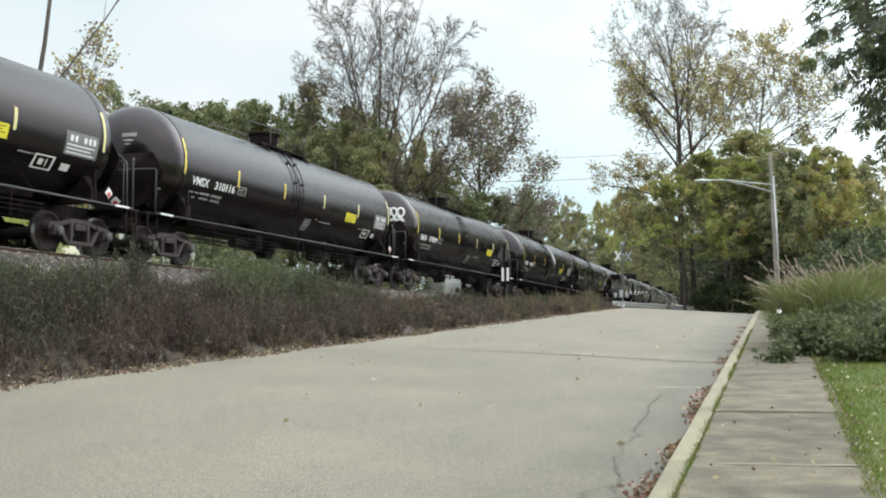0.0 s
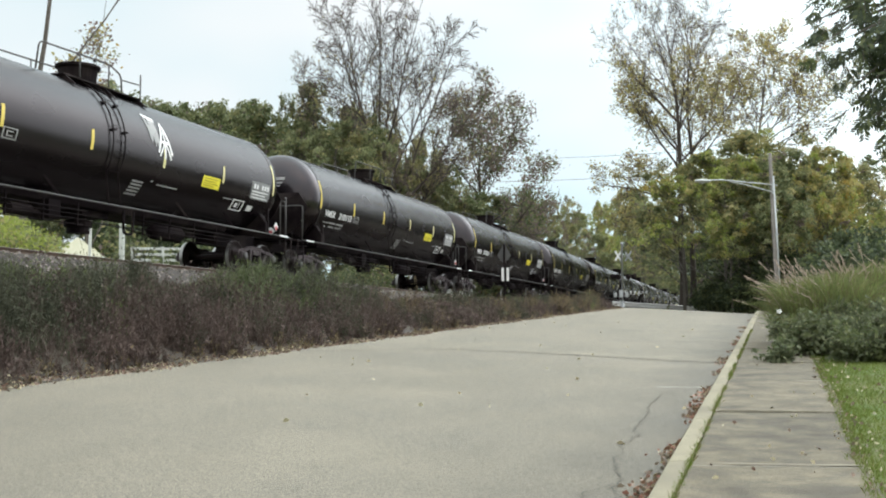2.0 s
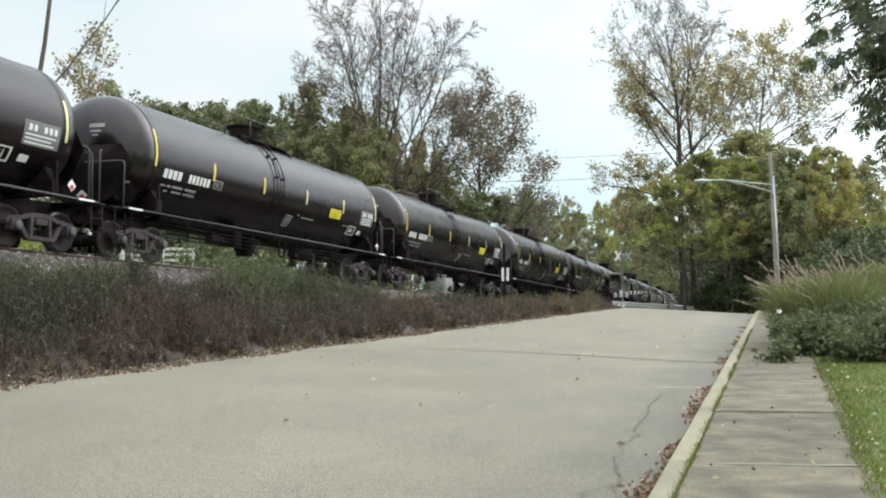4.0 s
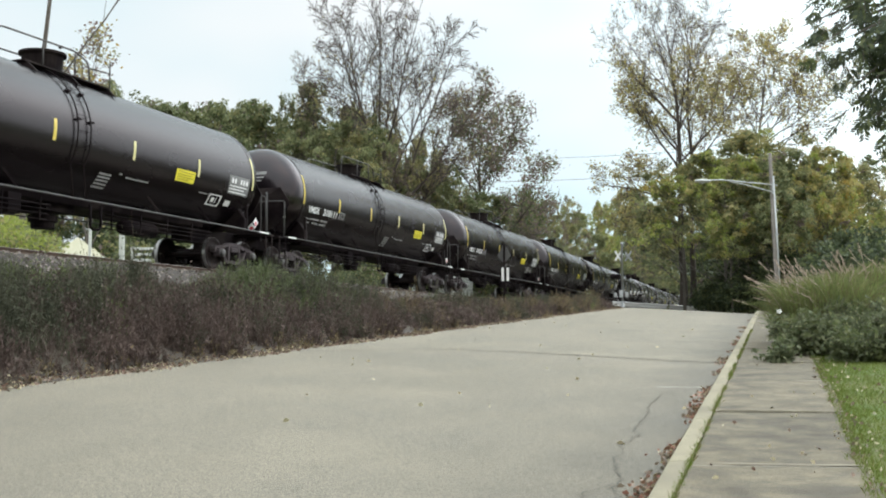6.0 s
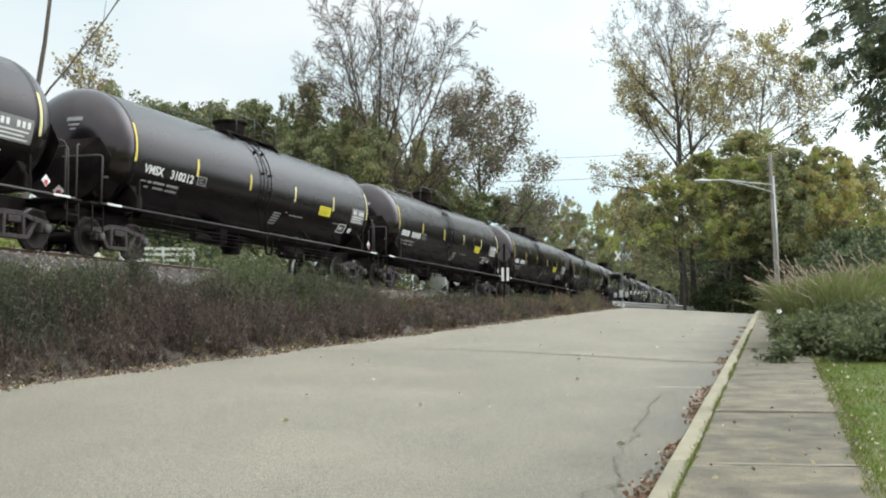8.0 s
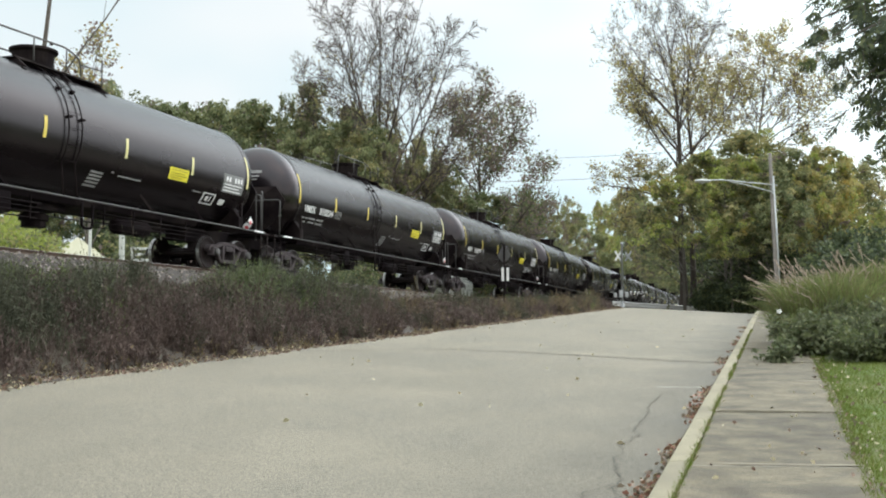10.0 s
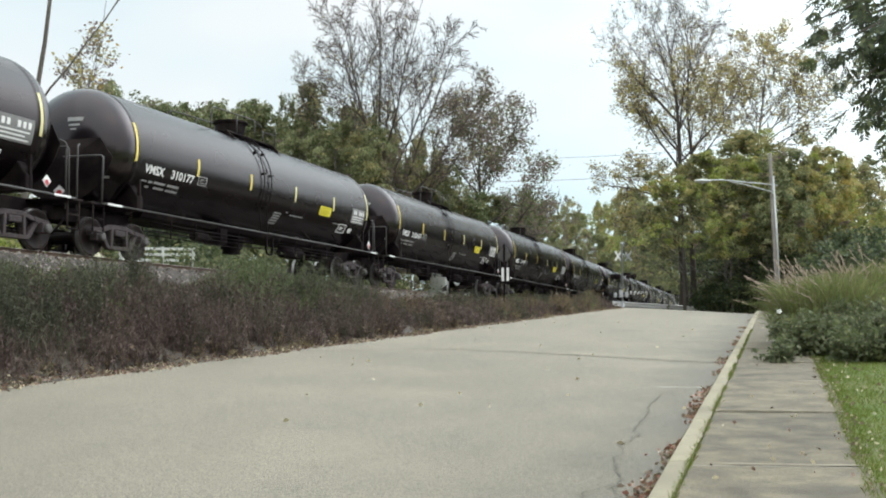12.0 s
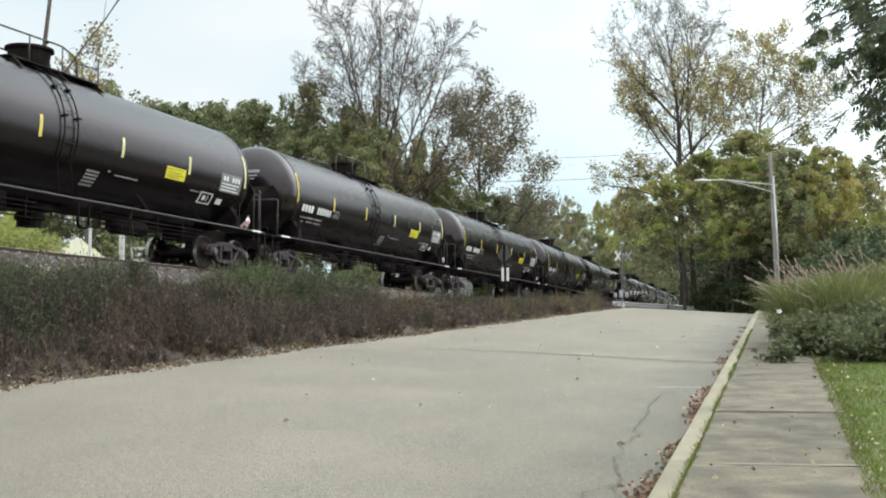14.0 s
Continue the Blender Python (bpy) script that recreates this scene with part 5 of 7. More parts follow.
def build_woods():
    """The wood behind the track and round the crossing: a few kinds, each grown once and set out again."""
    kinds = {}
    spec = {"green": ((8, 4, 2, 0, 0, 0.4), "broad green woodland tree"), "dark": ((3, 8, 1, 0, 0, 0.8), "dense dark-green woodland tree"),
            "olive": ((6, 2.5, 6, 0.4, 0, 1), "olive-green autumn woodland tree"), "lime": ((4, 1, 4, 1.6, 0.2, 0, 6), "yellow-green woodland tree turning"),
            "gold": ((2, 0, 5, 5, 1.6, 0, 4), "woodland tree turning gold"), "dusky": ((1, 3, 3, 0, 0, 5), "thinning woodland tree with brownish leaves")}
    # kind, x, y, height, share of the usual width; a kind ending in "canopy" carries its leaves high
    behind_track = [("dark", -27.0, 72, 13.0, 1), ("dark", -23.5, 74, 13.6, 1), ("dark", -19.9, 72, 17.0, 0.8), ("dark", -17.6, 70, 14.8, 0.9), ("dark", -15.8, 72, 15.4, 1), ("green", -13.9, 76, 15.8, 0.8), ("green", -12.2, 71, 15.6, 0.8), ("dark", -10.4, 73, 15.4, 0.8), ("green", -8.7, 72, 16.6, 0.5), ("green", -9.6, 68, 12.6, 0.8), ("green", -7.0, 70, 14.6, 0.6), ("olive", -5.6, 67, 13.4, 0.7), ("dark", -12.6, 66, 12.0, 0.9), ("olive", -5.0, 76, 14.0, 0.7), ("dusky", -3.4, 73, 13.6, 0.6), ("olive", -1.9, 71, 12.2, 0.5), ("olive", -6.2, 74, 15.6, 0.5), ("dusky", -4.4, 72, 14.4, 0.5), ("dusky", -4.2, 75, 16.4, 0.42), ("dusky", -2.3, 76, 15.6, 0.42), ("olive", -0.9, 77, 14.2, 0.4)]
    round_tall_trees = [("dusky", -3.2, 67, 11.6, 0.8), ("green", -1.2, 73, 11.4, 0.7), ("olive", 0.4, 78, 11.0, 0.8), ("dark", 2.4, 74, 9.8, 0.9), ("olive", -4.6, 64, 11.8, 0.8), ("green", -6.8, 64, 12.8, 0.8), ("dark", -17.4, 76, 16.0, 0.8), ("dark", -14.4, 78, 16.6, 0.8), ("dark", 3.6, 86, 10.6, 0.9), ("dark", 5.6, 88, 10.4, 1), ("olive", 6.6, 93, 10.4, 0.9), ("green", 8.0, 98, 11.6, 0.7), ("dusky", 9.0, 104, 12.6, 0.6), ("green", 10.6, 112, 13.0, 0.6), ("olive", 12.4, 120, 14.2, 0.5), ("dusky", 13.4, 124, 15.4, 0.45), ("dusky", 6.0, 92, 13.0, 0.6), ("dark", 7.8, 96, 11.8, 0.6)]
    along_line = [("olive", 15.4, 132, 16.0, 0.6), ("dusky", 17.6, 140, 17.6, 0.5), ("green", 20.4, 148, 16.0, 0.7), ("lime", 23.0, 160, 19.4, 0.5), ("lime", 26.4, 168, 20.6, 0.5), ("olive", 29.4, 178, 24.0, 0.5), ("green", 33.2, 186, 23.0, 0.6), ("lime", 36.0, 196, 25.6, 0.5), ("dark", 39.5, 206, 27.0, 0.6), ("green", 43.0, 220, 30.0, 0.6), ("olive", 47.5, 236, 31.0, 0.6), ("dark", 53.0, 252, 32.0, 0.7), ("dark", 30.0, 116, 17.0, 1), ("dark", 34.0, 120, 18.0, 1), ("dusky", 30.0, 166, 13.0, 1), ("dark", 38.0, 190, 15.0, 1.1), ("dusky", 43.0, 208, 16.0, 1.1), ("dark", 50.0, 232, 18.0, 1.2), ("dusky", 58.0, 262, 22.0, 1.3), ("dark", 70.0, 300, 26.0, 1.4), ("dark", 84.0, 340, 26.0, 1.6), ("green", 26.0, 152, 11.0, 1.1)]
    beyond_crossing = [("dark", 38.5, 124, 18.0, 1), ("dark", 43.5, 128, 19.0, 1), ("dark", 28.6, 104, 15.0, 1), ("dark", 33.0, 104, 15.0, 1), ("dark", 37.5, 108, 16.0, 1), ("dark", 48.0, 130, 20.0, 1), ("dark", 38.0, 140, 18.0, 1), ("dark", 44.0, 158, 19.0, 1), ("dark", 50.0, 176, 20.0, 1), ("dark", 56.5, 196, 20.0, 1), ("dark", 63.0, 216, 22.0, 1), ("dark", 52.0, 160, 20.0, 1), ("dark", 72.0, 240, 26.0, 1.2), ("dark", 84.0, 280, 30.0, 1.3), ("dark", 98.0, 325, 32.0, 1.4), ("green", 77.0, 262, 24.0, 1), ("olive_canopy", 19.6, 86, 13.4, 0.9)]
    over_crossing = [("lime_canopy", 21.6, 80, 14.6, 1.15), ("lime_canopy", 20.2, 74, 11.4, 0.8), ("green_canopy", 22.6, 72, 11.8, 0.85), ("olive_canopy", 24.6, 78, 14.2, 1.1), ("lime_canopy", 27.0, 84, 13.8, 1.1), ("gold_canopy", 27.6, 76, 12.6, 0.75), ("gold_canopy", 25.6, 74, 11.6, 0.7), ("gold", 29.4, 78, 9.6, 0.7), ("lime", 27.2, 66, 7.0, 0.7), ("olive_canopy", 30.6, 84, 10.6, 0.9), ("dark", 32.0, 74, 8.6, 1), ("dark", 31.6, 58, 7.4, 0.9), ("olive", 37.0, 90, 14.6, 0.9), ("dark", 29.5, 62, 7.6, 1)]
    rows = behind_track + round_tall_trees + along_line + beyond_crossing + over_crossing
    rng = random.Random(5)
    for i, (k, x, y, h, wide) in enumerate(rows):
        key = (k, i % 2)
        high = k.endswith("_canopy")
        k = k.split("_")[0]
        weights, label = spec[k]
        if key not in kinds:
            kinds[key] = full_tree("woodland_tree", at_ground(x, y), 100 + i, WOOD, weights, label, 18000 if k != "dusky" else 9500, 0.162, "trees of the wood", 6.4 if high else 0.8)
            ob = kinds[key][0]
        else:
            ob = copy_thing(kinds[key][0], at_ground(x, y))
        f = h / kinds[key][1]
        # clear of the passing cars
        while abs(float(track_side(x, y))) < 2.6 + 0.30 * h * wide and float(track_side(x, y)) < 3:
            x -= 0.3
        ob.matrix_basis = at_ground(x, y, rng.uniform(0, 360))
        ob.scale = (f * wide * rng.uniform(0.92, 1.08), f * wide * rng.uniform(0.92, 1.08), f)
    # unseen tall trees added along the line, to darken what the far cars reflect
    for k in range(10):
        x, y, h = (float(a) for a in track(195.0 + 25 * k))
        x, y = x + (8.5 + 0.8 * (k % 3)) * math.cos(h), y - 8.5 * math.sin(h)
        ob = copy_thing(kinds[("dark", k % 2)][0], at_ground(x, y))
        f = (34 + 3 * (k % 2)) / kinds[("dark", k % 2)][1]
        ob.matrix_basis = at_ground(x, y, 61 * k)
        ob.scale = (f * 0.4, f * 0.4, f)
    # unseen trees added behind the camera, to darken reflections in the tank heads
    for k in range(7):
        ob = copy_thing(kinds[("dark", k % 2)][0], at_ground(-34 + 9.2 * k, -24 - 5 * (k % 2), 47 * k))
        ob.scale = (1.3, 1.3, 0.9)


def clump(name, m, seed, radius, height, leaves, size, mats, weights, label, category="shrub", stems=26, group="", long=1.5, droop=0.1):
    """A shrub: many stems from the ground and leaves round them."""
    rng = np.random.default_rng(seed)
    a = rng.uniform(0, 6.283, stems)
    r = radius * np.sqrt(rng.uniform(0, 1, stems))
    t = np.linspace(0, 1, 5)
    h = height * rng.uniform(0.6, 1.05, stems) * (1 - 0.35 * (r / radius) ** 2)
    base = np.stack([np.cos(a) * r * 0.35, np.sin(a) * r * 0.35], -1)
    tip = np.stack([np.cos(a) * r, np.sin(a) * r], -1)
    pts = np.concatenate([base[:, None] + (tip - base)[:, None] * (t ** 0.8)[None, :, None], (h[:, None] * t)[..., None] - 0.05], -1)
    pts[:, 1:] += rng.normal(0, 0.04 * radius, pts[:, 1:].shape)
    rad = 0.012 * (1 - 0.7 * t)[None] * np.ones((stems, 1)) * (0.6 + height * 0.3)
    p2, r2 = grow(rng, pts, rad, 7, 0.15, 50, 0.4, 0.1, 4)
    v1, q1 = tubes(pts, rad, 4)
    v2, q2 = tubes(p2, np.maximum(r2, 0.003), 3)
    ob = empty(name, m, label, category, group)
    part("stem_work", mesh_np("stem_work", np.concatenate([v1, v2]), np.concatenate([q1, q2 + len(v1)]), M["bark"]), None, ob, "brown stems")
    k = rng.integers(0, len(p2), leaves)
    f = rng.uniform(0, 2.99, leaves)
    j = f.astype(int)
    w = (f - j)[:, None]
    p = p2[k, j] * (1 - w) + p2[k, j + 1] * w + rng.normal(size=(leaves, 3)) * size * 1.1
    p[:, 2] = np.abs(p[:, 2])
    v, q = leaf_quads(p, size, rng, long, droop)
    part("foliage", mesh_np("foliage", v, q, mats, pick(rng, len(q), weights)), None, ob)
    return ob


def build_shrubs():
    """Shrubs behind the track, dark thickets by the crossing, and the garden bushes beside the pavement."""
    kinds = [clump("hedge_shrub", at_ground(-9, 52), 61, 2.0, 3.0, 5200, 0.11, [M["leaf_shrub"], M["leaf_green"], M["leaf_dark"]], (6, 3, 2), "bright green shrub behind the track", group="shrubs behind the track"),
             clump("hedge_shrub", at_ground(-15.6, 38), 62, 2.0, 3.6, 9000, 0.11, [M["leaf_lime"], M["leaf_green"], M["leaf_olive"]], (6, 2, 2), "bright yellow-green shrub behind the track", group="shrubs behind the track"),
             clump("thicket_shrub", at_ground(-3.8, 60), 63, 2.2, 3.4, 5200, 0.15, WOOD, (3, 6, 2, 0, 0, 1), "dark green thicket shrub", group="thicket shrubs"),
             # the deep shade under the canopy is painted into these near-black leaves
             clump("shade_shrub", at_ground(24.8, 90), 64, 2.2, 3.4, 7000, 0.15, [M["leaf_bough_shade"], M["leaf_dark"]], (6, 3), "shrub with near-black leaves standing in for deep shade", group="thicket shrubs")]
    rng = random.Random(9)
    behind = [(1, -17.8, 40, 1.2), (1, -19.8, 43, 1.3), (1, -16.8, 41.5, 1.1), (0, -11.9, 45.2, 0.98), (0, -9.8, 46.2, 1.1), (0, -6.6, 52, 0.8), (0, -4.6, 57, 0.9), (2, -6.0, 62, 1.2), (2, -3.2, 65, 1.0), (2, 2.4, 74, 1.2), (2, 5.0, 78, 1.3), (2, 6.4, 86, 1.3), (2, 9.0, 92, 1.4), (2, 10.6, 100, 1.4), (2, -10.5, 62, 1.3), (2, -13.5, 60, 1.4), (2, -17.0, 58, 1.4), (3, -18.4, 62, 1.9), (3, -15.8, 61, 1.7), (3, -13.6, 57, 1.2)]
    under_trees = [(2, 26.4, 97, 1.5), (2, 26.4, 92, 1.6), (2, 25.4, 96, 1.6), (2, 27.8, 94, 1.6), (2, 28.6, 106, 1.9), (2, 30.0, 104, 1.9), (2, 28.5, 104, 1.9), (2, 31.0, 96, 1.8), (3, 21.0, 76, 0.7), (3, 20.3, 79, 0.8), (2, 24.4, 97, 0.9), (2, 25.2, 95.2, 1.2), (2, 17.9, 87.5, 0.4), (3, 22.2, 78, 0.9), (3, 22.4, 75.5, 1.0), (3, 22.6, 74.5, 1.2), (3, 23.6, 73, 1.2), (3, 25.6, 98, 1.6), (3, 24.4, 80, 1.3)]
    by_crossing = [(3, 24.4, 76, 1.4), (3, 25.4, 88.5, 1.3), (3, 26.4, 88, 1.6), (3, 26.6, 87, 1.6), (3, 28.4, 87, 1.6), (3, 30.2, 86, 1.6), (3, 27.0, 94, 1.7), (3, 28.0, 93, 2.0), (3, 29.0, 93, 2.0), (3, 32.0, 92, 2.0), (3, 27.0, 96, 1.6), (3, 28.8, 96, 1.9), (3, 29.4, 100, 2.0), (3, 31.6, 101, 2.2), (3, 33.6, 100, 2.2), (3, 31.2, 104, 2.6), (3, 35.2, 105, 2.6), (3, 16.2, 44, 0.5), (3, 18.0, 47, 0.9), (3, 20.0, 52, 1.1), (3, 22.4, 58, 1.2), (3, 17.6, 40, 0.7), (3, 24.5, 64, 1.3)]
    spots = behind + under_trees + by_crossing
    for k, x, y, s in spots:
        while -1.9 - 2.4 * s < float(track_side(x, y)) < 2:
            x -= 0.3
        ob = copy_thing(kinds[k], at_ground(x, y, rng.uniform(0, 360)))
        ob.scale = (s, s, s * rng.uniform(0.85, 1.15))
    # garden bushes
    green = [M["leaf_shrub"], M["leaf_dark"], M["leaf_green"]]
    clump("garden_bush", at_ground(6.75, 18.9), 71, 0.75, 0.72, 4160, 0.049, green, (6, 4, 1), "blue-green leafy bush overhanging the pavement", "bush", 38, "garden bushes", 2.3, 0.25)
    clump("garden_bush", at_ground(6.55, 19.7), 77, 0.5, 0.9, 2400, 0.045, green, (5, 4, 1), "green leafy bush under the tall grass", "bush", 30, "garden bushes", 2.3, 0.25)
    clump("garden_bush", at_ground(7.55, 18.1), 72, 0.85, 0.85, 5600, 0.041, green, (6, 3, 1), "blue-green leafy bush beside the lawn", "bush", 38, "garden bushes", 2.3, 0.25)
    clump("garden_bush", at_ground(8.1, 17.9), 73, 0.9, 0.95, 5200, 0.041, green, (5, 3, 1.2), "dull green leafy bush beside the lawn", "bush", 38, "garden bushes", 2.3, 0.25)
    clump("garden_bush", at_ground(8.1, 20.2), 74, 0.9, 1.05, 5200, 0.041, green, (5, 4, 1.5), "blue-green leafy bush beside the lawn", "bush", 38, "garden bushes", 2.3, 0.25)
    clump("garden_bush", at_ground(9.6, 21.2), 75, 1.0, 1.15, 4800, 0.049, green, (3, 3, 4), "olive-green leafy garden bush", "bush", 38, "garden bushes", 2.3, 0.25)
    clump("garden_bush", at_ground(6.85, 17.2), 78, 0.55, 0.6, 2600, 0.045, green, (5, 4, 1), "low blue-green bush at the lawn's edge", "bush", 30, "garden bushes", 2.3, 0.25)
    clump("weed_sprig", at_ground(5.45, 17.3), 76, 0.30, 0.52, 900, 0.06, green, (8, 2, 0), "green weed growing over the pavement edge", "weed", 10)


def tall_grass(name, m, seed, blades, radius, height, plumes, label):
    """A clump of tall arching grass with feathery plumes."""
    rng = np.random.default_rng(seed)
    t = np.linspace(0, 1, 6)

    def arcs(n, h0, reach, to=None):
        a = rng.uniform(0, 6.283, n)
        r0 = radius * 0.9 * np.sqrt(rng.uniform(0, 1, n))
        b = a + rng.normal(0, 0.8, n) if to is None else to + rng.normal(0, 0.7, n)
        out = reach * rng.uniform(0.0, 1.0, n) ** 1.3 * (0.12 + 0.8 * r0 / radius)
        h = h0 * rng.uniform(0.28, 1.06, n) ** 0.8 * (1 - 0.26 * (r0 / radius) ** 2)
        x = r0[:, None] * np.cos(a)[:, None] + out[:, None] * (t ** 1.9)[None] * np.cos(b)[:, None]
        y = r0[:, None] * np.sin(a)[:, None] + out[:, None] * (t ** 1.9)[None] * np.sin(b)[:, None]
        z = h[:, None] * np.sin(t * 1.75)[None]
        return np.stack([x, y, z], -1)

    ob = empty(name, m, label, "ornamental grass", "tall grass clumps")
    p = arcs(blades, height * 0.86, radius)
    side = unit(np.cross(np.gradient(p, axis=1), rng.normal(size=(blades, 1, 3))))
    w = 0.0055 * (1 - t ** 2 * 0.9)[None, :, None]
    v = np.stack([p - side * w, p + side * w], 2).reshape(-1, 3)
    i = np.arange(blades * 12).reshape(blades, 6, 2)
    q = np.stack([i[:, :-1, 0], i[:, :-1, 1], i[:, 1:, 1], i[:, 1:, 0]], -1).reshape(-1, 4)
    part("blades", mesh_np("blades", v, q, [M["reed"], M["straw"]], np.repeat(pick(rng, blades, (8, 2.2)), 5)), None, ob, "arching green blades")
    a = rng.uniform(0, 6.283, plumes)
    r0 = radius * 0.8 * np.sqrt(rng.uniform(0, 1, plumes))
    b = np.where(rng.uniform(size=plumes) < 0.6, math.pi, a) + rng.normal(0, 0.5, plumes)
    out = radius * rng.uniform(0.15, 0.95, plumes)
    h = height * rng.uniform(0.75, 1.12, plumes) * (1 - 0.35 * (out / radius) ** 2)
    x = (r0 * np.cos(a))[:, None] + (out * np.cos(b))[:, None] * t ** 1.7
    y = (r0 * np.sin(a))[:, None] + (out * np.sin(b))[:, None] * t ** 1.7
    p = np.stack([x, y, h[:, None] * np.sin(t * 1.3) / math.sin(1.3)], -1)
    v1, q1 = tubes(p, np.full(p.shape[:2], 0.0035), 3)
    k = 30
    s = rng.uniform(0.8, 1.0, (plumes, k)) * 5
    j = np.minimum(s.astype(int), 4)
    f = (s - j)[..., None]
    rows = np.arange(plumes)[:, None]
    c = (p[rows, j] * (1 - f) + p[rows, j + 1] * f + rng.normal(0, 0.008, (plumes, k, 3))).reshape(-1, 3)
    d = unit(unit(p[rows, j + 1] - p[rows, j]).reshape(-1, 3) + rng.normal(0, 0.35, c.shape))
    w = unit(np.cross(d, rng.normal(size=d.shape))) * 0.006
    v2 = np.stack([c - d * 0.03, c + w, c + d * 0.035, c - w], 1).reshape(-1, 3)
    q2 = np.arange(len(v2)).reshape(-1, 4)
    part("plumes", mesh_np("plumes", np.concatenate([v1, v2]), np.concatenate([q1, q2 + len(v1)]), M["plume"]), None, ob, "pinkish feathery plumes")
    return ob


def build_garden():
    label = "tall arching ornamental grass with pink plumes"
    for x, y, seed, blades, radius, height, plumes in ((7.85, 21.5, 81, 6500, 1.18, 1.7, 90), (9.2, 22.4, 82, 5200, 1.1, 1.95, 26), (8.85, 24.9, 83, 3200, 0.95, 1.6, 55), (10.2, 24.2, 84, 3600, 1.1, 2.0, 30)):
        tall_grass("tall_grass", at_ground(x, y), seed, blades, radius, height, plumes, label)
    # a white trumpet flower on the bush
    fl = empty("white_flower", pose(5.83, 18.4, 1.90, 70, 0, -20) @ Matrix.Scale(0.5, 4), "white trumpet flower on the bush", "flower")
    for k in range(5):
        a = radians(72 * k)
        g = Geo().add([(0, 0, -0.08), (0.075 * math.cos(a - 0.6), 0.075 * math.sin(a - 0.6), 0.01), (0.10 * math.cos(a), 0.10 * math.sin(a), 0.025), (0.075 * math.cos(a + 0.6), 0.075 * math.sin(a + 0.6), 0.01)], [(0, 1, 2, 3)])
        part("petal", g, M["petal"], fl)
    part("stalk", Geo().pipe([(0, 0, -0.08), (0.01, 0, -0.3)], 0.006, 5), M["leaf_shrub"], fl)


def scatter_weeds():
    """Dry and green weeds all over the bank."""
    rng = np.random.default_rng(17)

    def plants(n, pick_spot, h0, h1, leaves, size, mats, weights, name, label, long, upright, dead=0.6):
        x, y, dome, bush = pick_spot(n)
        z = ground_z(x, y)
        k = len(x)
        e = edge_x(y)
        up = np.clip((track_side(e, y) - track_side(x, y)) / np.maximum(track_side(e, y) - 3.3, 0.5), 0, 1)
        h = rng.uniform(h0, h1, k) * dome * (1 - 0.42 * np.exp(-((track_side(x, y) - 3.1) / 0.7) ** 2)) * np.where(y < 30, 1.12 - 0.62 * up, 1.0 - 0.45 * up) * extra(x, y) * (1 - 0.3 * smooth01((y - 27) / 8))
        ns = 4
        a = rng.uniform(0, 6.283, (k, ns))
        reach = h[:, None] * rng.uniform(0.05, 0.45, (k, ns)) * upright
        t = np.linspace(0, 1, 3)
        hh = h[:, None] * rng.uniform(0.6, 1.0, (k, ns))
        px = x[:, None, None] + (reach * np.cos(a))[..., None] * t ** 1.4
        py = y[:, None, None] + (reach * np.sin(a))[..., None] * t ** 1.4
        pz = z[:, None, None] - 0.03 + hh[..., None] * t
        p = np.stack([px, py, pz], -1).reshape(-1, 3, 3)
        v1, q1 = tubes(p, np.tile(np.array([0.006, 0.005, 0.002]), (len(p), 1)), 3)
        i = rng.integers(0, len(p), k * leaves)
        f = rng.uniform(0.15, 1.99, k * leaves)
        j = f.astype(int)
        w = (f - j)[:, None]
        c = p[i, j] * (1 - w) + p[i, j + 1] * w + rng.normal(0, 0.045, (k * leaves, 3))
        v2, q2 = leaf_quads(c, size, rng, long, -0.7)
        tone = np.searchsorted(np.cumsum(np.array(weights, float) / np.sum(weights)), np.clip(bush * 0.75 + rng.uniform(0, 0.25, k), 0, 0.999))
        idx = np.concatenate([np.where(np.repeat(rng.uniform(size=k) < dead, len(q1) // k), len(mats), np.repeat(tone, len(q1) // k)), tone[i // ns]])
        ob = new(name, mesh_np(name, np.concatenate([v1, v2]), np.concatenate([q1, q2 + len(v1)]), mats + [M["stalk"]], idx))
        tagged(ob, label, "weeds", kind="stuff")

    def extra(x, y):
        rough = np.sin(x * 1.9 + 0.8 * np.sin(y * 0.9)) * np.sin(y * 0.75 + 0.5 * np.sin(x * 1.3)) + 0.6 * np.sin(x * 4.1 - y * 2.3) * np.sin(y * 3.3 + x)
        return 1.16 + 0.32 * rough + 0.5 * np.exp(-(((x + 4.8) / 1.5) ** 2 + ((y - 28.0) / 3.2) ** 2))

    def bank(n, lo=0.04, hi=1.0, per=18):
        """Plants stand in rounded bushes with gaps between them: place, height within the bush, and the bush's own number."""
        m = max(n // per, 1) * 3
        y = rng.uniform(9, 49, m)
        e = edge_x(y)
        width = (track_side(e, y) - 3.0) / math.cos(HEAD)
        x = e - 0.3 - rng.uniform(lo, hi, m) * width
        ok = (x / np.maximum(y, 1) > -0.5) & (width > 0.5)
        x, y = x[ok][: n // per], y[ok][: n // per]
        r = np.repeat(rng.uniform(0.2, 0.5, len(x)), per)
        tall = np.repeat(rng.uniform(0.5, 1.3, len(x)), per)
        bush = np.repeat(rng.uniform(0, 1, len(x)), per)
        off = rng.normal(size=(len(r), 2)) * 0.62
        x, y = np.repeat(x, per) + off[:, 0] * r, np.repeat(y, per) + off[:, 1] * r
        dome = tall * (0.35 + 0.75 * np.exp(-(off ** 2).sum(1) * 0.9))
        keep = (x < edge_x(y) - 0.12) & (track_side(x, y) > 3.05)
        return x[keep], y[keep], dome[keep], bush[keep]

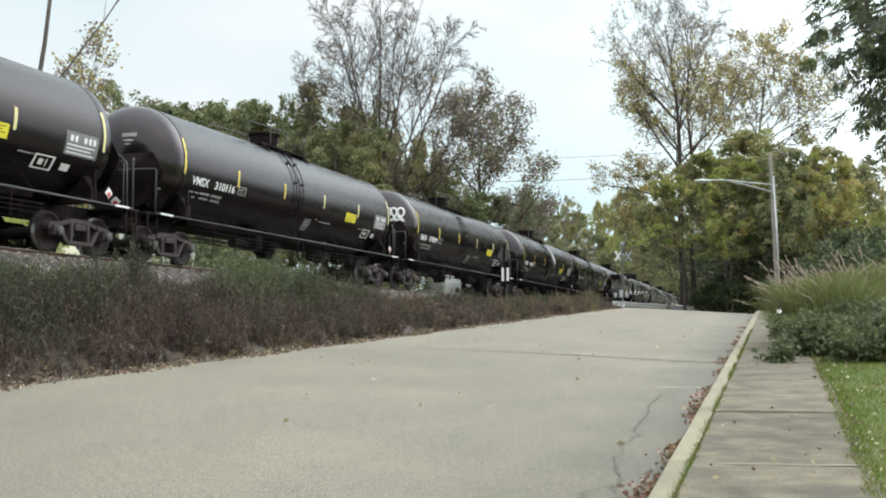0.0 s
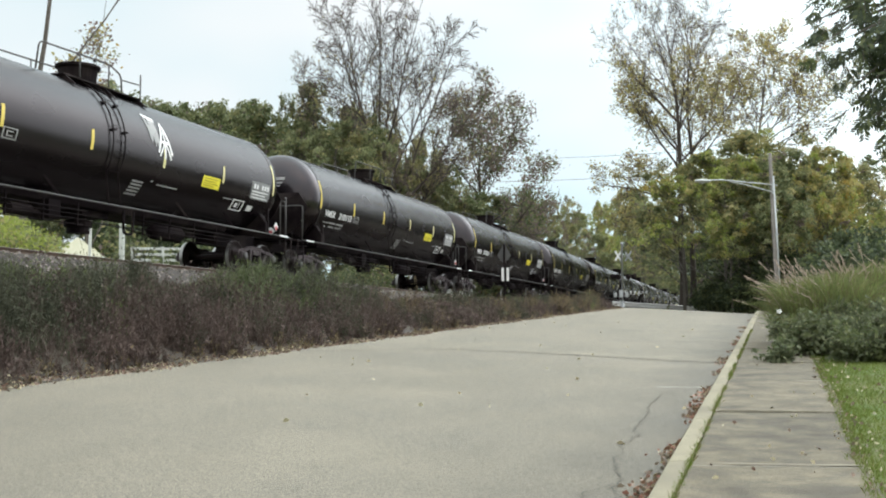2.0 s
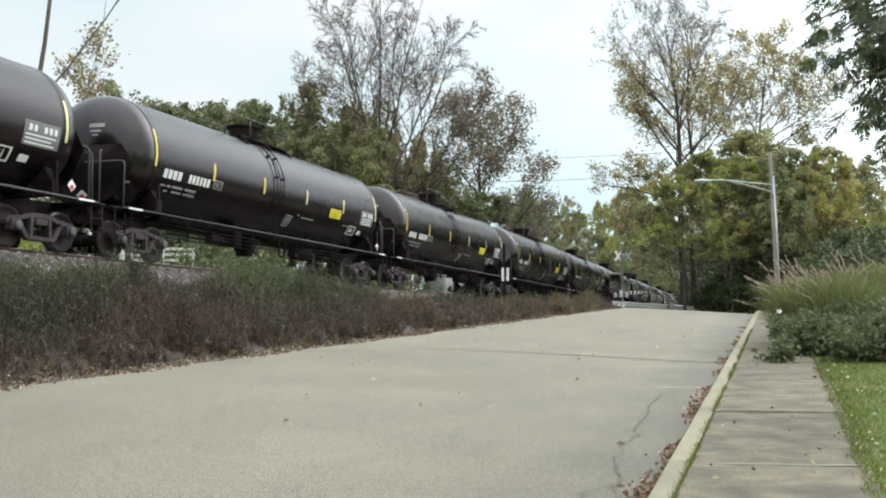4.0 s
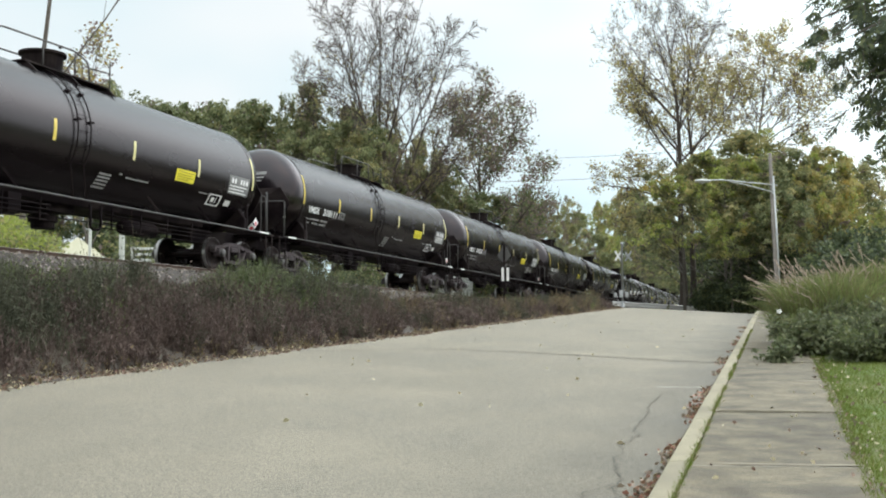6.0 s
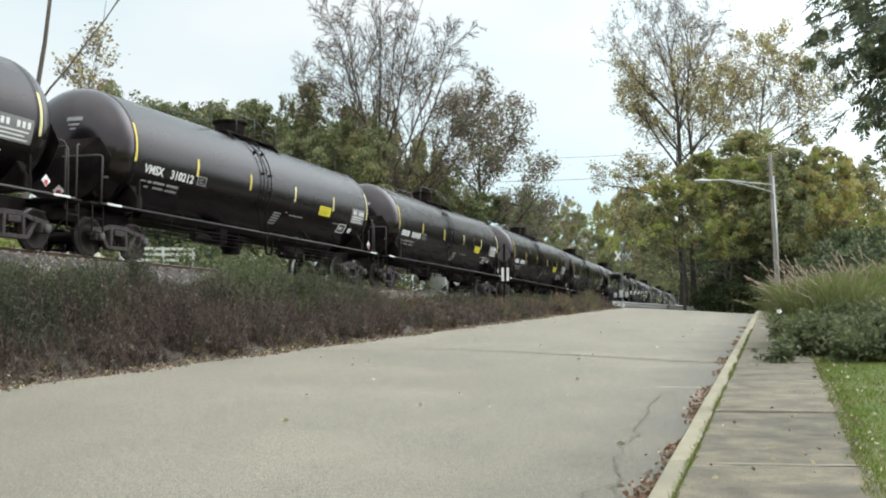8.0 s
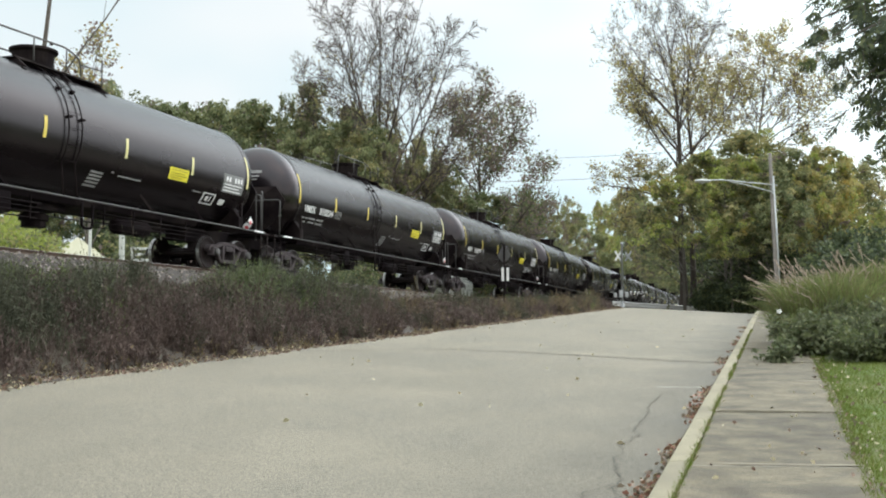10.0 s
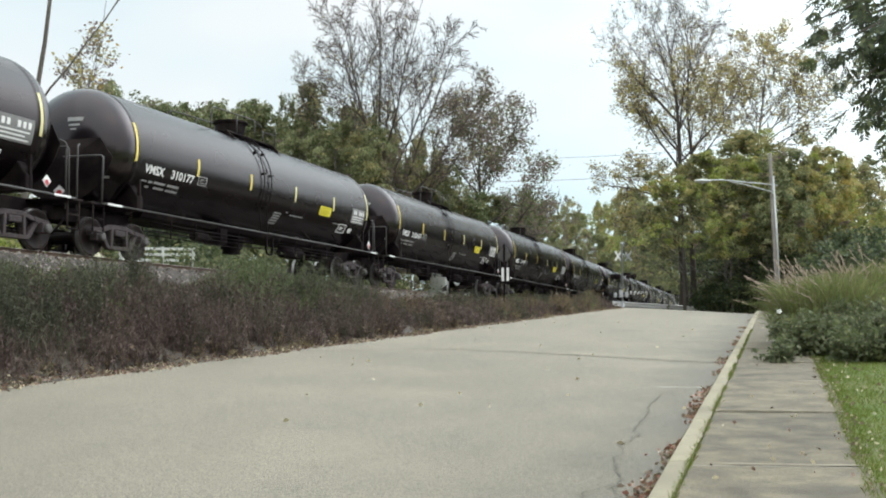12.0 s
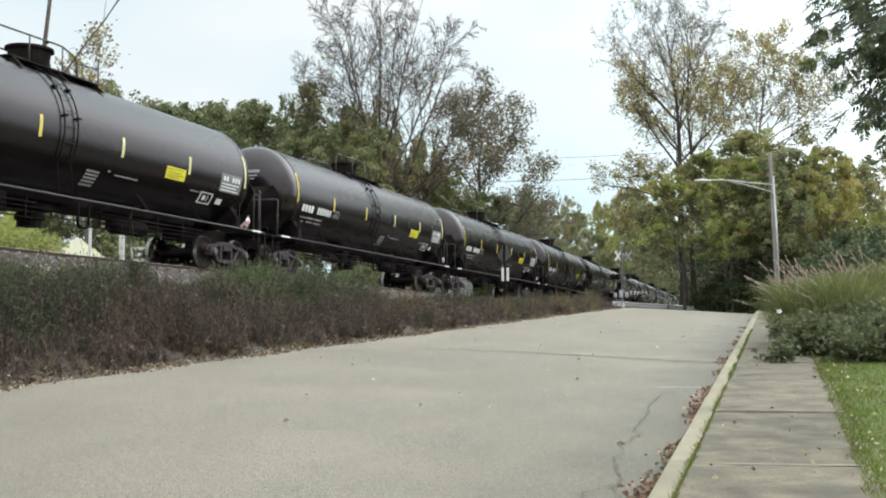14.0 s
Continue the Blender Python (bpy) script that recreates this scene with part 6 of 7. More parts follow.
    def some(keep, n, *rows):
        return [r[keep][:n] for r in rows]

    def greens(n):
        x, y, dome, bush = bank(n * 3, 0.26, 1.0)
        c = np.sin(x * 0.9 + 1.0) * np.sin(y * 0.55 + 0.4) + 0.45 * np.sin(x * 2.3 + y * 1.1)
        clump_here = np.exp(-(((x + 4.3) / 1.6) ** 2 + ((y - 28.0) / 3.5) ** 2))
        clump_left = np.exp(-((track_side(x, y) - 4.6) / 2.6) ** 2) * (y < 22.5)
        c = c - 1.6 * np.exp(-((x / y + 0.24) / 0.045) ** 2)
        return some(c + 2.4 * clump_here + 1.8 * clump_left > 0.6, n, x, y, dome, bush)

    def far_bank(n):
        x, y, dome, bush = bank(n * 7)
        return some((y > 29) & (rng.uniform(size=len(y)) < (y - 27) / 12), n, x, y, dome, bush)

    def green_patch(n):
        x, y, dome, bush = bank(n * 12, 0.3, 1.0)
        near = np.exp(-(((x + 4.6) / 1.5) ** 2 + ((y - 27.6) / 3.2) ** 2))
        return some(near > rng.uniform(0.15, 0.9, len(x)), n, x, y, dome, bush)

    def low_bank(n):
        """The foot of the bank, towards the road."""
        return bank(n, 0.0, 0.55, 6)

    def fringe(n):
        y = rng.uniform(12, 49, n)
        return edge_x(y) - np.abs(rng.normal(0, 0.45, n)) - 0.05, y, np.ones(n), rng.uniform(0, 1, n)

    dry = [M["weed_dry"], M["leaf_russet"], M["weed_green"]]
    plants(8200, bank, 0.35, 0.95, 42, 0.026, dry, (6.5, 0.5, 3.5), "dry_weeds", "brown dry weeds on the bank", 2.9, 0.8)
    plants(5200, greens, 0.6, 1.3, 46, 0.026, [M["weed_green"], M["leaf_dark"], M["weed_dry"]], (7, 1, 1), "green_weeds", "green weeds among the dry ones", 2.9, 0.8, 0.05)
    plants(2100, green_patch, 0.65, 1.2, 46, 0.028, [M["leaf_shrub"], M["leaf_dark"]], (4, 5), "green_patch_weeds", "bright green feathery weeds on the bank", 2.9, 0.8, 0.0)
    plants(2600, far_bank, 0.6, 1.15, 36, 0.024, [M["weed_dry"], M["straw"], M["weed_green"], M["reed"]], (1.5, 6, 2.2, 1.5), "tan_grass", "tan and yellow-green grass at the bank's end", 3.2, 0.8)
    plants(2300, low_bank, 0.4, 0.9, 5, 0.02, [M["weed_dry"], M["leaf_russet"]], (3, 2), "dead_stalks", "bare pinkish-brown dead stalks at the bank's foot", 2.5, 1.5, 1.0)
    plants(190, fringe, 0.12, 0.35, 16, 0.03, [M["straw"], M["weed_dry"]], (3, 2), "dry_grass_fringe", "straw-coloured grass along the road's edge", 3.0, 1.2)


def scatter_litter():
    """Fallen leaves in the gutter, along the verge, on the lawn and the pavement."""
    rng = np.random.default_rng(23)

    def lay(name, x, y, z, size, mats, weights, label):
        p = np.stack([x, y, z + size * 0.28], -1)
        v, q = leaf_quads(p, size, rng, 1.3, 0.0, 0.75)
        ob = new(name, mesh_np(name, v, q, mats, pick(rng, len(q), weights)))
        tagged(ob, label, "fallen leaves", kind="stuff")

    three = [M["litter_red"], M["litter_tan"], M["litter_pale"]]
    n = 3900
    y = 5 + 30 * rng.uniform(0, 1, n) ** 2.6
    x = kerb_x(y) - 0.03 - np.abs(rng.normal(0, 0.06, n)) * (1 + 0.5 * (np.sin(y * 1.1) > 0.5))
    keep = np.sin(y * 1.1) + np.sin(y * 2.7 + 1) + rng.normal(0, 0.6, n) > -0.1 + 0.05 * (y - 8)
    x, y = x[keep], y[keep]
    lay("gutter_leaves", x, y, road_z(x, y), 0.034, [M["gutter_red"], M["litter_tan"], M["litter_pale"]], (6, 3.5, 1.3), "reddish fallen leaves heaped along the kerb")
    n = 7000
    y = rng.uniform(11, 49, n)
    x = edge_x(y) + rng.normal(-0.16, 0.14, n) + 0.10 * np.sin(y * 1.9)
    z = np.maximum(ground_z(x, y), road_z(x, y) - 0.3 * (x < edge_x(y) - 0.12))
    lay("verge_leaves", x, y, np.where(x > edge_x(y) - 0.1, road_z(x, y), z), 0.046, three, (4, 8, 2.2), "tan fallen leaves along the road's edge")
    n = 48
    y = rng.uniform(6, 34, n)
    x = edge_x(y) + (kerb_x(y) - edge_x(y)) * rng.uniform(0.05, 1, n)
    lay("road_leaves", x, y, road_z(x, y), 0.05, three, (0.2, 0.5, 8), "scattered pale fallen leaves on the road")
    n = 170
    y = rng.uniform(5, 19, n)
    x = kerb_x(y) + 1.45 + np.abs(rng.normal(0.2, 1.4, n))
    lay("lawn_leaves", x, y, ground_z(x, y) + 0.03, 0.036, three, (0.7, 4, 5), "yellow and tan fallen leaves on the lawn")
    n = 70
    y = rng.uniform(5, 30, n)
    x = kerb_x(y) + rng.uniform(0.2, 1.5, n)
    lay("pavement_leaves", x, y, road_z(x, y) + 0.118, 0.03, three, (1, 4, 3), "small dry leaves on the pavement")
    n = 150
    y = rng.uniform(5, 18, n)
    x = kerb_x(y) + 1.5 + rng.normal(0.04, 0.09, n)
    lay("edge_leaves", x, y, np.maximum(ground_z(x, y), road_z(x, y) + 0.115) + 0.01, 0.03, three, (3, 5, 3), "dry leaves caught along the lawn's edge")
    # lawn blades
    n = 90000
    y = rng.uniform(5, 21, n)
    x = kerb_x(y) + 1.42 + 4.5 * rng.uniform(0, 1, n) ** 1.3
    z = ground_z(x, y)
    a = rng.uniform(0, 6.283, n)
    h = rng.uniform(0.02, 0.05, n)
    dx, dy = 0.004 * np.cos(a), 0.004 * np.sin(a)
    lean = rng.normal(0, 0.02, (n, 2))
    v = np.stack([np.stack([x - dx, y - dy, z - 0.005], -1), np.stack([x + dx, y + dy, z - 0.005], -1), np.stack([x + lean[:, 0], y + lean[:, 1], z + h], -1)], 1)
    ob = new("lawn_grass", mesh_np("lawn_grass", v.reshape(-1, 3), np.arange(3 * n).reshape(n, 3), [M["blade"], M["straw"]], pick(rng, n, (8, 0.5))))
    tagged(ob, "short green mown grass", "grass", kind="stuff")
    # tufts in the joint behind the kerb
    n = 9000
    y = 5 + 22 * rng.uniform(0, 1, n)
    keep = np.sin(y * 1.7) + np.sin(y * 3.9) + rng.normal(0, 0.6, n) > -0.5
    y = y[keep]
    n = len(y)
    edge = rng.uniform(size=n) < 0.55
    x = kerb_x(y) + np.where(edge, 0.195 + rng.normal(0, 0.012, n), 1.49 + 0.03 * np.sin(y * 5.1) + rng.normal(0, 0.03, n))
    z = road_z(x, y) + 0.10
    a = rng.uniform(0, 6.283, n)
    v = np.stack([np.stack([x - 0.004 * np.cos(a), y - 0.004 * np.sin(a), z], -1), np.stack([x + 0.004 * np.cos(a), y + 0.004 * np.sin(a), z], -1), np.stack([x + rng.normal(0, 0.025, n), y + rng.normal(0, 0.025, n), z + rng.uniform(0.02, 0.07, n)], -1)], 1)
    ob = new("joint_grass", mesh_np("joint_grass", v.reshape(-1, 3), np.arange(3 * n).reshape(n, 3), [M["blade"], M["straw"]], pick(rng, n, (6, 2))))
    tagged(ob, "grass tufts along the pavement's edges", "grass", kind="stuff")


def build_overhang():
    """The near tree whose drooping leafy boughs hang into the view."""
    rng = np.random.default_rng(91)
    ob = empty("overhanging_tree", at_ground(8.4, 13.6), "tree with drooping dark compound leaves over the lawn", "tree")
    gz = float(ground_z(8.4, 13.6))
    tr, rr = trunk_line(rng, 8.5, (0.6, 0), 0.17)
    v, q = tubes(tr, rr, 9)
    part("trunk", mesh_np("trunk", v, q, M["bark"], None, True), None, ob, "grey-brown trunk")
    tips = [(4.30, 13.0, 5.36), (4.40, 12.8, 5.05), (4.62, 13.0, 4.90), (4.78, 12.8, 4.48), (4.97, 13.2, 4.42), (5.06, 12.9, 4.10), (5.25, 13.0, 4.50), (5.40, 13.1, 4.62), (5.42, 12.8, 4.12), (4.85, 13.1, 5.00), (4.78, 12.9, 5.35),
            (4.98, 12.8, 5.45), (5.12, 13.2, 5.60), (4.92, 13.0, 4.72), (4.72, 12.7, 5.12), (5.18, 12.9, 4.85), (4.58, 13.1, 5.50), (5.32, 12.9, 5.25), (4.85, 12.9, 5.75), (5.30, 13.2, 3.95), (5.10, 13.0, 5.10), (5.05, 12.7, 4.60)]
    lines = []
    for x, y, z in tips:
        start = np.array([0.35, 0.0, 5.2 + rng.uniform(-0.8, 1.0) - 0.4])
        end = np.array([x - 8.2, y - 13.6, z - gz])
        mid = (start + end) / 2 + np.array([0.0, rng.normal(0, 0.2), 0.55])
        t = np.linspace(0, 1, 8)[:, None]
        lines.append((1 - t) ** 2 * start + 2 * t * (1 - t) * mid + t ** 2 * end)
    lines = np.array(lines)
    rad = np.linspace(0.05, 0.006, 8)[None] * np.ones((len(lines), 1))
    tw, tr2 = grow(rng, lines, rad, 6, 0.55, 42, 0.15, -0.25, 5, 0.15, 0.5)
    v1, q1 = tubes(lines, rad, 6)
    v2, q2 = tubes(tw, np.maximum(tr2, 0.004), 4)
    part("bough_work", mesh_np("bough_work", np.concatenate([v1, v2]), np.concatenate([q1, q2 + len(v1)]), M["bark"], None, True), None, ob, "dark drooping boughs")
    # pinnate leaves: a stalk with paired leaflets
    n = len(tw)
    per = 4
    i = np.repeat(np.arange(n), per)
    f = np.tile(np.linspace(0.9, 4, per), n)
    j = np.minimum(f.astype(int), 3)
    w = (f - j)[:, None]
    base = tw[i, j] * (1 - w) + tw[i, j + 1] * w
    d = rng.normal(size=(n * per, 3)) * 0.5 + np.array([-0.75, 0.0, -0.9])
    d = unit(d)
    side = unit(np.cross(d, rng.normal(size=d.shape)))
    vs, qs, off = [], [], 0
    for k in range(5):
        for e in (-1, 1):
            c = base + d * (0.04 + 0.042 * k)
            tipv = unit(side * e + d * 0.55 + np.array([0, 0, -0.35]))
            nrm = unit(np.cross(tipv, d))
            wv = unit(np.cross(nrm, tipv))
            ln = 0.115 * rng.uniform(0.75, 1.2, (len(c), 1)) * (1 - 0.08 * k)
            hw = ln * 0.2
            v = np.stack([c, c + tipv * ln * 0.4 + wv * hw, c + tipv * ln, c + tipv * ln * 0.4 - wv * hw], 1).reshape(-1, 3)
            vs.append(v)
            qs.append(np.arange(len(v)).reshape(-1, 4) + off)
            off += len(v)
    qs = np.concatenate(qs)
    part("leaves", mesh_np("leaves", np.concatenate(vs), qs, [M["leaf_bough_shade"], M["leaf_dark"]], pick(rng, len(qs), (7, 2))), None, ob, "dark compound leaves")


# ---- street and crossing furniture ----
def build_street_lamp():
    gx, gy = 14.55, 46.0
    z0 = float(ground_z(gx, gy))
    pole = empty("utility_pole", pose(gx, gy, z0), "weathered timber utility pole beside the pavement", "utility pole")
    top = 9.35 - z0
    part("pole_shaft", Geo().turned([(0.115, -0.4), (0.105, 0.3), (0.075, top), (0.05, top + 0.03)], pose(0, 0, 0, 0, -1.5, 0), 14), M["pole"], pole, "grey timber shaft", smooth=True)
    part("conduit", Geo().pipe([(0.10, -0.08, 0), (-0.09, -0.08, top * 0.86)], 0.035, 8), M["aluminium"], pole, "pale metal conduit", smooth=True)
    for z in (0.5, 0.65, 0.8):
        part("band", Geo().turned([(0.12, 0), (0.12, 0.04)], pose(-0.02 * z, 0, top * z), 14, False), M["galv"], pole)
    lamp = empty("street_lamp", pose(gx - 0.2, gy - 0.05, z0 + 5.5), "street lamp on a long twin-bar aluminium arm", "street lamp")
    part("upper_bar", Geo().pipe([(0.06, 0, 0.30), (-1.2, 0, 0.42), (-2.2, 0, 0.52), (-2.75, 0, 0.50)], 0.03, 8, 0.3), M["aluminium"], lamp, smooth=True)
    part("lower_bar", Geo().pipe([(0.06, 0, -0.02), (-1.1, 0, 0.30), (-1.8, 0, 0.44)], 0.025, 8, 0.3), M["aluminium"], lamp, smooth=True)
    part("bracket", Geo().box(0.03, 0.10, -0.05, 0.05, -0.12, 0.40), M["galv"], lamp, bevel=0.01)
    head = Geo().turned([(0.02, -0.36), (0.10, -0.32), (0.15, -0.1), (0.15, 0.12), (0.09, 0.30), (0.04, 0.36)], pose(-2.98, 0, 0.47, 0, 90, 0) @ Matrix.Diagonal((0.55, 1, 1, 1)), 16)
    hd = part("lamp_head", head, M["aluminium"], lamp, "pale cobra-head lamp housing", smooth=True)
    part("lens", Geo().turned([(0.005, -0.075), (0.07, -0.06), (0.11, -0.02), (0.11, 0.0)], pose(-3.02, 0, 0.40), 14), M["greylabel"], hd, "frosted lens", smooth=True)


def build_crossing():
    gx, gy = 12.19, 72.0
    z0 = float(road_z(gx, gy))
    mast = empty("crossing_signal", pose(gx, gy, z0), "white railway crossing signal mast with crossbucks", "crossing signal")
    top = 7.5 - z0
    part("mast", Geo().turned([(0.07, -0.2), (0.065, top), (0.11, top + 0.02), (0.11, top + 0.12), (0.05, top + 0.18)], None, 12), M["aluminium"], mast, smooth=True)
    part("base", Geo().turned([(0.22, -0.2), (0.22, 0.05), (0.12, 0.2), (0.08, 0.5)], None, 12), M["galv"], mast, smooth=True)
    for x, turn in ((-0.27, 36), (0.42, -52)):
        for e in (-1, 1):
            m = pose(x, -0.09 if e > 0 else -0.11, top - 0.78, 0, 0, turn) @ pose(0, 0, 0, 0, 48 * e, 0)
            part("crossbuck_blade", Geo().box(-0.44, 0.44, -0.008, 0.008, -0.075, 0.075, m), M["white"] if x < 0 else M["aluminium"], mast, "white crossbuck blade" if x < 0 else "bare grey back of a crossbuck blade", bevel=0.004)
        part("crossbuck_arm", Geo().pipe([(0, 0, top - 0.78), (x, -0.08, top - 0.78)], 0.03, 6), M["galv"], mast)
    part("light_bar", Geo().pipe([(-0.72, 0, top - 2.1), (0.72, 0, top - 2.1)], 0.04, 8), M["frame"], mast)
    for x in (-0.62, -0.32, 0.42, 0.78):
        m = pose(x, -0.1, top - 2.18, 90 if x < 0 else 70, 0, 0 if x < 0 else -40)
        lamp = part("signal_light", Geo().turned([(0.19, 0.0), (0.20, 0.02), (0.20, 0.03), (0.12, 0.05), (0.10, 0.22)], m, 18), M["frame"], mast, "round flashing light housing")
        part("signal_lens", Geo().turned([(0.01, 0.14), (0.10, 0.12), (0.11, 0.05)], m, 14), M["lens"], lamp, "dark red lens")
    for k, (x, y, w, h) in enumerate([(-0.5, -0.05, 0.2, 0.32), (-0.1, 0.05, 0.26, 0.5), (0.28, 0.0, 0.24, 0.36)]):
        part("gate_mechanism", Geo().box(x - w / 2, x + w / 2, y - 0.15, y + 0.15, 0.75, 0.75 + h), M["aluminium"], mast, "pale gate mechanism box", bevel=0.02)
    # the lowered gate arm, striped, with its row of lights
    arm = empty("crossing_gate", pose(gx + 0.2, gy, z0 + 1.0, 0, 0, -math.degrees(0.31)), "lowered striped crossing gate arm with lights", "crossing gate")
    n = 14
    for k in range(n):
        y0, y1 = -0.6 + k * 0.92, -0.6 + (k + 1) * 0.92
        z = lambda y: 0.033 * y
        part("arm_stripe", Geo().beam((0, y0, z(y0)), (0, y1, z(y1)), 0.04, 0.085 - 0.002 * k), M["white"] if k % 2 else M["lens"], arm)
    for k in range(5):
        y = 2.8 + k * 2.2
        part("arm_light", Geo().turned([(0.02, -0.05), (0.075, -0.04), (0.075, 0.04), (0.02, 0.05)], pose(0, y, 0.033 * y + 0.13, 90, 0, 0), 12), M["white"], arm, "small pale arm light")


def build_guard_rail():
    a, b = Vector((13.25, 83.0, 0)), Vector((23.1, 90.5, -0.37))
    d = (b - a).normalized()
    n = 8
    z0 = 3.17
    ob = empty("guard_rail", pose(0, 0, 0), "pale galvanised guard rail beyond the crossing", "guard rail")
    prof = [(0.0, 0.0), (0.04, 0.03), (0.04, 0.13), (0.0, 0.17), (0.0, 0.21), (0.04, 0.25), (0.04, 0.35), (0.0, 0.38)]
    s = Vector((d.y, -d.x, 0))
    v = []
    for e in (a, b):
        v += [e + s * p + Vector((0, 0, z0 + 0.45 + h)) for p, h in prof] + [e + s * (p - 0.02) + Vector((0, 0, z0 + 0.45 + h)) for p, h in reversed(prof)]
    k = len(prof) * 2
    part("beam", Geo().add(v, [(i, (i + 1) % k, k + (i + 1) % k, k + i) for i in range(k)] + [tuple(range(k - 1, -1, -1)), tuple(range(k, 2 * k))]), M["white"], ob, "pale ribbed steel beam")
    for i in range(n):
        p = a.lerp(b, (i + 0.3) / n) - s * 0.12
        part("post", Geo().box(p.x - 0.08, p.x + 0.08, p.y - 0.1, p.y + 0.1, z0 + p.z - 0.6, z0 + p.z + 0.72), M["pole"], ob, "short timber post", bevel=0.01)


def build_sign_post():
    gx, gy = 2.2, 38.0
    z0 = float(ground_z(gx, gy))
    ob = empty("sign_post", pose(gx, gy, z0), "dark steel post carrying the back of a grey sign", "road sign")
    top = 4.76 - z0
    part("post", Geo().box(-0.035, 0.035, -0.03, 0.03, -0.3, top - 0.02), M["frame"], ob, "dark channel post", bevel=0.008)
    part("sign_plate", Geo().plate([(0.0, top), (0.13, top - 0.22), (0.25, top - 0.45), (0.10, top - 0.62), (0.0, top - 0.70), (-0.10, top - 0.62), (-0.25, top - 0.45), (-0.13, top - 0.22)], -0.006, 0.006, pose(0, 0.045, 0, 0, 0, 84)), M["handrail"], ob, "bare grey sign back")
    for x in (-0.06, 0.12):
        part("marker_plate", Geo().box(x - 0.045, x + 0.045, -0.05, -0.04, top - 1.36, top - 0.88), M["white"], ob, "white reflective marker plate", bevel=0.004)


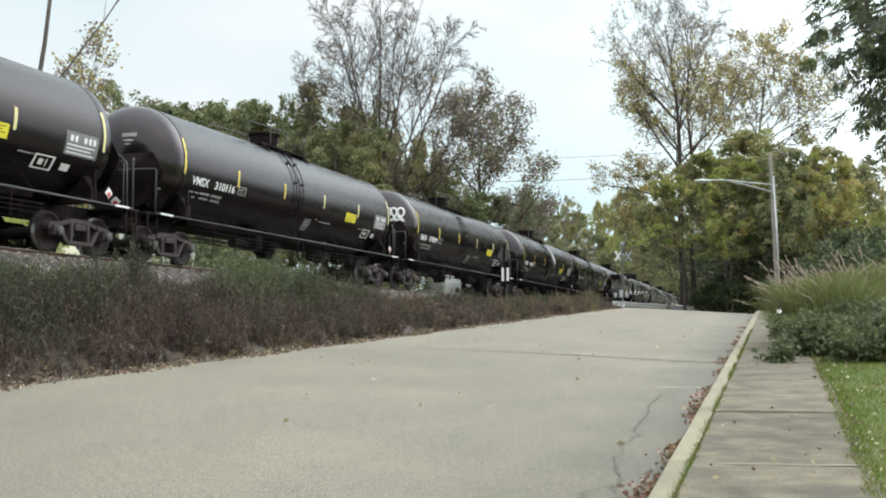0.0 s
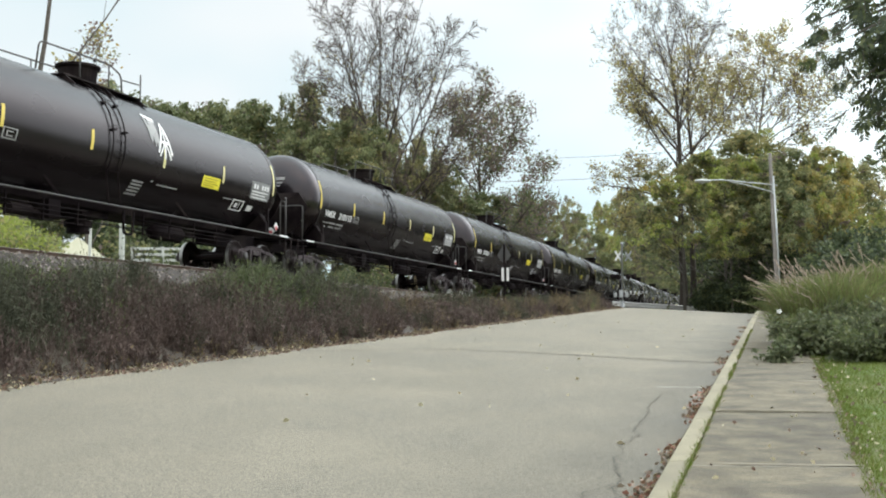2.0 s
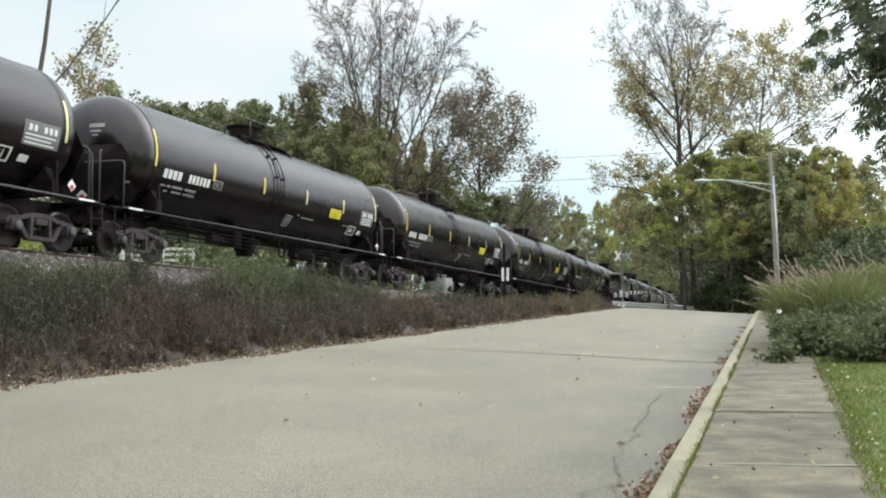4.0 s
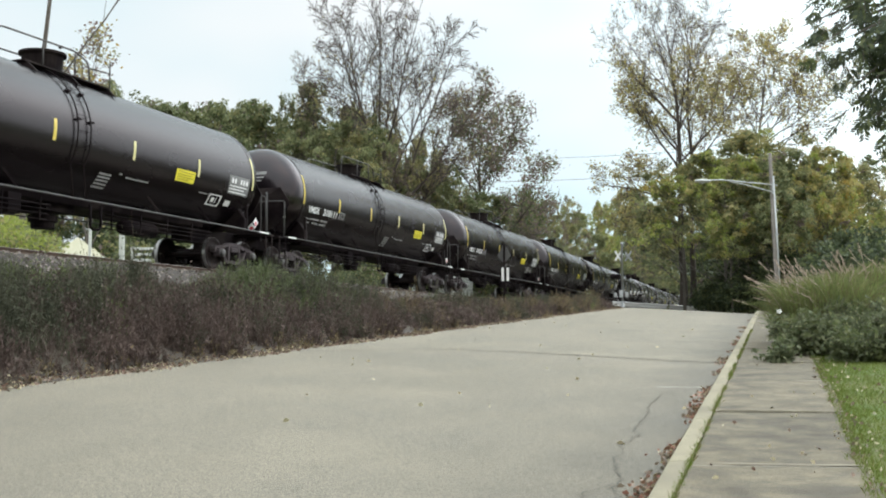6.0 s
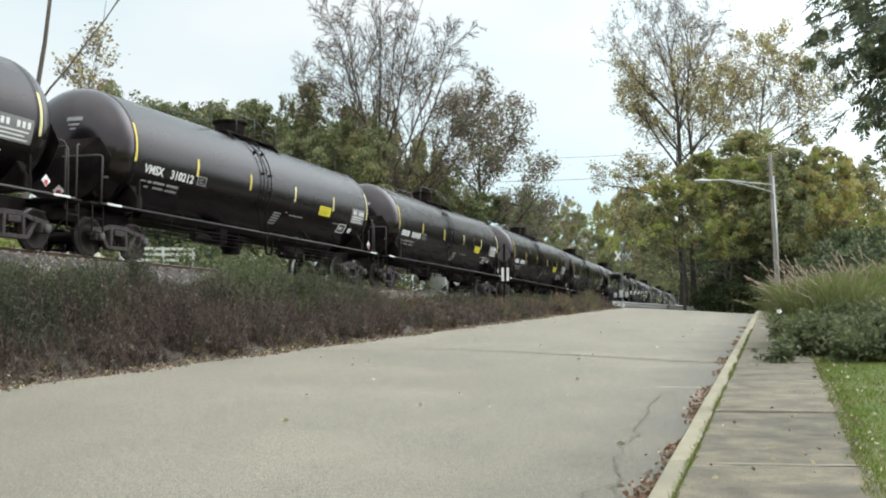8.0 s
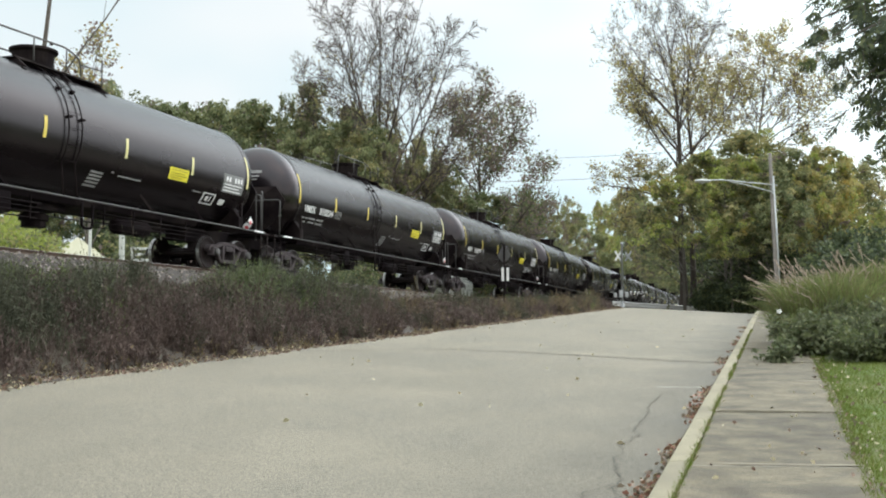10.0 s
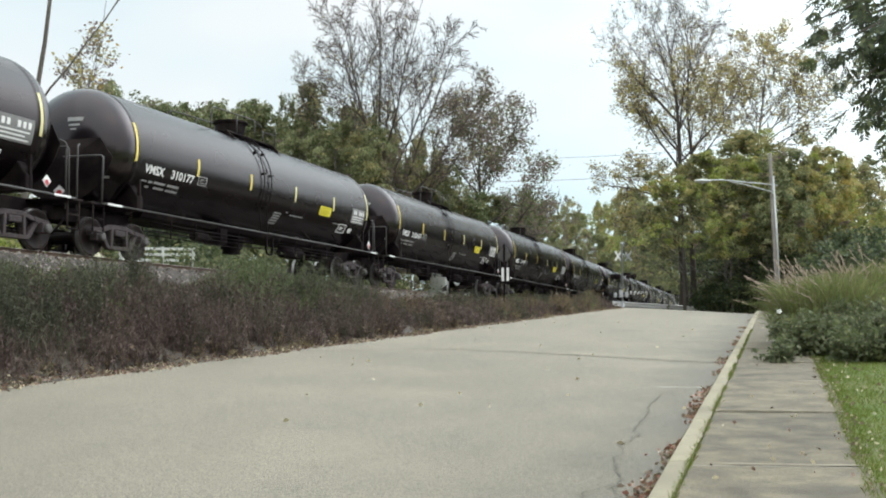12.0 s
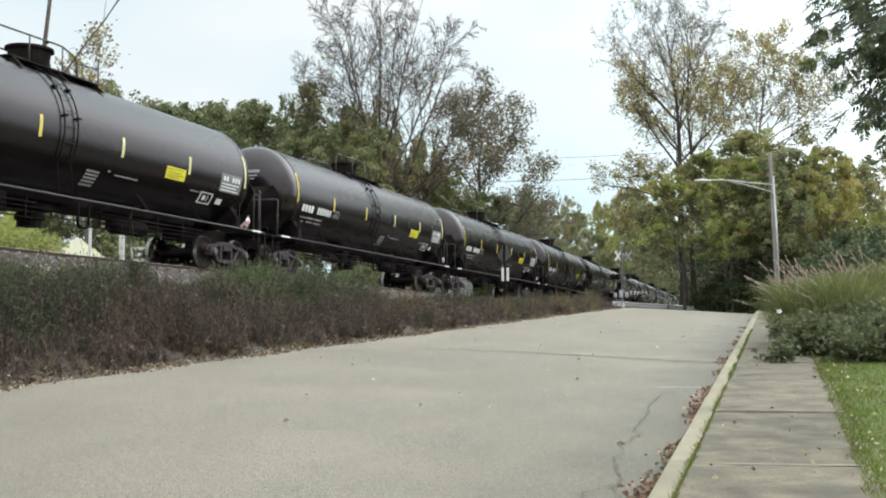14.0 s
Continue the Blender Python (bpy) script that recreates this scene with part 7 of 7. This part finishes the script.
def build_behind_track():
    """What shows under the passing cars: a pale-roofed house, white posts, a parked white van."""
    hx, hy = -19.45, 55.85
    z0 = float(ground_z(hx, hy))
    house = empty("house", pose(hx, hy, z0, 0, 0, 112), "small white house with a pale hipped metal roof", "house")
    part("wall", Geo().box(-4, 3.2, -2.1, 2.1, -0.3, 2.3), M["siding"], house, "white board wall", bevel=0.01)
    ridge, low, top, wide = (-2.0, 3.7), 2.15, 4.42, 2.45
    eave = [(-4.6, -wide), (3.7, -wide), (3.7, wide), (-4.6, wide)]
    rv = [(x, y, low) for x, y in eave] + [(x, y, low + 0.1) for x, y in eave] + [(ridge[0], 0, top), (ridge[1], 0, top)]
    rf = [(3, 2, 1, 0), (0, 1, 5, 4), (1, 2, 6, 5), (2, 3, 7, 6), (3, 0, 4, 7), (4, 5, 9, 8), (6, 7, 8, 9), (7, 4, 8), (5, 6, 9)]
    part("roof", Geo().add(rv, rf), M["roof"], house, "pale cream metal roof")
    for y in (-1.5, 1.2):
        w = part("window", Geo().box(3.2, 3.24, y - 0.5, y + 0.5, 1.2, 2.5), M["siding"], house, "white-framed window")
        part("pane", Geo().box(3.236, 3.25, y - 0.42, y + 0.42, 1.28, 2.42), M["glass"], w, "dark glass pane")
    for x, y, h, r in ((-14.0, 46.0, 4.2, 0.10), (-17.4, 52.0, 4.6, 0.06)):
        z = float(ground_z(x, y))
        p = empty("white_post", pose(x, y, z), "white painted square post behind the track", "post")
        part("shaft", Geo().box(-r, r, -r, r, -0.2, h), M["siding"], p, bevel=0.01)
        part("cap", Geo().box(-r * 1.3, r * 1.3, -r * 1.3, r * 1.3, h, h + 0.05), M["siding"], p, bevel=0.01)
    fx, fy = -13.6, 46.6
    z = float(ground_z(fx, fy))
    fence = empty("white_railing", pose(fx, fy, z, 0, 0, 8), "white board railing behind the track", "railing")
    for h in (2.65, 2.9, 3.15):
        part("board", Geo().box(-0.2, 2.6, -0.02, 0.02, h, h + 0.12), M["siding"], fence, bevel=0.005)
    for x in (-0.1, 1.2, 2.5):
        part("post", Geo().box(x - 0.05, x + 0.05, -0.06, 0.06, -0.2, 3.3), M["siding"], fence, bevel=0.005)
    # a small van seen under the cars
    vx, vy = 0.25, 67.0
    z = float(ground_z(vx, vy))
    van = empty("parked_van", pose(vx, vy, z + 0.9, 0, 0, 20), "white parked van behind the track", "van")
    part("body", Geo().plate([(-2.2, 0.35), (2.2, 0.35), (2.3, 0.9), (1.7, 1.15), (1.1, 1.95), (-2.1, 2.0), (-2.25, 1.2)], -0.9, 0.9), M["siding"], van, "white body", bevel=0.06)
    for y0, y1 in ((-1.9, -0.9), (-0.7, 0.4)):
        part("window", Geo().box(0.9, 0.915, y0, y1, 1.25, 1.75), M["glass"], van, "dark side window", bevel=0.01)
    for y in (-1.4, 1.4):
        for x in (-0.85, 0.85):
            wh = part("wheel", Geo().turned([(0.1, -0.1), (0.33, -0.1), (0.33, 0.1), (0.1, 0.1)], pose(x, y, 0.33, 0, 90, 0), 18), M["frame"], van, "dark tyre")
            part("rim", Geo().turned([(0.02, -0.11), (0.2, -0.11), (0.2, 0.11), (0.02, 0.11)], pose(x, y, 0.33, 0, 90, 0), 14), M["galv"], wh)
    part("stand", Geo().box(-1.2, 1.2, -2.6, 2.6, -1.1, 0.0), M["concrete"], van, "low concrete pad")


def build_cables():
    for z0, z1 in ((15.7, 15.5), (17.6, 17.4)):
        ob = empty("overhead_cable", pose(0, 0, 0), "thin dark overhead utility cable", "cable", "overhead cables")
        pts = [(-30 + 62 * t, 92 - 4 * t, z0 + (z1 - z0) * t - 1.2 * math.sin(math.pi * t)) for t in np.linspace(0, 1, 17)]
        part("wire", Geo().pipe(pts, 0.016, 5), M["cable"], ob, smooth=True)


build_trees()
build_woods()
build_shrubs()
build_garden()
build_overhang()
scatter_weeds()
scatter_litter()
build_street_lamp()
build_crossing()
build_guard_rail()
build_sign_post()
build_behind_track()
build_cables()


def motions():
    """The train rolls towards the camera along the track, a shade slower towards the end."""
    ts = np.arange(0, 14.01, 0.5)
    fit = np.polyfit(CAR_T, CAR_S, 4)
    for j, car in enumerate(CAR_LIST):
        rows = []
        for t in ts:
            s = float(np.polyval(fit, t)) + j * CAR_GAP - 7.31
            x, y, h = (float(a) for a in track(s))
            rows.append((float(t), pose(x, y, RAIL_Z, 0, 0, -math.degrees(h))))
        walk(car, rows)


build_kerb()
build_pavement()
motions()
